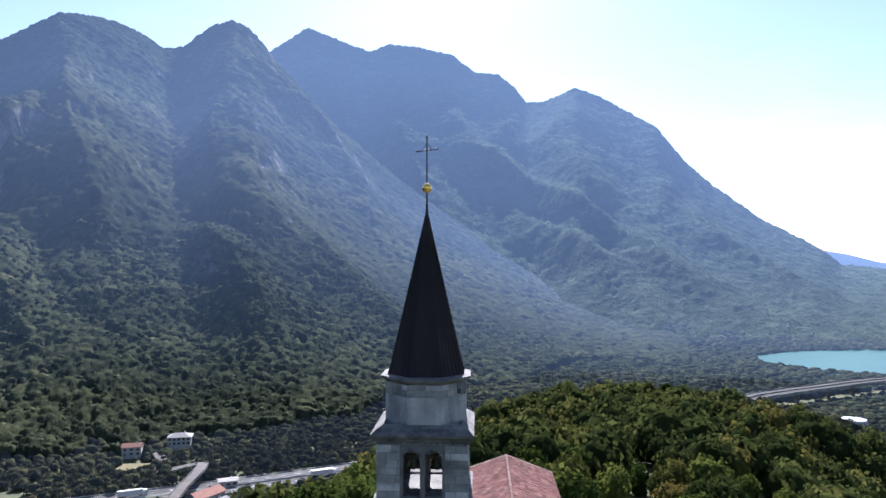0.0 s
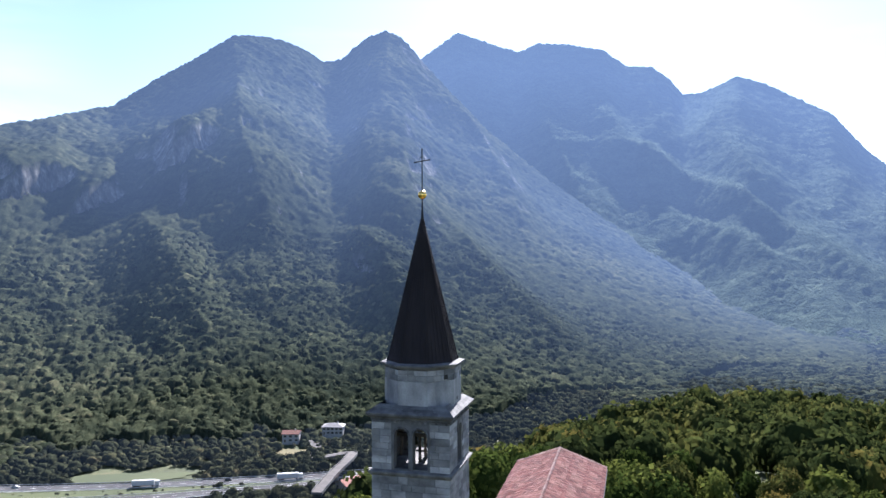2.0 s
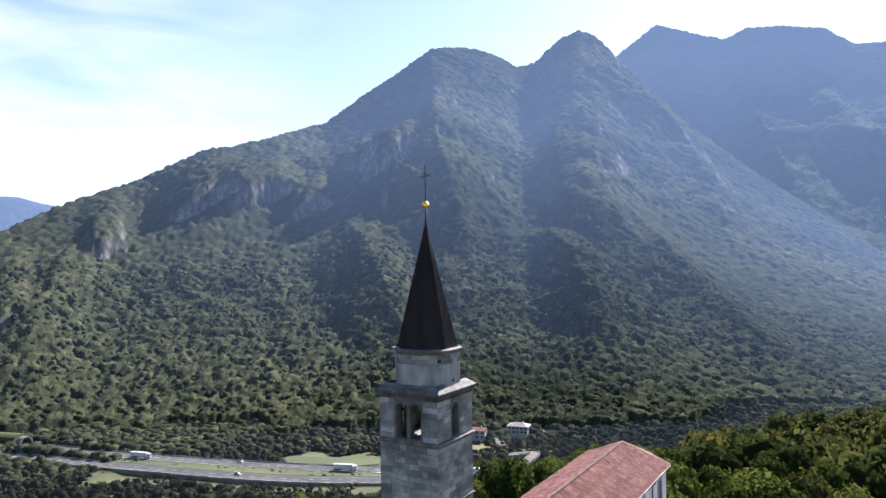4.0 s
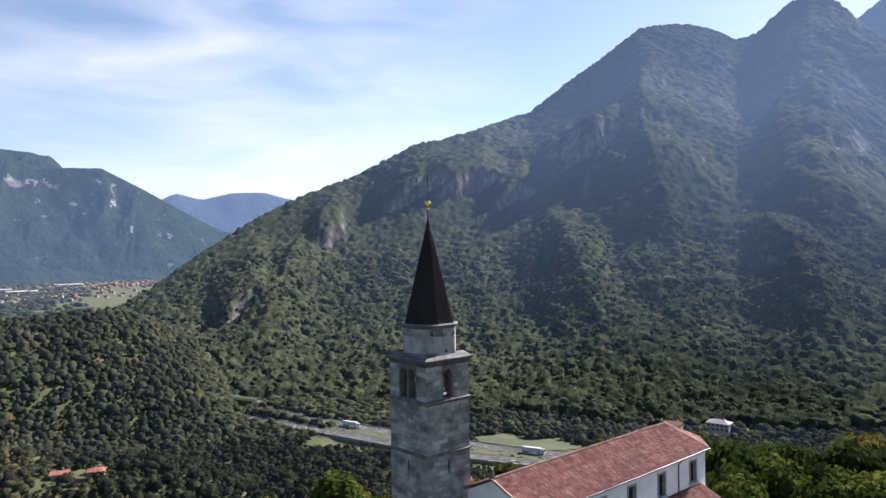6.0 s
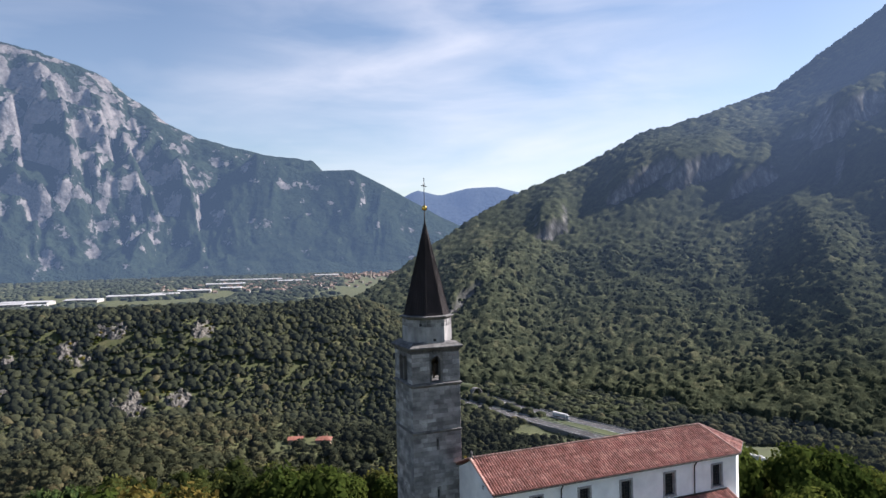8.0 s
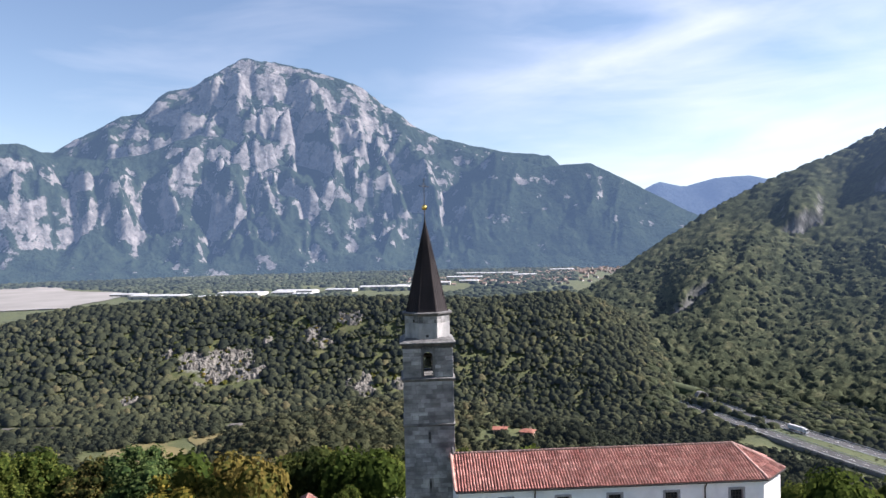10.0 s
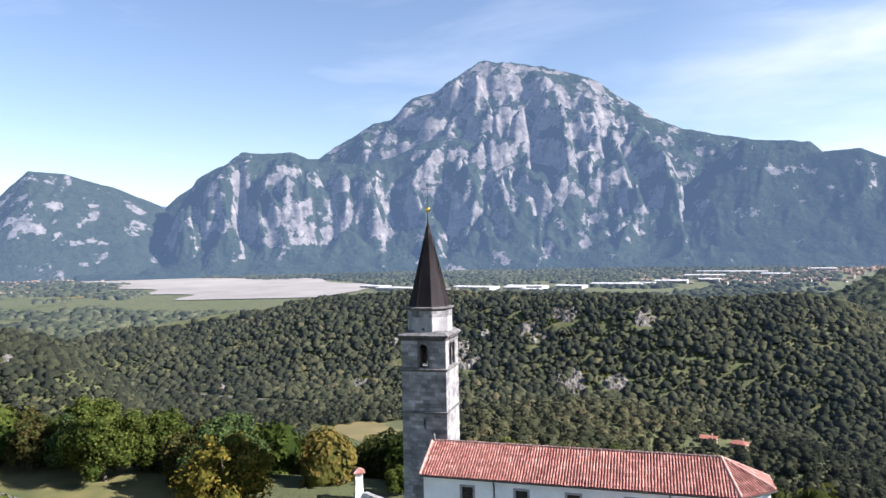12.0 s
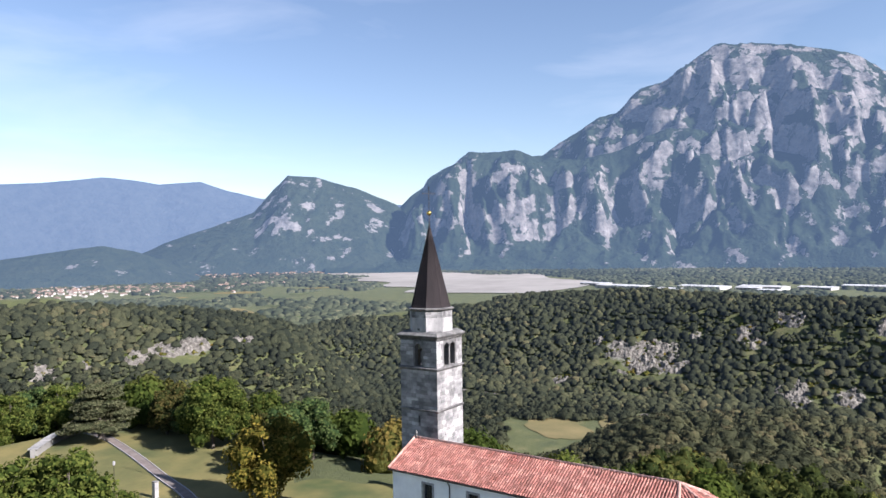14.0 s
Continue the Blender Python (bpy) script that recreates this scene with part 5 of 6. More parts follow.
# lower lean-to against the side wall
annex = thing("annex", "low white annex with red lean-to tile roof", "annex", at=(0, 0, 0))
part("wall", Mesh().box(9.25, 15.0, -6, 12.6, 26.0, 9.75), M_white, annex)
part("side_wall", Mesh().loft([[(9.25, y, 9.7), (12.6, y, 9.7), (9.25, y, 11.3)] for y in (25.4, 26.0)]), M_white, annex)
LT = [Vector((12.95, 14.8, 9.72)), Vector((12.95, 26.3, 9.72)), Vector((9.2, 26.3, 11.45)), Vector((9.2, 14.8, 11.45))]
part("roof", Mesh().add(LT + [p - Vector((0, 0, 0.1)) for p in LT], [(0, 1, 2, 3), (7, 6, 5, 4), (0, 4, 5, 1), (1, 5, 6, 2), (2, 6, 7, 3), (3, 7, 4, 0)]), M_tile_bed, annex, "lean-to roof of red clay tiles")
part("flashing", Mesh().box(9.16, 14.8, 11.36, 9.30, 26.3, 11.56), M_pipe, annex)
part("verge", Mesh().tube([(9.25, 26.28, 11.52), (12.9, 26.28, 9.82)], 0.09, 8), M_ridge, annex)
part("downpipe", Mesh().tube([(9.5, 22.45, 11.4), (12.9, 22.45, 9.84)], 0.05, 8), M_pipe, annex)

# ---- roads, water, fields ----


def smooth_line(pts, step):
    """Resampled polyline through the points (Catmull-Rom)."""
    P = [Vector(p) for p in pts]
    P = [P[0] * 2 - P[1]] + P + [P[-1] * 2 - P[-2]]
    out = []
    for i in range(1, len(P) - 2):
        n = max(1, int((P[i + 1] - P[i]).length / step))
        for k in range(n):
            t = k / n
            a, b, c, d = P[i - 1:i + 3]
            out.append(0.5 * ((2 * b) + (c - a) * t + (2 * a - 5 * b + 4 * c - d) * t * t + (3 * b - a - 3 * c + d) * t ** 3))
    out.append(P[-2])
    return out


def offset_line(line, d, dz=0.0):
    out = []
    for k, p in enumerate(line):
        t = line[min(k + 1, len(line) - 1)] - line[max(k - 1, 0)]
        n = Vector((-t.y, t.x, 0)).normalized()
        out.append(p + n * d + Vector((0, 0, dz)))
    return out


def band(line, d0, d1, z0, z1):
    """A solid band along a line between two offsets and two heights."""
    a, b = offset_line(line, d0), offset_line(line, d1)
    rows = [[(p.x, p.y, p.z + z0), (q.x, q.y, q.z + z0), (q.x, q.y, q.z + z1), (p.x, p.y, p.z + z1)] for p, q in zip(a, b)]
    return Mesh().loft(rows)


def carriageway(name, pts, label, deep):
    line = smooth_line(pts, 9)
    r = thing(name, label, "road", kind="structure")
    part("surface", band(line, -5.6, 5.6, -0.35, 0.0), M_road, r)
    part("retaining_wall", band(line, -6.1, 6.1, -deep, -0.36), M_conc, r, "concrete edge and retaining wall")
    for d in (-4.9, 4.9):
        part("edge_line", band(line, d - 0.13, d + 0.13, 0.004, 0.02), M_paintline, r)
    for k in range(0, len(line) - 1):
        part("lane_mark", band([line[k], line[k].lerp(line[k + 1], 0.45)], 0.3, 0.5, 0.004, 0.02), M_paintline, r)
    for d in (-5.95, 5.95):
        part("guard_rail", band(line, d - 0.06, d + 0.06, 0.45, 0.85), M_steel_white, r)
        for k in range(0, len(line)):
            q = offset_line(line[max(0, k - 1):k + 2], d)[min(k, 1)]
            part("rail_post", Mesh().box(q.x - 0.08, q.y - 0.08, q.z - 0.35, q.x + 0.08, q.y + 0.08, q.z + 0.8), M_steel_white, r)
    return line


near_line = carriageway("road_motorway", HIGHWAY_NEAR[:7], "grey motorway carriageway on a retaining wall", 7.0)
far_line = carriageway("road_motorway_far", HIGHWAY_FAR[:7], "grey motorway carriageway beside the wooded slope", 5.0)
med = Mesh()
ml = [(a, b) for a, b in zip(smooth_line([p for p in HIGHWAY_NEAR[1:6]], 25), smooth_line([p for p in HIGHWAY_FAR[1:6]], 25))]
med.loft([[(a.x, a.y, a.z - 0.5), (b.x, b.y, b.z - 0.5), (b.x, b.y, b.z - 0.12), (a.x, a.y, a.z - 0.12)] for a, b in ml])
tagged(part("median_strip", med, M_field_g), "grass strip between the motorway carriageways", "verge", kind="structure")

viaduct = thing("viaduct", "concrete motorway viaduct on tall piers", "viaduct", kind="structure")
vl = smooth_line(HIGHWAY_NEAR[6:], 14)
part("deck", band(vl, -9.5, 9.5, -2.2, 0.0), M_conc, viaduct)
part("surface", band(vl, -8.9, 8.9, 0.004, 0.1), M_road, viaduct)
for d in (-9.3, 0.0, 9.3):
    part("parapet", band(vl, d - 0.15, d + 0.15, 0.1, 1.0), M_conc, viaduct)
for k in range(2, len(vl), 3):
    p = vl[k]
    part("pier", Mesh().box(p.x - 1.6, p.y - 1.6, -125, p.x + 1.6, p.y + 1.6, p.z - 2.2, 0.2), M_conc, viaduct)

bridge = thing("lane_bridge", "narrow concrete bridge carrying a lane over the motorway", "bridge", kind="structure")
bl = smooth_line([(-160, 322, -98.2), (-165, 355, -98), (-169, 390, -98.6), (-178, 412, -101.5), (-200, 402, -104), (-206, 420, -103.6), (-219, 440, -103)], 6)
part("deck", band(bl, -3.2, 3.2, -1.1, 0.0), M_conc, bridge)
part("surface", band(bl, -2.8, 2.8, 0.004, 0.06), M_lane, bridge)
for d in (-3.1, 3.1):
    part("parapet", band(bl[:14], d - 0.12, d + 0.12, 0.06, 0.9), M_conc, bridge)
for k in (1, 6, 11):
    p = bl[k]
    part("pier", Mesh().box(p.x - 1.0, p.y - 0.8, -116, p.x + 1.0, p.y + 0.8, p.z - 1.1), M_conc, bridge)


lane_line = smooth_line([(x, y, float(ground_z(np.array([x]), np.array([y]))[0]) + 0.5) for x, y, _ in LANE], 12)
lane = thing("road_lane", "narrow grey country road through the wood", "road", kind="structure")
part("surface", band(lane_line, -2.6, 2.6, -0.4, 0.0), M_lane, lane)
part("edge", band(lane_line, -3.0, 3.0, -2.0, -0.41), M_conc, lane)


def draped(name, loop_fn, mat, label, category, lift, nr=14, na=48, kind="structure"):
    """A sheet over the land inside an outline given in polar form."""
    V = []
    for i in range(na):
        for j in range(nr):
            V.append(loop_fn(2 * math.pi * i / na, (j + 0.02) / (nr - 1)))
    V = np.array(V)
    z = ground_z(V[:, 0], V[:, 1]) + lift
    ob = mesh_object(name, np.column_stack([V, z]), quads(na, nr, True)[:, ::-1], mat)
    return tagged(ob, label, category, kind=kind)


def blob(cx, cy, rx, ry, turn, seed, rough=0.25):
    c, s = math.cos(radians(turn)), math.sin(radians(turn))

    def f(a, q):
        k = 1 + rough * float(fbm(np.array([math.cos(a) * 1.3 + seed * 7.1]), np.array([math.sin(a) * 1.3 + seed * 3.7]), 3, 2)[0]) * 1.6
        u, v = rx * q * k * math.cos(a), ry * q * k * math.sin(a)
        return (cx + u * c - v * s, cy + u * s + v * c)
    return f


# meadow below the church, fields on the plain
draped("field", blob(-376, -166, 30, 20, 65, 1), M_field, "dry mown meadow between the woods", "field", 0.35)
draped("field", blob(-398, -128, 22, 13, 40, 2), M_field, "dry mown meadow between the woods", "field", 0.45)
draped("field", blob(-294, -186, 20, 8, 40, 3), M_field, "small dry meadow above the wood", "field", 0.55)
draped("yard", blob(-437, -122, 9, 6, 60, 8), M_lane, "grey gravel yard beside the meadow", "yard", 0.5)
draped("field", blob(-225, 417, 24, 9, 20, 4), M_field, "rough meadow beside the houses", "field", 0.4)
draped("field", blob(-203, 360, 22, 7, 22, 5), M_field_g, "green motorway embankment", "field", 0.5)
draped("field", blob(-300, 338, 42, 10, 20, 6), M_field_g, "green meadow beside the motorway", "field", 0.5)
draped("field", blob(-193, 486, 16, 6, 10, 7), M_field_g, "small green meadow above the houses", "field", 0.5)
frand = random.Random(21)
for k in range(64):
    a, rr_ = frand.uniform(120, 153), frand.uniform(1250, 2900)
    fx, fy = plan(a, rr_)
    if a < 128 and rr_ > 1700 or a < 134 and rr_ < 2000:
        continue
    draped("field", blob(fx, fy, frand.uniform(40, 130), frand.uniform(22, 55), frand.uniform(0, 180), k, 0.15), frand.choice([M_field_g, M_field_g, M_field]), "green farm field on the valley plain", "field", 0.5 + 0.008 * k, 6, 20)
for a, rr_ in ((109, 2700), (106, 2650), (103, 2760), (84, 3000), (82, 2960), (80, 3020), (96, 2750), (75, 2800)):
    fx, fy = plan(a, rr_)
    draped("field", blob(fx, fy, 120, 45, a + 5, rr_ % 17, 0.2), M_field_g, "pale green field at the mountain's foot", "field", 0.5 + a * 0.004, 6, 20)

# gravel bed of the river
river = smooth_line([(-1500, -930, 0), (-1800, -1050, 0), (-2150, -1500, 0), (-2300, -2050, 0), (-2750, -2900, 0), (-3000, -3500, 0)], 60)
rv, rn = [], len(river)
for k, p in enumerate(river):
    w = np.interp(k / rn, [0, 0.12, 0.3, 0.45, 0.6, 1], [180, 300, 330, 170, 110, 150])
    t = river[min(k + 1, rn - 1)] - river[max(k - 1, 0)]
    n = Vector((-t.y, t.x, 0)).normalized()
    for j in range(9):
        q = p + n * w * ((j - 4) / 4 + 0.12 * math.sin(k * 0.9 + j))
        rv.append((q.x, q.y))
rv = np.array(rv)
ob = mesh_object("river_bed", np.column_stack([rv, ground_z(rv[:, 0], rv[:, 1]) + 2.2]), quads(rn, 9)[:, ::-1], M_gravel)
tagged(ob, "wide pale gravel bed of the braided river", "river", kind="structure")

# lake
lk = []
for i in range(64):
    a = 2 * math.pi * i / 64
    k = 1 + 0.10 * math.sin(3 * a + 1) + 0.05 * math.sin(5 * a)
    lk.append((570 + 212 * k * math.cos(a) + 20 * math.sin(a), 893 + 118 * k * math.sin(a) + 14 * math.cos(a), -104.2))
tagged(part("lake", Mesh().loft([[(x, y, z - 3) for x, y, z in lk], lk]), M_lake), "turquoise lake beyond the viaduct", "lake", kind="structure")

# ---- woods and hedges on the plain ----
g = np.random.default_rng(31)
n = 20000
aa, rq = g.uniform(76, 158, n), np.sqrt(g.uniform(880 ** 2, 3100 ** 2, n))
px, py = plan(aa, rq)
dens = fbm(px / 260, py / 260, 4, 3) + 0.35 * smooth((1500 - rq) / 500) + 0.25 * smooth((130 - aa) / 15)
dens2 = dens + 0.1 + 0.5 * smooth((1750 - rq) / 350) * smooth((aa - 108) / 8) * smooth((140 - aa) / 6) + 0.25 * smooth((rq - 2200) / 300)
keep = dens2 > -0.06
keep &= ~((aa < 106) & (rq > 1700) & (rq < 2250) & (fbm(px / 120, py / 120, 2, 1) < -0.1))
rd, _ = seg_dist(px, py, [(p.x, p.y, 0) for p in river])
keep &= (rd > 340) | ((rd > 190) & (rq > 2700))
px, py = px[keep], py[keep]
pr = 7 + 6 * g.random(len(px))
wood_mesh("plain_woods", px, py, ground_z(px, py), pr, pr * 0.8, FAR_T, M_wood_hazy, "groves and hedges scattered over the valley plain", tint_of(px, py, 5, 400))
# bushes among the bare stones
bx, by = [], []
for sx, sy, sr in STONES:
    m = int(sr * sr / 10)
    bx += list(sx + g.normal(size=m) * sr * 0.6)
    by += list(sy + g.normal(size=m) * sr * 0.6)
bx, by = np.array(bx), np.array(by)
br = 0.9 + 1.5 * g.random(len(bx))
wood_mesh("hill_scrub", bx, by, ground_z(bx, by) + 0.3, br, br, MID_T, M_wood_warm, "low scrub between bare limestone patches")

# limestone outcrops: broken rock standing out of the slope
def rock_face(sx, sy, sr, seed):
    n = max(12, int(2.6 * sr / 0.9))
    u = np.linspace(-1.3 * sr, 1.3 * sr, n)
    X, Y = np.meshgrid(u + sx, u + sy, indexing="ij")
    j = np.random.default_rng(seed)
    X, Y = X + 0.3 * j.normal(size=X.shape), Y + 0.3 * j.normal(size=X.shape)
    d = 1 - np.hypot(X - sx, Y - sy) / sr + 0.55 * fbm(X / 12, Y / 12, 3, 6)
    step = ridged(X / 7 + seed, Y / 7, 3, 1)
    Z = ground_z(X, Y) + smooth(d * 2.2) * (1.8 + 4.0 * step + 0.45 * j.normal(size=X.shape)) - 1.2
    ob = mesh_object("rock_outcrop", np.stack([X, Y, Z], -1).reshape(-1, 3), quads(n, n)[:, ::-1], M_rock_lime, False)
    return tagged(ob, "pale broken limestone outcrop on the wooded hill", "rock", "limestone outcrops")


for k, (sx, sy, sr) in enumerate(STONES):
    rock_face(sx, sy, sr, 70 + k)

# ---- houses ----


def house(label, at, rz, w, d, h, wall_m, roof_m, pitch=0.42, hip=False, floors=2, name="house"):
    """A house with walls, two or four roof slopes, windows with panes, a door and a chimney."""
    gz0 = at[2]
    hs = thing(name, label, "house", "valley houses", at=(at[0], at[1], gz0), rz=rz)
    part("wall", Mesh().box(-w / 2, -d / 2, -6, w / 2, d / 2, h), wall_m, hs)
    o = 0.6
    rh = d / 2 * pitch
    W, D = w / 2 + o, d / 2 + o
    zo = h - o * pitch
    inset = D if hip else 0.0
    r0_, r1_ = (-W + inset, 0, h + rh), (W - inset, 0, h + rh)
    c = [(-W, -D, zo), (W, -D, zo), (W, D, zo), (-W, D, zo)]
    t = 0.22

    def slab(pts):
        return Mesh().loft([[(x, y, z) for x, y, z in pts], [(x, y, z + t) for x, y, z in pts]])
    part("roof", slab([c[0], c[1], r1_, r0_]), roof_m, hs)
    part("roof", slab([c[2], c[3], r0_, r1_]), roof_m, hs)
    if hip:
        part("roof", slab([c[1], c[2], r1_]), roof_m, hs)
        part("roof", slab([c[3], c[0], r0_]), roof_m, hs)
    else:
        for s in (-1, 1):
            part("gable", Mesh().loft([[(x, -d / 2, h), (x, d / 2, h), (x, 0, h + rh)] for x in sorted((s * w / 2, s * (w / 2 - 0.3)))]), wall_m, hs)
    part("chimney", Mesh().box(w * 0.2 - 0.4, 0.5, h, w * 0.2 + 0.4, 1.3, h + rh + 1.0), wall_m, hs)
    nw = max(2, int(w / 3.2))
    for side in (-1, 1):
        for fl in range(floors):
            for k in range(nw):
                u = -w / 2 + w * (k + 0.5) / nw
                z = 0.9 + fl * 2.9
                if z + 1.4 > h:
                    continue
                y0, y1 = sorted((side * d / 2, side * (d / 2 + 0.06)))
                if fl == 0 and k == 0:
                    part("door", Mesh().box(u - 0.5, y0, 0, u + 0.5, y1, 2.1), M_timber, hs)
                    continue
                wn_ = part("window", Mesh().box(u - 0.55, y0, z - 0.05, u + 0.55, y1, z + 1.4), M_dark_glass, hs)
                for e in (-1, 1):
                    part("shutter", Mesh().box(u + e * 0.85 - 0.25, y0 + 0.002, z, u + e * 0.85 + 0.25, y1 + 0.02, z + 1.35), M_timber, wn_)
    return hs


def gzat(x, y):
    return float(wooded_z(np.array([x]), np.array([y]))[0])


house("white two-storey house with orange tile roof", (-237, 441, -105.0), 15, 12.5, 8.5, 6.2, M_house, M_far_tile)
house("white house with grey hipped roof", (-214, 466, -104.0), 12, 16, 10, 6.0, M_house, M_grey_roof, 0.4, True)
house("long low house with weathered red roof", (-152, 356, -106.0), 60, 19, 11, 4.4, M_house, M_far_tile, 0.45)
house("white house with salmon tile roof", (-119, 345, -106.0), 20, 14, 10, 5.8, M_house, M_far_tile, 0.38, True)
house("small grey shed with flat grey roof", (-148, 381, -105.0), 25, 11, 7, 3.2, M_house, M_grey_roof, 0.15, False, 1)
house("white shed beside the motorway wall", (-246, 262, -110.0), 25, 12, 9, 4.0, M_house, M_steel_white, 0.12, False, 1)
house("village house with red tile roof", (-264, 252, -110.0), 20, 15, 9, 5.0, M_house, M_far_tile, 0.4)
house("village house with brown tile roof", (-140, 340, -106.0), 50, 13, 9, 5.4, M_house, M_grey_roof, 0.4)
house("village house with red tile roof", (-94, 350, -106.5), 35, 12, 9, 5.4, M_house, M_far_tile, 0.4)
PZ = gzat(-192, 108)
house("peach house with hipped tile roof and large windows", (-192, 108, PZ), 35, 12, 9, 6.6, M_house_p, M_far_tile, 0.35, True)
house("peach house with red tile roof", (-178, 122, gzat(-178, 122)), 20, 9, 7, 5.4, M_house_p, M_far_tile, 0.35, True)
TZ = gzat(-352, 60)
house("low house in the wood with red tile roof", (-354, 53, TZ - 0.2), 75, 8, 6.5, 4.0, M_house_p, M_far_tile, 0.3, False, 1)
house("low house in the wood with red hipped roof", (-346, 68, TZ - 0.2), 65, 8, 6.5, 4.0, M_house_p, M_far_tile, 0.4, True, 1)

tank = thing("storage_tank", "white round storage tank with flat lid", "tank", at=(301, 537, -112))
part("shell", Mesh().turned(0, 0, [(9.5, 0), (9.5, 15), (9.2, 15.4), (0.5, 16.2)], 28), M_steel_white, tank)
part("stair", Mesh().box(9.4, -0.6, 0, 10.4, 0.6, 15.2), M_conc, tank)

# factories along the foot of the mountain
fr = random.Random(4)
for k, (fx, fy, L, W, H) in enumerate([(-1800, -640, 150, 60, 9), (-1850, -440, 120, 60, 8), (-1760, -500, 60, 40, 6), (-1880, -300, 110, 50, 8), (-1900, -180, 80, 45, 7), (-1960, -60, 140, 50, 8), (-1850, -330, 60, 30, 6), (-2080, 90, 90, 45, 8), (-2330, 200, 120, 40, 9), (-2560, 305, 230, 26, 8), (-1780, -270, 50, 30, 6), (-2400, 420, 80, 50, 8), (-2150, 200, 60, 40, 7), (-1900, -760, 90, 40, 7), (-2000, 10, 70, 40, 7), (-2700, 620, 90, 40, 8)]):
    ff = thing("factory_hall", "long white factory hall on the valley plain", "factory", "factory halls", at=(fx, fy, gzat(fx, fy)), rz=78 + fr.uniform(-6, 6))
    part("wall", Mesh().box(-L / 2, -W / 2, -3, L / 2, W / 2, H), M_house, ff)
    part("roof", Mesh().loft([[(x, -W / 2 - 1, H), (x, 0, H + 2.5), (x, W / 2 + 1, H), (x, 0, H - 0.5)] for x in (-L / 2 - 1, L / 2 + 1)]), M_steel_white, ff)
    for j in range(6):
        u = -L / 2 + L * (j + 0.5) / 6
        part("door", Mesh().box(u - 3, -W / 2 - 0.2, 0, u + 3, -W / 2, 5), M_grey_roof, ff)

# far towns: many small houses


def town(name, spots, label):
    walls_, roofs_ = Mesh(), Mesh()
    for cx, cy, sp, n in spots:
        for k in range(n):
            hx, hy = cx + fr.gauss(0, sp), cy + fr.gauss(0, sp)
            hz = gzat(hx, hy)
            a = fr.uniform(0, 3.14)
            w, d, h = fr.uniform(3.5, 7), fr.uniform(3, 4.8), fr.uniform(3.5, 6)
            c, s = math.cos(a), math.sin(a)
            P = lambda u, v, z: (hx + u * c - v * s, hy + u * s + v * c, hz + z)
            walls_.add([P(-w, -d, -2), P(w, -d, -2), P(w, d, -2), P(-w, d, -2), P(-w, -d, h), P(w, -d, h), P(w, d, h), P(-w, d, h)], [(0, 1, 5, 4), (1, 2, 6, 5), (2, 3, 7, 6), (3, 0, 4, 7), (4, 5, 6, 7)])
            roofs_.add([P(-w - 1, -d - 1, h), P(w + 1, -d - 1, h), P(w + 1, d + 1, h), P(-w - 1, d + 1, h), P(-w, 0, h + 3), P(w, 0, h + 3)], [(0, 1, 5, 4), (2, 3, 4, 5), (1, 2, 5), (3, 0, 4)])
    e = part(name, walls_, M_house)
    tagged(e, label, "town", kind="stuff")
    part("roofs", roofs_, M_town_roof, e)


town("town", [(*plan(146, 2300), 90, 60), (*plan(150, 2350), 120, 80), (*plan(154, 2300), 120, 70), (*plan(141, 2400), 70, 30), (*plan(143, 3050), 140, 80), (*plan(139, 3150), 140, 60), (*plan(136, 3250), 120, 40)], "pale village on the valley plain with red roofs")
town("town", [(*plan(73.5, 2750), 120, 90), (*plan(71.5, 2900), 140, 90), (*plan(76, 2700), 110, 60), (*plan(79, 2600), 100, 40), (*plan(83, 2500), 90, 30), (*plan(78, 2250), 110, 50), (*plan(81, 2150), 100, 40), (*plan(86, 2300), 100, 40)], "pale town at the valley's mouth")

# tunnel mouth
tun = thing("tunnel_portal", "round concrete motorway tunnel mouth under the woods", "tunnel", kind="structure", at=(-521, 248, -102), rz=math.degrees(math.atan2(-11, -35)))
prof = [(5.6 * math.cos(math.pi * i / 14), 5.8 * math.sin(math.pi * i / 14)) for i in range(15)]
out = [(6.4 * math.cos(math.pi * i / 14), 6.6 * math.sin(math.pi * i / 14)) for i in range(15)]
ring = prof + out[::-1]
part("lining", Mesh().loft([[(x, u, w) for u, w in ring] for x in (-2, 28)]), M_conc, tun)
# black sheet added to imitate the shade deep inside the tunnel
part("end_wall", Mesh().box(27.5, -6, -1, 28.5, 6, 6.6), M_tyre, tun)
part("earth_cover", Mesh().loft([[(x, 9.5 * math.cos(math.pi * i / 10), 9.0 * math.sin(math.pi * i / 10) - 0.5) for i in range(11)] for x in (2.5, 40)]), M_field_g, tun)


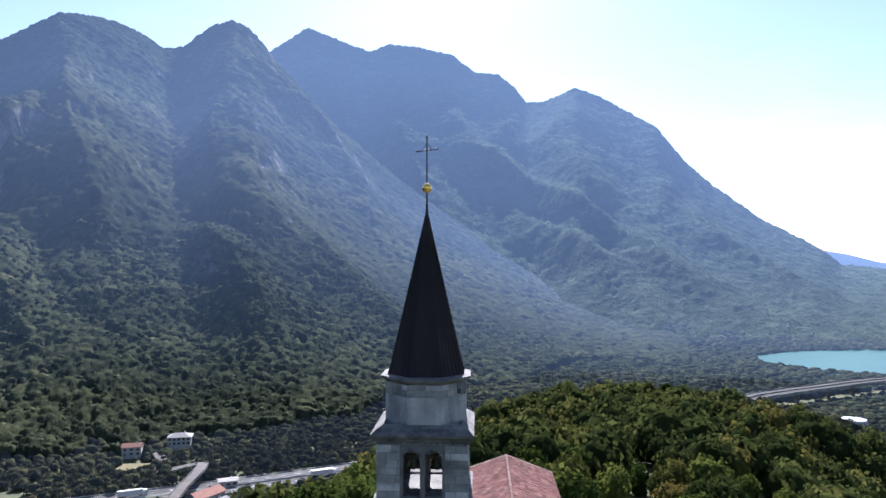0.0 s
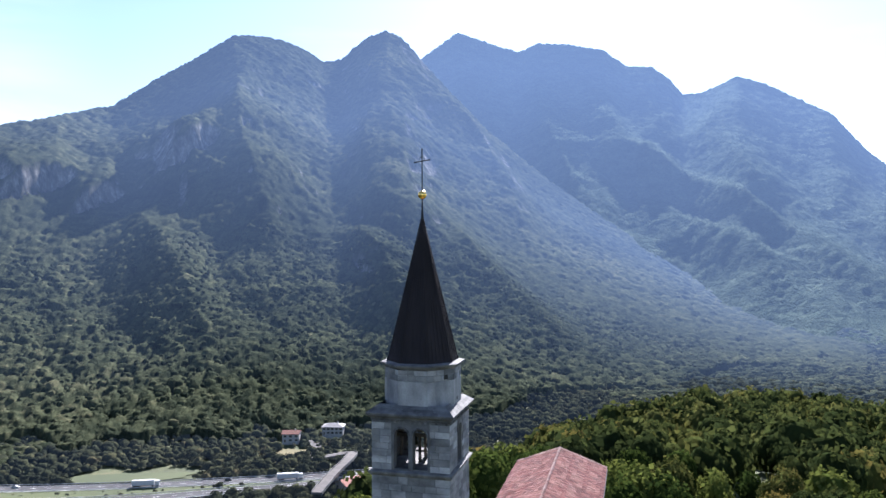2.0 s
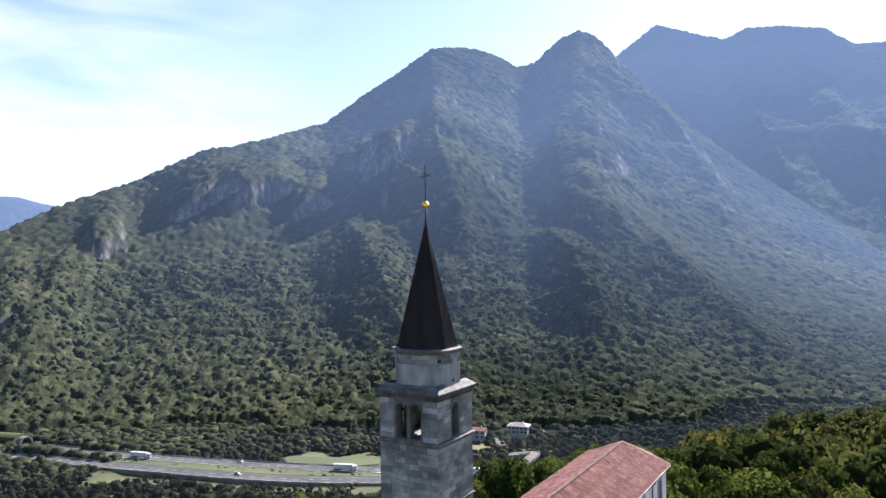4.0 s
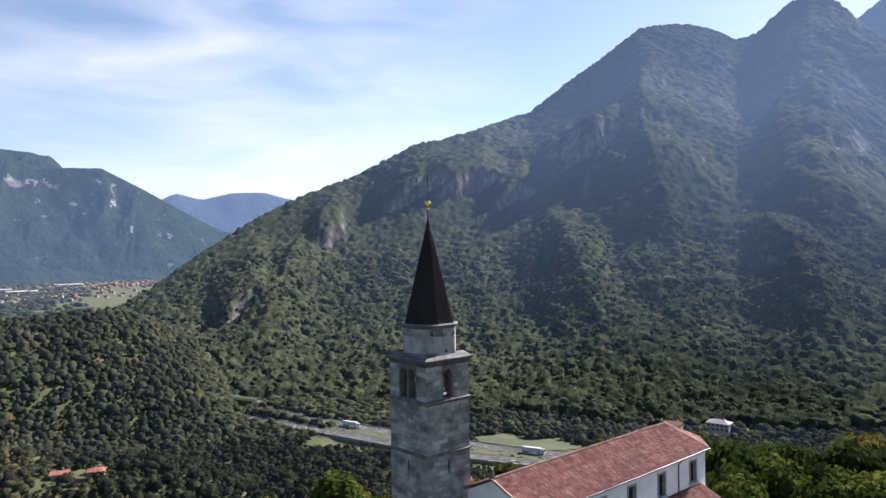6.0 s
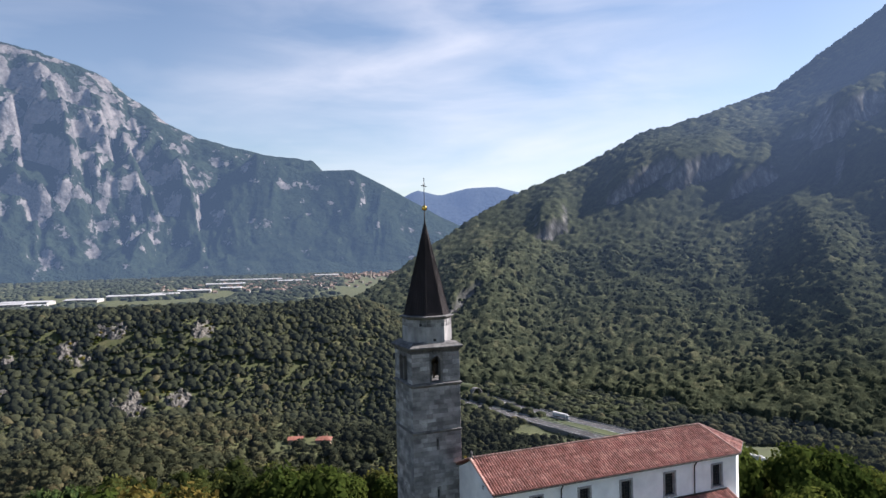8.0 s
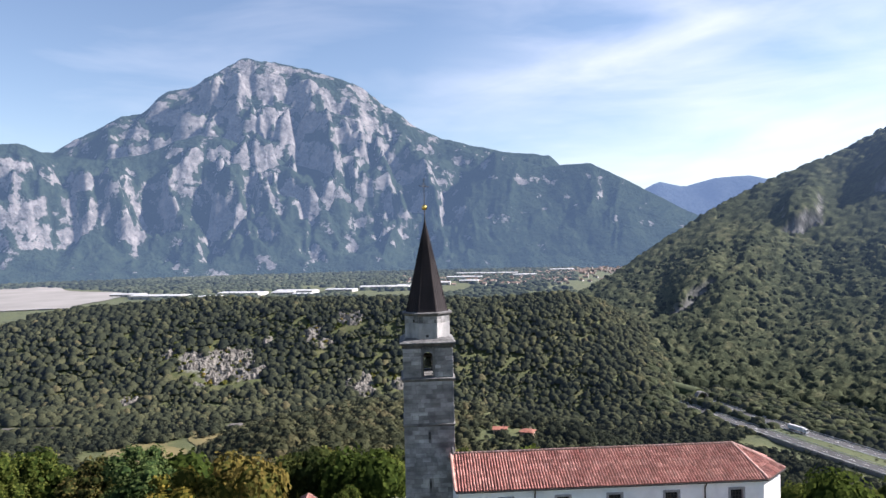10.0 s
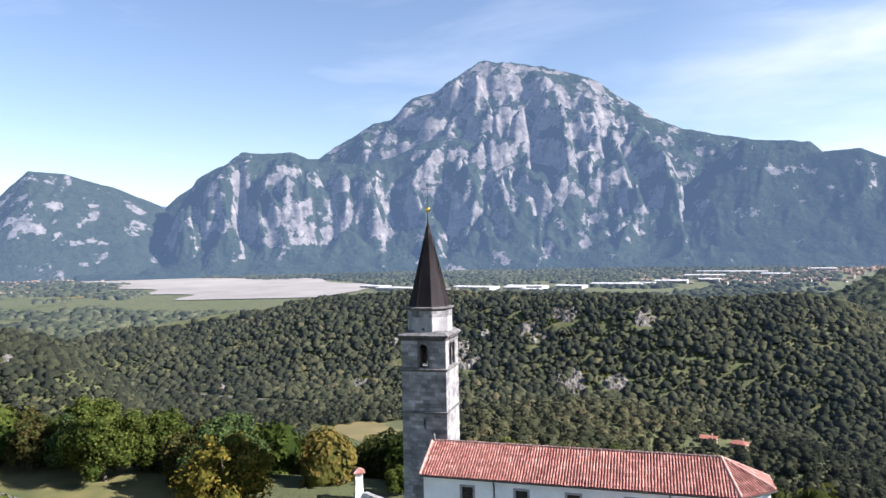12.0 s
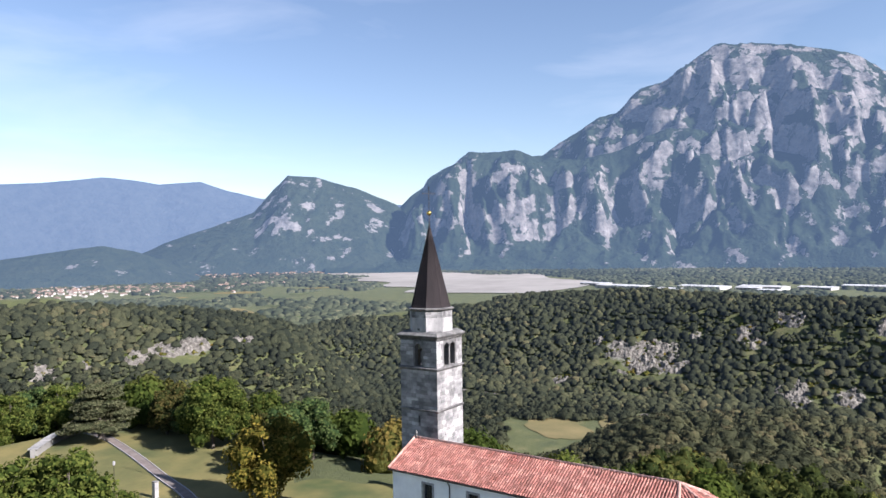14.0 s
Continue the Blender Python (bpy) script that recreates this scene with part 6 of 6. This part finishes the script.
# ---- vehicles ----
def truck(at, rz, label, cab_m):
    t = thing("truck", label, "truck", "trucks on the motorway", at=at, rz=rz)
    part("trailer", Mesh().box(-8, -1.25, 1.1, 5.2, 1.25, 4.0, 0.06), M_truck_w, t)
    cab = part("cab", Mesh().loft([[(5.6, -1.2, 0.6), (8.0, -1.2, 0.6), (8.0, 1.2, 0.6), (5.6, 1.2, 0.6)], [(5.6, -1.2, 2.0), (8.05, -1.2, 2.0), (8.05, 1.2, 2.0), (5.6, 1.2, 2.0)], [(5.6, -1.15, 3.5), (7.6, -1.1, 3.5), (7.6, 1.1, 3.5), (5.6, 1.15, 3.5)]]), cab_m, t)
    part("windscreen", Mesh().loft([[(8.06, -1.0, 2.05), (8.09, -1.0, 2.05), (8.09, 1.0, 2.05), (8.06, 1.0, 2.05)], [(7.72, -1.0, 3.2), (7.75, -1.0, 3.2), (7.75, 1.0, 3.2), (7.72, 1.0, 3.2)]]), M_dark_glass, cab)
    part("chassis", Mesh().box(-7.9, -0.9, 0.8, 6, 0.9, 1.1), M_tyre, t)
    for x in (-6.5, -5.2, -3.9, 4.0, 6.9):
        for y in (-1.05, 1.05):
            part("wheel", Mesh().tube([(x, y - 0.15, 0.5), (x, y + 0.15, 0.5)], 0.5, 14), M_tyre, t)
    return t


def car(at, rz, label, m):
    c = thing("car", label, "car", "cars on the motorway", at=at, rz=rz)
    part("body", Mesh().loft([[(-2.1, -0.85, 0.35), (2.1, -0.85, 0.35), (2.1, 0.85, 0.35), (-2.1, 0.85, 0.35)], [(-2.15, -0.88, 0.8), (2.15, -0.88, 0.75), (2.15, 0.88, 0.75), (-2.15, 0.88, 0.8)], [(-2.0, -0.84, 0.95), (1.2, -0.84, 0.95), (1.2, 0.84, 0.95), (-2.0, 0.84, 0.95)]]), m, c)
    part("cabin", Mesh().loft([[(-1.9, -0.8, 0.95), (1.0, -0.8, 0.95), (1.0, 0.8, 0.95), (-1.9, 0.8, 0.95)], [(-1.3, -0.65, 1.45), (0.3, -0.65, 1.45), (0.3, 0.65, 1.45), (-1.3, 0.65, 1.45)]]), M_dark_glass, c)
    for x in (-1.3, 1.3):
        for y in (-0.8, 0.8):
            part("wheel", Mesh().tube([(x, y - 0.1, 0.32), (x, y + 0.1, 0.32)], 0.32, 12), M_tyre, c)
    return c


def on_line(line, x, d):
    k = min(range(1, len(line) - 1), key=lambda i: abs(line[i].x - x))
    t = line[k + 1] - line[k - 1]
    q = offset_line(line[k - 1:k + 2], d)[1]
    return (q.x, q.y, q.z + 0.02), math.degrees(math.atan2(t.y, t.x))


for line, x, d in ((far_line, -418, -2.5), (far_line, -276, -2.5), (far_line, -196, -2.6), (near_line, -95, 2.5)):
    at, rz = on_line(line, x, d)
    truck(at, rz, "white articulated lorry on the motorway", M_truck_w)
for line, x, d, m, lb in ((far_line, -228, 2.5, M_car_d, "dark car on the motorway"), (near_line, -150, -2.5, M_car_d, "dark car on the motorway"), (near_line, -330, 2.4, M_truck_w, "white car on the motorway"), (far_line, -350, 2.4, M_truck_w, "white car on the motorway")):
    at, rz = on_line(line, x, d)
    car(at, rz, lb, m)
pv = vl[14]
car((pv.x, pv.y, pv.z + 0.12), 35, "white van on the viaduct", M_truck_w)
for k in range(7):
    car((-46 + k * 6.2, 520 + k * 2.0, gzat(-46 + k * 6.2, 520 + k * 2.0) + 0.6), 100 + fr.uniform(-8, 8), "parked car on the gravel yard", fr.choice([M_truck_w, M_car_d, M_truck_w]))
draped("yard", blob(-28, 522, 30, 12, 18, 9), M_lane, "pale gravel yard with parked cars", "yard", 0.5)

# ---- churchyard: lawn, path, walls ----
draped("lawn", blob(4, -52, 17, 33, 0, 11, 0.12), M_lawn, "mown lawn with dry yellow patches", "lawn", 0.05, 26, 90)
draped("lawn", blob(2, -16, 14, 12, 0, 12, 0.15), M_lawn, "mown lawn beside the church", "lawn", 0.09, 20, 60)


def draped_line(pts, step):
    line = smooth_line([(x, y, 0) for x, y in pts], step)
    for p in line:
        p.z = gzat(p.x, p.y)
    return line


PATH_PTS = [(14, -18), (8.5, -27), (5, -34.5), (2.6, -43), (-0.4, -53), (-2.6, -61), (-4.6, -70), (-5.0, -80), (-4, -95)]
pl_ = draped_line(PATH_PTS, 1.0)
path_ob = thing("path", "pinkish grey asphalt path across the lawn", "path", kind="structure")
part("surface", band(pl_, -0.62, 0.62, 0.10, 0.17), M_path, path_ob)
for d in (-0.69, 0.69):
    part("kerb", band(pl_, d - 0.06, d + 0.06, 0.05, 0.24), M_grey_frame, path_ob, "dark stone kerb")

post = thing("stone_post", "plain pale stone post on the lawn", "post", at=(7.6, -37.2, gzat(7.6, -37.2)))
part("shaft", Mesh().box(-0.28, -0.28, -0.3, 0.28, 0.28, 2.0, 0.03), M_slab_pale, post)
part("cap", Mesh().box(-0.33, -0.33, 2.0, 0.33, 0.33, 2.12, 0.03), M_slab, post)
lamp = thing("lamp_post", "slim grey lamp post beside the path", "lamp post", at=(9.3, -43.5, gzat(9.3, -43.5)))
part("pole", Mesh().turned(0, 0, [(0.09, -0.3), (0.07, 0.6), (0.045, 0.7), (0.04, 3.5)], 10), M_iron, lamp)
part("lantern", Mesh().turned(0, 0, [(0.06, 3.5), (0.16, 3.62), (0.18, 3.95), (0.05, 4.08)], 10), M_grey_frame, lamp)

cw = draped_line([(7.5, -68.5), (4.5, -71.5), (1.5, -74.2), (-1.5, -76), (-4, -77), (-7, -77.5)], 0.8)
curved = thing("curved_wall", "low curved retaining wall of pale stone slabs", "wall")
part("body", band(cw, -0.35, 0.35, -0.5, 1.3), M_conc, curved)
for k in range(0, len(cw) - 1):
    part("coping_slab", band([cw[k], cw[k].lerp(cw[k + 1], 0.97)], -0.7, 0.7, 1.3, 1.45), M_slab_pale, curved)

GP = (-11.5, -13.0)
gp_z = gzat(*GP)
PT = 7.25 - gp_z
pillar = thing("gate_pillar", "white gate pillar with small red tile cap", "pillar", at=(GP[0], GP[1], gp_z), rz=28)
part("shaft", Mesh().loft([[(-h, -h, z), (h + q, -h, z), (h + q, h, z), (-h, h, z)] for h, q, z in ((0.6, 0.7, -0.5), (0.52, 0.5, 0.5), (0.46, 0.12, 1.3), (0.44, 0.0, 1.7), (0.44, 0.0, PT - 0.1), (0.54, 0.0, PT))]), M_white, pillar)
cap = part("cap", Mesh().loft([[(-h, -h, z), (h, -h, z), (h, h, z), (-h, h, z)] for h, z in ((0.7, PT), (0.7, PT + 0.06), (0.05, PT + 0.5))]), M_tile, pillar, "pyramid cap of red tiles")
for k in range(4):
    a = k * math.pi / 2 + math.pi / 4
    part("hip_tile", Mesh().tube([(0.97 * math.cos(a), 0.97 * math.sin(a), PT + 0.07), (0.05 * math.cos(a), 0.05 * math.sin(a), PT + 0.52)], 0.06, 6), M_ridge, cap)
gw = draped_line([(GP[0] + 0.3, GP[1] + 0.8), (-9.8, -9.6), (-7.6, -6.0), (-5.0, -3.4), (-2.6, -2.6)], 1.0)
gwall = thing("garden_wall", "whitewashed garden wall with flat stone coping", "wall")
part("body", band(gw, -0.22, 0.22, -1.0, 0.9), M_white, gwall)
part("coping", band(gw, -0.32, 0.32, 0.9, 1.0), M_slab_pale, gwall)
lw = draped_line([(17.5, -40), (15.5, -41.5), (13.2, -43), (11.2, -44)], 0.8)
low = thing("low_wall", "low white stone wall at the edge of the lawn", "wall")
part("body", band(lw, -0.3, 0.3, -0.4, 0.5), M_white, low)
part("coping", band(lw, -0.36, 0.36, 0.5, 0.58), M_slab_pale, low)

# ---- trees of the churchyard ----


def leaf_cloud(g, lobes, per, size, flat=0.0):
    """Leaf diamonds over the surfaces of many lobes; cores and inner leaves painted dark as crown shade."""
    V, F, T, off = [], [], [], 0
    for (cx, cy, cz, r, rz_) in lobes:
        dv, df = dome_template((40, 80, 125), (6, 8, 6), 0.15, int(g.integers(1, 9999)))
        V.append(dv * [r * 0.7, r * 0.7, rz_ * 0.7] + [cx, cy, cz])
        F.append(df + off)
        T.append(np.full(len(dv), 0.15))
        off += len(dv)
        n = max(20, int(per * r * r))
        d = g.normal(size=(n, 3))
        d /= np.linalg.norm(d, axis=1)[:, None]
        rad = 0.72 + 0.34 * g.random(n) ** 0.7
        c = d * rad[:, None] * [r, r, rz_] + [cx, cy, cz]
        nm = d * (1 - flat) + g.normal(size=(n, 3)) * 0.55 + [0, 0, 0.3 + flat]
        nm /= np.linalg.norm(nm, axis=1)[:, None]
        t1 = np.cross(nm, g.normal(size=(n, 3)))
        t1 /= np.linalg.norm(t1, axis=1)[:, None]
        t2 = np.cross(nm, t1)
        s = size * (0.6 + 0.8 * g.random(n))[:, None]
        V.append(np.stack([c - t1 * s, c + t2 * s * 0.6, c + t1 * s, c - t2 * s * 0.6], 1).reshape(-1, 3))
        b = off + np.arange(n)[:, None] * 4
        F += [b + np.array([[0, 1, 2]]), b + np.array([[0, 2, 3]])]
        # tint drops inwards to paint the shade within each lobe
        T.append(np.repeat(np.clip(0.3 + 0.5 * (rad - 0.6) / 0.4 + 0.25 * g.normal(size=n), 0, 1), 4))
        off += n * 4
    return np.concatenate(V), np.concatenate(F), np.concatenate(T)


def broadleaf(seed, h, rad, mat, label, per=95, size=0.21):
    """A deciduous tree at the origin: tapered trunk, limbs and a crown of leafy lobes."""
    g = np.random.default_rng(seed)
    e = thing("tree", label, "tree", "churchyard trees")
    th = h * 0.38
    tr = Mesh().tube([(0, 0, -1.0), (0.03, 0, 0.3), (0.08, 0.05, th * 0.6), (0.0, 0.1, th), (0.05, 0.0, h * 0.75)], [0.03 * h + 0.1, 0.028 * h, 0.022 * h, 0.018 * h, 0.006 * h], 9)
    lobes = []
    n = 24
    for k in range(n):
        a = 2.4 * k + g.random()
        f = (k + 0.5) / n
        zz = h * (0.24 + 0.66 * f) + g.normal() * h * 0.03
        rr_ = rad * (0.30 + 0.42 * math.sin(math.pi * (0.18 + 0.74 * f))) * g.uniform(0.55, 1.12)
        r = rad * g.uniform(0.22, 0.42) * (1.1 - 0.35 * f)
        lobes.append((rr_ * math.cos(a), rr_ * math.sin(a), zz, r, r * g.uniform(0.7, 1.0)))
        if k % 3 == 0:
            tr.tube([(0, 0.05, th * g.uniform(0.5, 1.0)), (rr_ * 0.5 * math.cos(a), rr_ * 0.5 * math.sin(a), (th + zz) / 2), (rr_ * math.cos(a), rr_ * math.sin(a), zz)], [0.012 * h, 0.008 * h, 0.003 * h], 6)
    lobes.append((0, 0, h * 0.5, rad * 0.5, h * 0.3))
    part("trunk", tr, M_bark, e, sm=True)
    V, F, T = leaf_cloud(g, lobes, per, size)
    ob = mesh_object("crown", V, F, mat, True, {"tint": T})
    ob.parent = e
    return e


def cedar(seed, h, rad, label):
    """A cedar: straight trunk and flat tiers of foliage."""
    g = np.random.default_rng(seed)
    e = thing("cedar", label, "tree", "churchyard trees")
    tr = Mesh().tube([(0, 0, -1), (0, 0, 0.4), (0.05, 0, h * 0.6), (0, 0, h * 0.96)], [0.4, 0.32, 0.2, 0.04], 9)
    lobes = []
    for t in range(9):
        z = h * (0.26 + 0.08 * t)
        R = rad * (1.0 - 0.075 * t) * g.uniform(0.8, 1.05)
        for k in range(7 - t // 2):
            a = g.random() * 6.28
            q = R * g.uniform(0.35, 0.85)
            r = rad * g.uniform(0.22, 0.34)
            lobes.append((q * math.cos(a), q * math.sin(a), z + g.normal() * 0.15, r, r * 0.22))
            tr.tube([(0, 0, z - 0.3), (q * math.cos(a), q * math.sin(a), z)], [0.09, 0.03], 5)
    part("trunk", tr, M_bark, e, sm=True)
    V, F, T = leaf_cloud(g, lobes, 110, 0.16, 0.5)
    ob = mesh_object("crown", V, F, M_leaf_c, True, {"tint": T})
    ob.parent = e
    return e


def put(tree, x, y, s=1.0, rz=0.0):
    tree.matrix_world = pose(x, y, gzat(x, y) - 0.1, 0, 0, rz) @ Matrix.Diagonal((s, s, s, 1))
    return tree


def again(tree, x, y, s=1.0, rz=0.0):
    t = copy_thing(tree, pose(x, y, gzat(x, y) - 0.1, 0, 0, rz))
    t.matrix_basis = pose(x, y, gzat(x, y) - 0.1, 0, 0, rz) @ Matrix.Diagonal((s, s, s, 1))
    return t


yellow = put(broadleaf(1, 11.5, 5.0, M_leaf_y, "deciduous tree turning golden yellow beside the lawn"), 2.0, -22.5)
green_a = put(broadleaf(2, 10.5, 5.6, M_leaf, "tall fresh green deciduous tree beside the lawn"), -10, -49)
green_b = put(broadleaf(3, 9.0, 4.6, M_leaf, "rounded green deciduous tree beside the lawn"), -3, -80)
dark_a = put(broadleaf(4, 10.0, 4.6, M_leaf_d, "dark green deciduous tree beside the lawn"), -6.5, -29, 1.0)
olive = put(broadleaf(5, 8.0, 3.4, M_leaf_o, "olive green deciduous tree turning brown"), -11.5, -63)
cedar_a = put(cedar(6, 9.8, 6.5, "spreading dark grey-green cedar with flat tiers"), -3.8, -70)
for t, x, y, s, rz in ((green_a, -17.5, -58, 0.95, 70), (green_a, -16, -45, 0.8, 200), (green_b, 20, -34, 1.1, 40), (green_b, 25.5, -37, 1.1, 140), (green_b, 17.5, -28.5, 0.62, 250), (green_b, 3.5, -84, 1.0, 30),
                       (dark_a, -1.5, -84, 0.95, 100), (dark_a, -14.5, -32, 0.95, 60), (dark_a, -12, -55, 0.9, 10), (dark_a, 9.5, -88, 0.9, 310), 
                       (olive, -19, -71, 1.0, 50), (olive, 12, -83, 1.1, 120), (olive, -15.5, -37.5, 1.0, 220), (green_b, -14.0, -9.0, 0.42, 160), 
                       (olive, -9.5, -36.5, 0.95, 300), (green_b, 17, -72, 0.7, 10), (olive, 21, -62, 0.9, 10), (dark_a, 16, -80, 0.8, 200)):
    again(t, x, y, s, rz)

# ---- pieces: roof tiles and tower stones ----


def tile_mesh():
    """A barrel tile: x across, y up the slope, z off the roof."""
    m = Mesh()
    rows = []
    for y, r, lift in ((0.0, 0.088, 0.02), (0.44, 0.072, 0.0)):
        rows.append([(-r * math.cos(math.pi * i / 5), y, lift + r * 0.8 * math.sin(math.pi * i / 5)) for i in range(6)])
    n = 6
    m.add(rows[0] + rows[1], [(i, i + 1, n + i + 1, n + i) for i in range(n - 1)])
    m.add([(x * 0.82, y, z * 0.8) for x, y, z in rows[0]] + rows[0], [(i + 1, i, n + i, n + i + 1) for i in range(n - 1)])
    return m


TILE = tile_mesh()
TILE_V, TILE_F = np.array(TILE.v), np.array(TILE.f)
tile_data = TILE.data("tile", M_tile, True)
trand = np.random.default_rng(5)
tiles_single = 0


def inside(p, poly):
    c = False
    n = len(poly)
    for i in range(n):
        (x0, y0), (x1, y1) = poly[i], poly[(i + 1) % n]
        if (y0 > p[1]) != (y1 > p[1]) and p[0] < (x1 - x0) * (p[1] - y0) / (y1 - y0) + x0:
            c = not c
    return c


def lay_tiles(face, owner, single=0):
    """Covers a sloping face with barrel tiles; its first edge is the eave."""
    o, e = face[0], face[1]
    u = (e - o).normalized()
    nrm = (face[1] - face[0]).cross(face[2] - face[0]).normalized()
    v = nrm.cross(u)
    poly = [((p - o).dot(u), (p - o).dot(v)) for p in face]
    L = (e - o).length
    H = max(q[1] for q in poly)
    rot = Matrix((u, v, nrm)).transposed()
    put = []
    nc = int(L / 0.245)
    lo = min(q[0] for q in poly)
    for i in range(-2, nc + 2):
        for j in range(int(H / 0.37) + 1):
            cx, cy = (i + 0.5) * L / nc, j * 0.37 - 0.05
            if inside((cx, max(cy + 0.18, 0.01)), poly):
                put.append((cx + trand.normal() * 0.008, cy + trand.normal() * 0.02))
    V, F = [], []
    R3 = np.array(rot)
    for k, (cx, cy) in enumerate(put):
        at = o + u * cx + v * cy + nrm * (0.012 + trand.normal() * 0.006)
        tw = trand.normal() * 0.025
        c, s = math.cos(tw), math.sin(tw)
        M3 = R3 @ np.array([[c, -s, 0], [s, c, 0], [0, 0, 1]])
        if k % max(1, len(put) // single if single else 10 ** 9) == 0 and single:
            ob = new("tile", tile_data)
            ob.parent = owner
            ob.matrix_basis = Matrix.Translation(at) @ Matrix(M3.tolist()).to_4x4()
            continue
        F.append(TILE_F + len(V) * len(TILE_V))
        V.append(TILE_V @ M3.T + np.array(at))
    if V:
        ob = mesh_object("roof_tiles", np.concatenate(V), np.concatenate(F), M_tile, True)
        ob.parent = owner
        tagged(ob, "rows of weathered red barrel tiles", kind="stuff")


lay_tiles(SLOPES[0], deck, 300)
for sl in SLOPES[1:]:
    lay_tiles(sl, deck)
annex_roof = [o for o in annex.children if o.name.startswith("roof")][0]
lay_tiles(LT, annex_roof)


def ridge_run(a, b, owner):
    a, b = Vector(a), Vector(b)
    n = int((b - a).length / 0.38)
    for k in range(n):
        p, q = a.lerp(b, k / n), a.lerp(b, (k + 1.12) / n)
        d = (q - p).normalized()
        s = d.cross(Vector((0, 0, 1))).normalized()
        w = s.cross(d)
        rows = [[tuple(c + s * (-r * math.cos(math.pi * i / 5)) + w * (r * 0.75 * math.sin(math.pi * i / 5) + 0.0)) for i in range(6)] for c, r in ((p, 0.135), (q, 0.115))]
        m = Mesh().add(rows[0] + rows[1], [(i, i + 1, 7 + i, 6 + i) for i in range(5)] + [(5, 4, 3, 2, 1, 0)])
        part("ridge_tile", m, M_ridge, owner, sm=True)


up = Vector((0, 0, 0.07))
ridge_run(r0 + up, r1 + up, deck)
for c in a3[2:6]:
    ridge_run(r1 + up, c + up, deck)
# verge tiles along the gable
for a, b in ((a3[1], r0), (a3[0], r0)):
    ridge_run(b + up, a + up, deck)

# tower stones
brand = random.Random(11)
singles = 0
rest = Mesh()
for side in (0, 1, 2, 3):
    pl = face_place(side, 2.25)
    w = 25.28
    course = 0
    while w > 3.0:
        h = brand.uniform(0.32, 0.46)
        top = w
        lo = w - h
        # courses stop at the mouldings
        for stop in (22.64, 18.48):
            if lo < stop < top and lo < stop - 0.02:
                lo = stop
        if 22.3 < top <= 22.64:
            w = 22.30
            continue
        if 18.2 < top <= 18.48:
            w = 18.20
            continue
        if top - lo < 0.08:
            w = lo
            continue
        cuts = [-BH]
        while cuts[-1] < BH - 0.02:
            n = cuts[-1] + brand.uniform(0.45, 1.0)
            cuts.append(BH if BH - n < 0.35 else n)
        spans = list(zip(cuts[:-1], cuts[1:]))
        if lo > 22.5:
            for a, b in OPEN[side]:
                g = 0.13 if side % 2 == 0 else 0.18
                out = []
                for s0, s1 in spans:
                    if s1 <= a - g or s0 >= b + g or lo > ARCH_HI + g:
                        out.append((s0, s1))
                    else:
                        if s0 < a - g - 0.06:
                            out.append((s0, a - g))
                        if s1 > b + g + 0.06:
                            out.append((b + g, s1))
                spans = out
        if any(z0 < top and z1 > lo for _, z0, z1 in SLITS) and side < 2:
            out = []
            for s0, s1 in spans:
                if s1 <= -0.1 or s0 >= 0.1:
                    out.append((s0, s1))
                else:
                    if s0 < -0.16:
                        out.append((s0, -0.1))
                    if s1 > 0.16:
                        out.append((0.1, s1))
            spans = out
        for s0, s1 in spans:
            blk = stone_block(pl, s0, s1, lo, top, 0.03 + brand.uniform(-0.008, 0.01), 0.014)
            if singles < 300 and lo > 15 and side in (0, 1):
                part("stone", blk, M_stone, shaft)
                singles += 1
            else:
                rest.add(blk.v, blk.f)
        w = lo
ob = part("stonework", rest, M_stone, shaft, "weathered grey limestone blocks")
tagged(ob, kind="stuff")
for side in (0, 1):
    pl = face_place(side, 2.25)
    for u, z0, z1 in SLITS:
        part("slit_window", Mesh().loft([[pl(-0.1, z0, d), pl(0.1, z0, d), pl(0.1, z1, d), pl(-0.1, z1, d)] for d in (0.01, -0.004)]), M_iron, shaft, "narrow dark slit window")
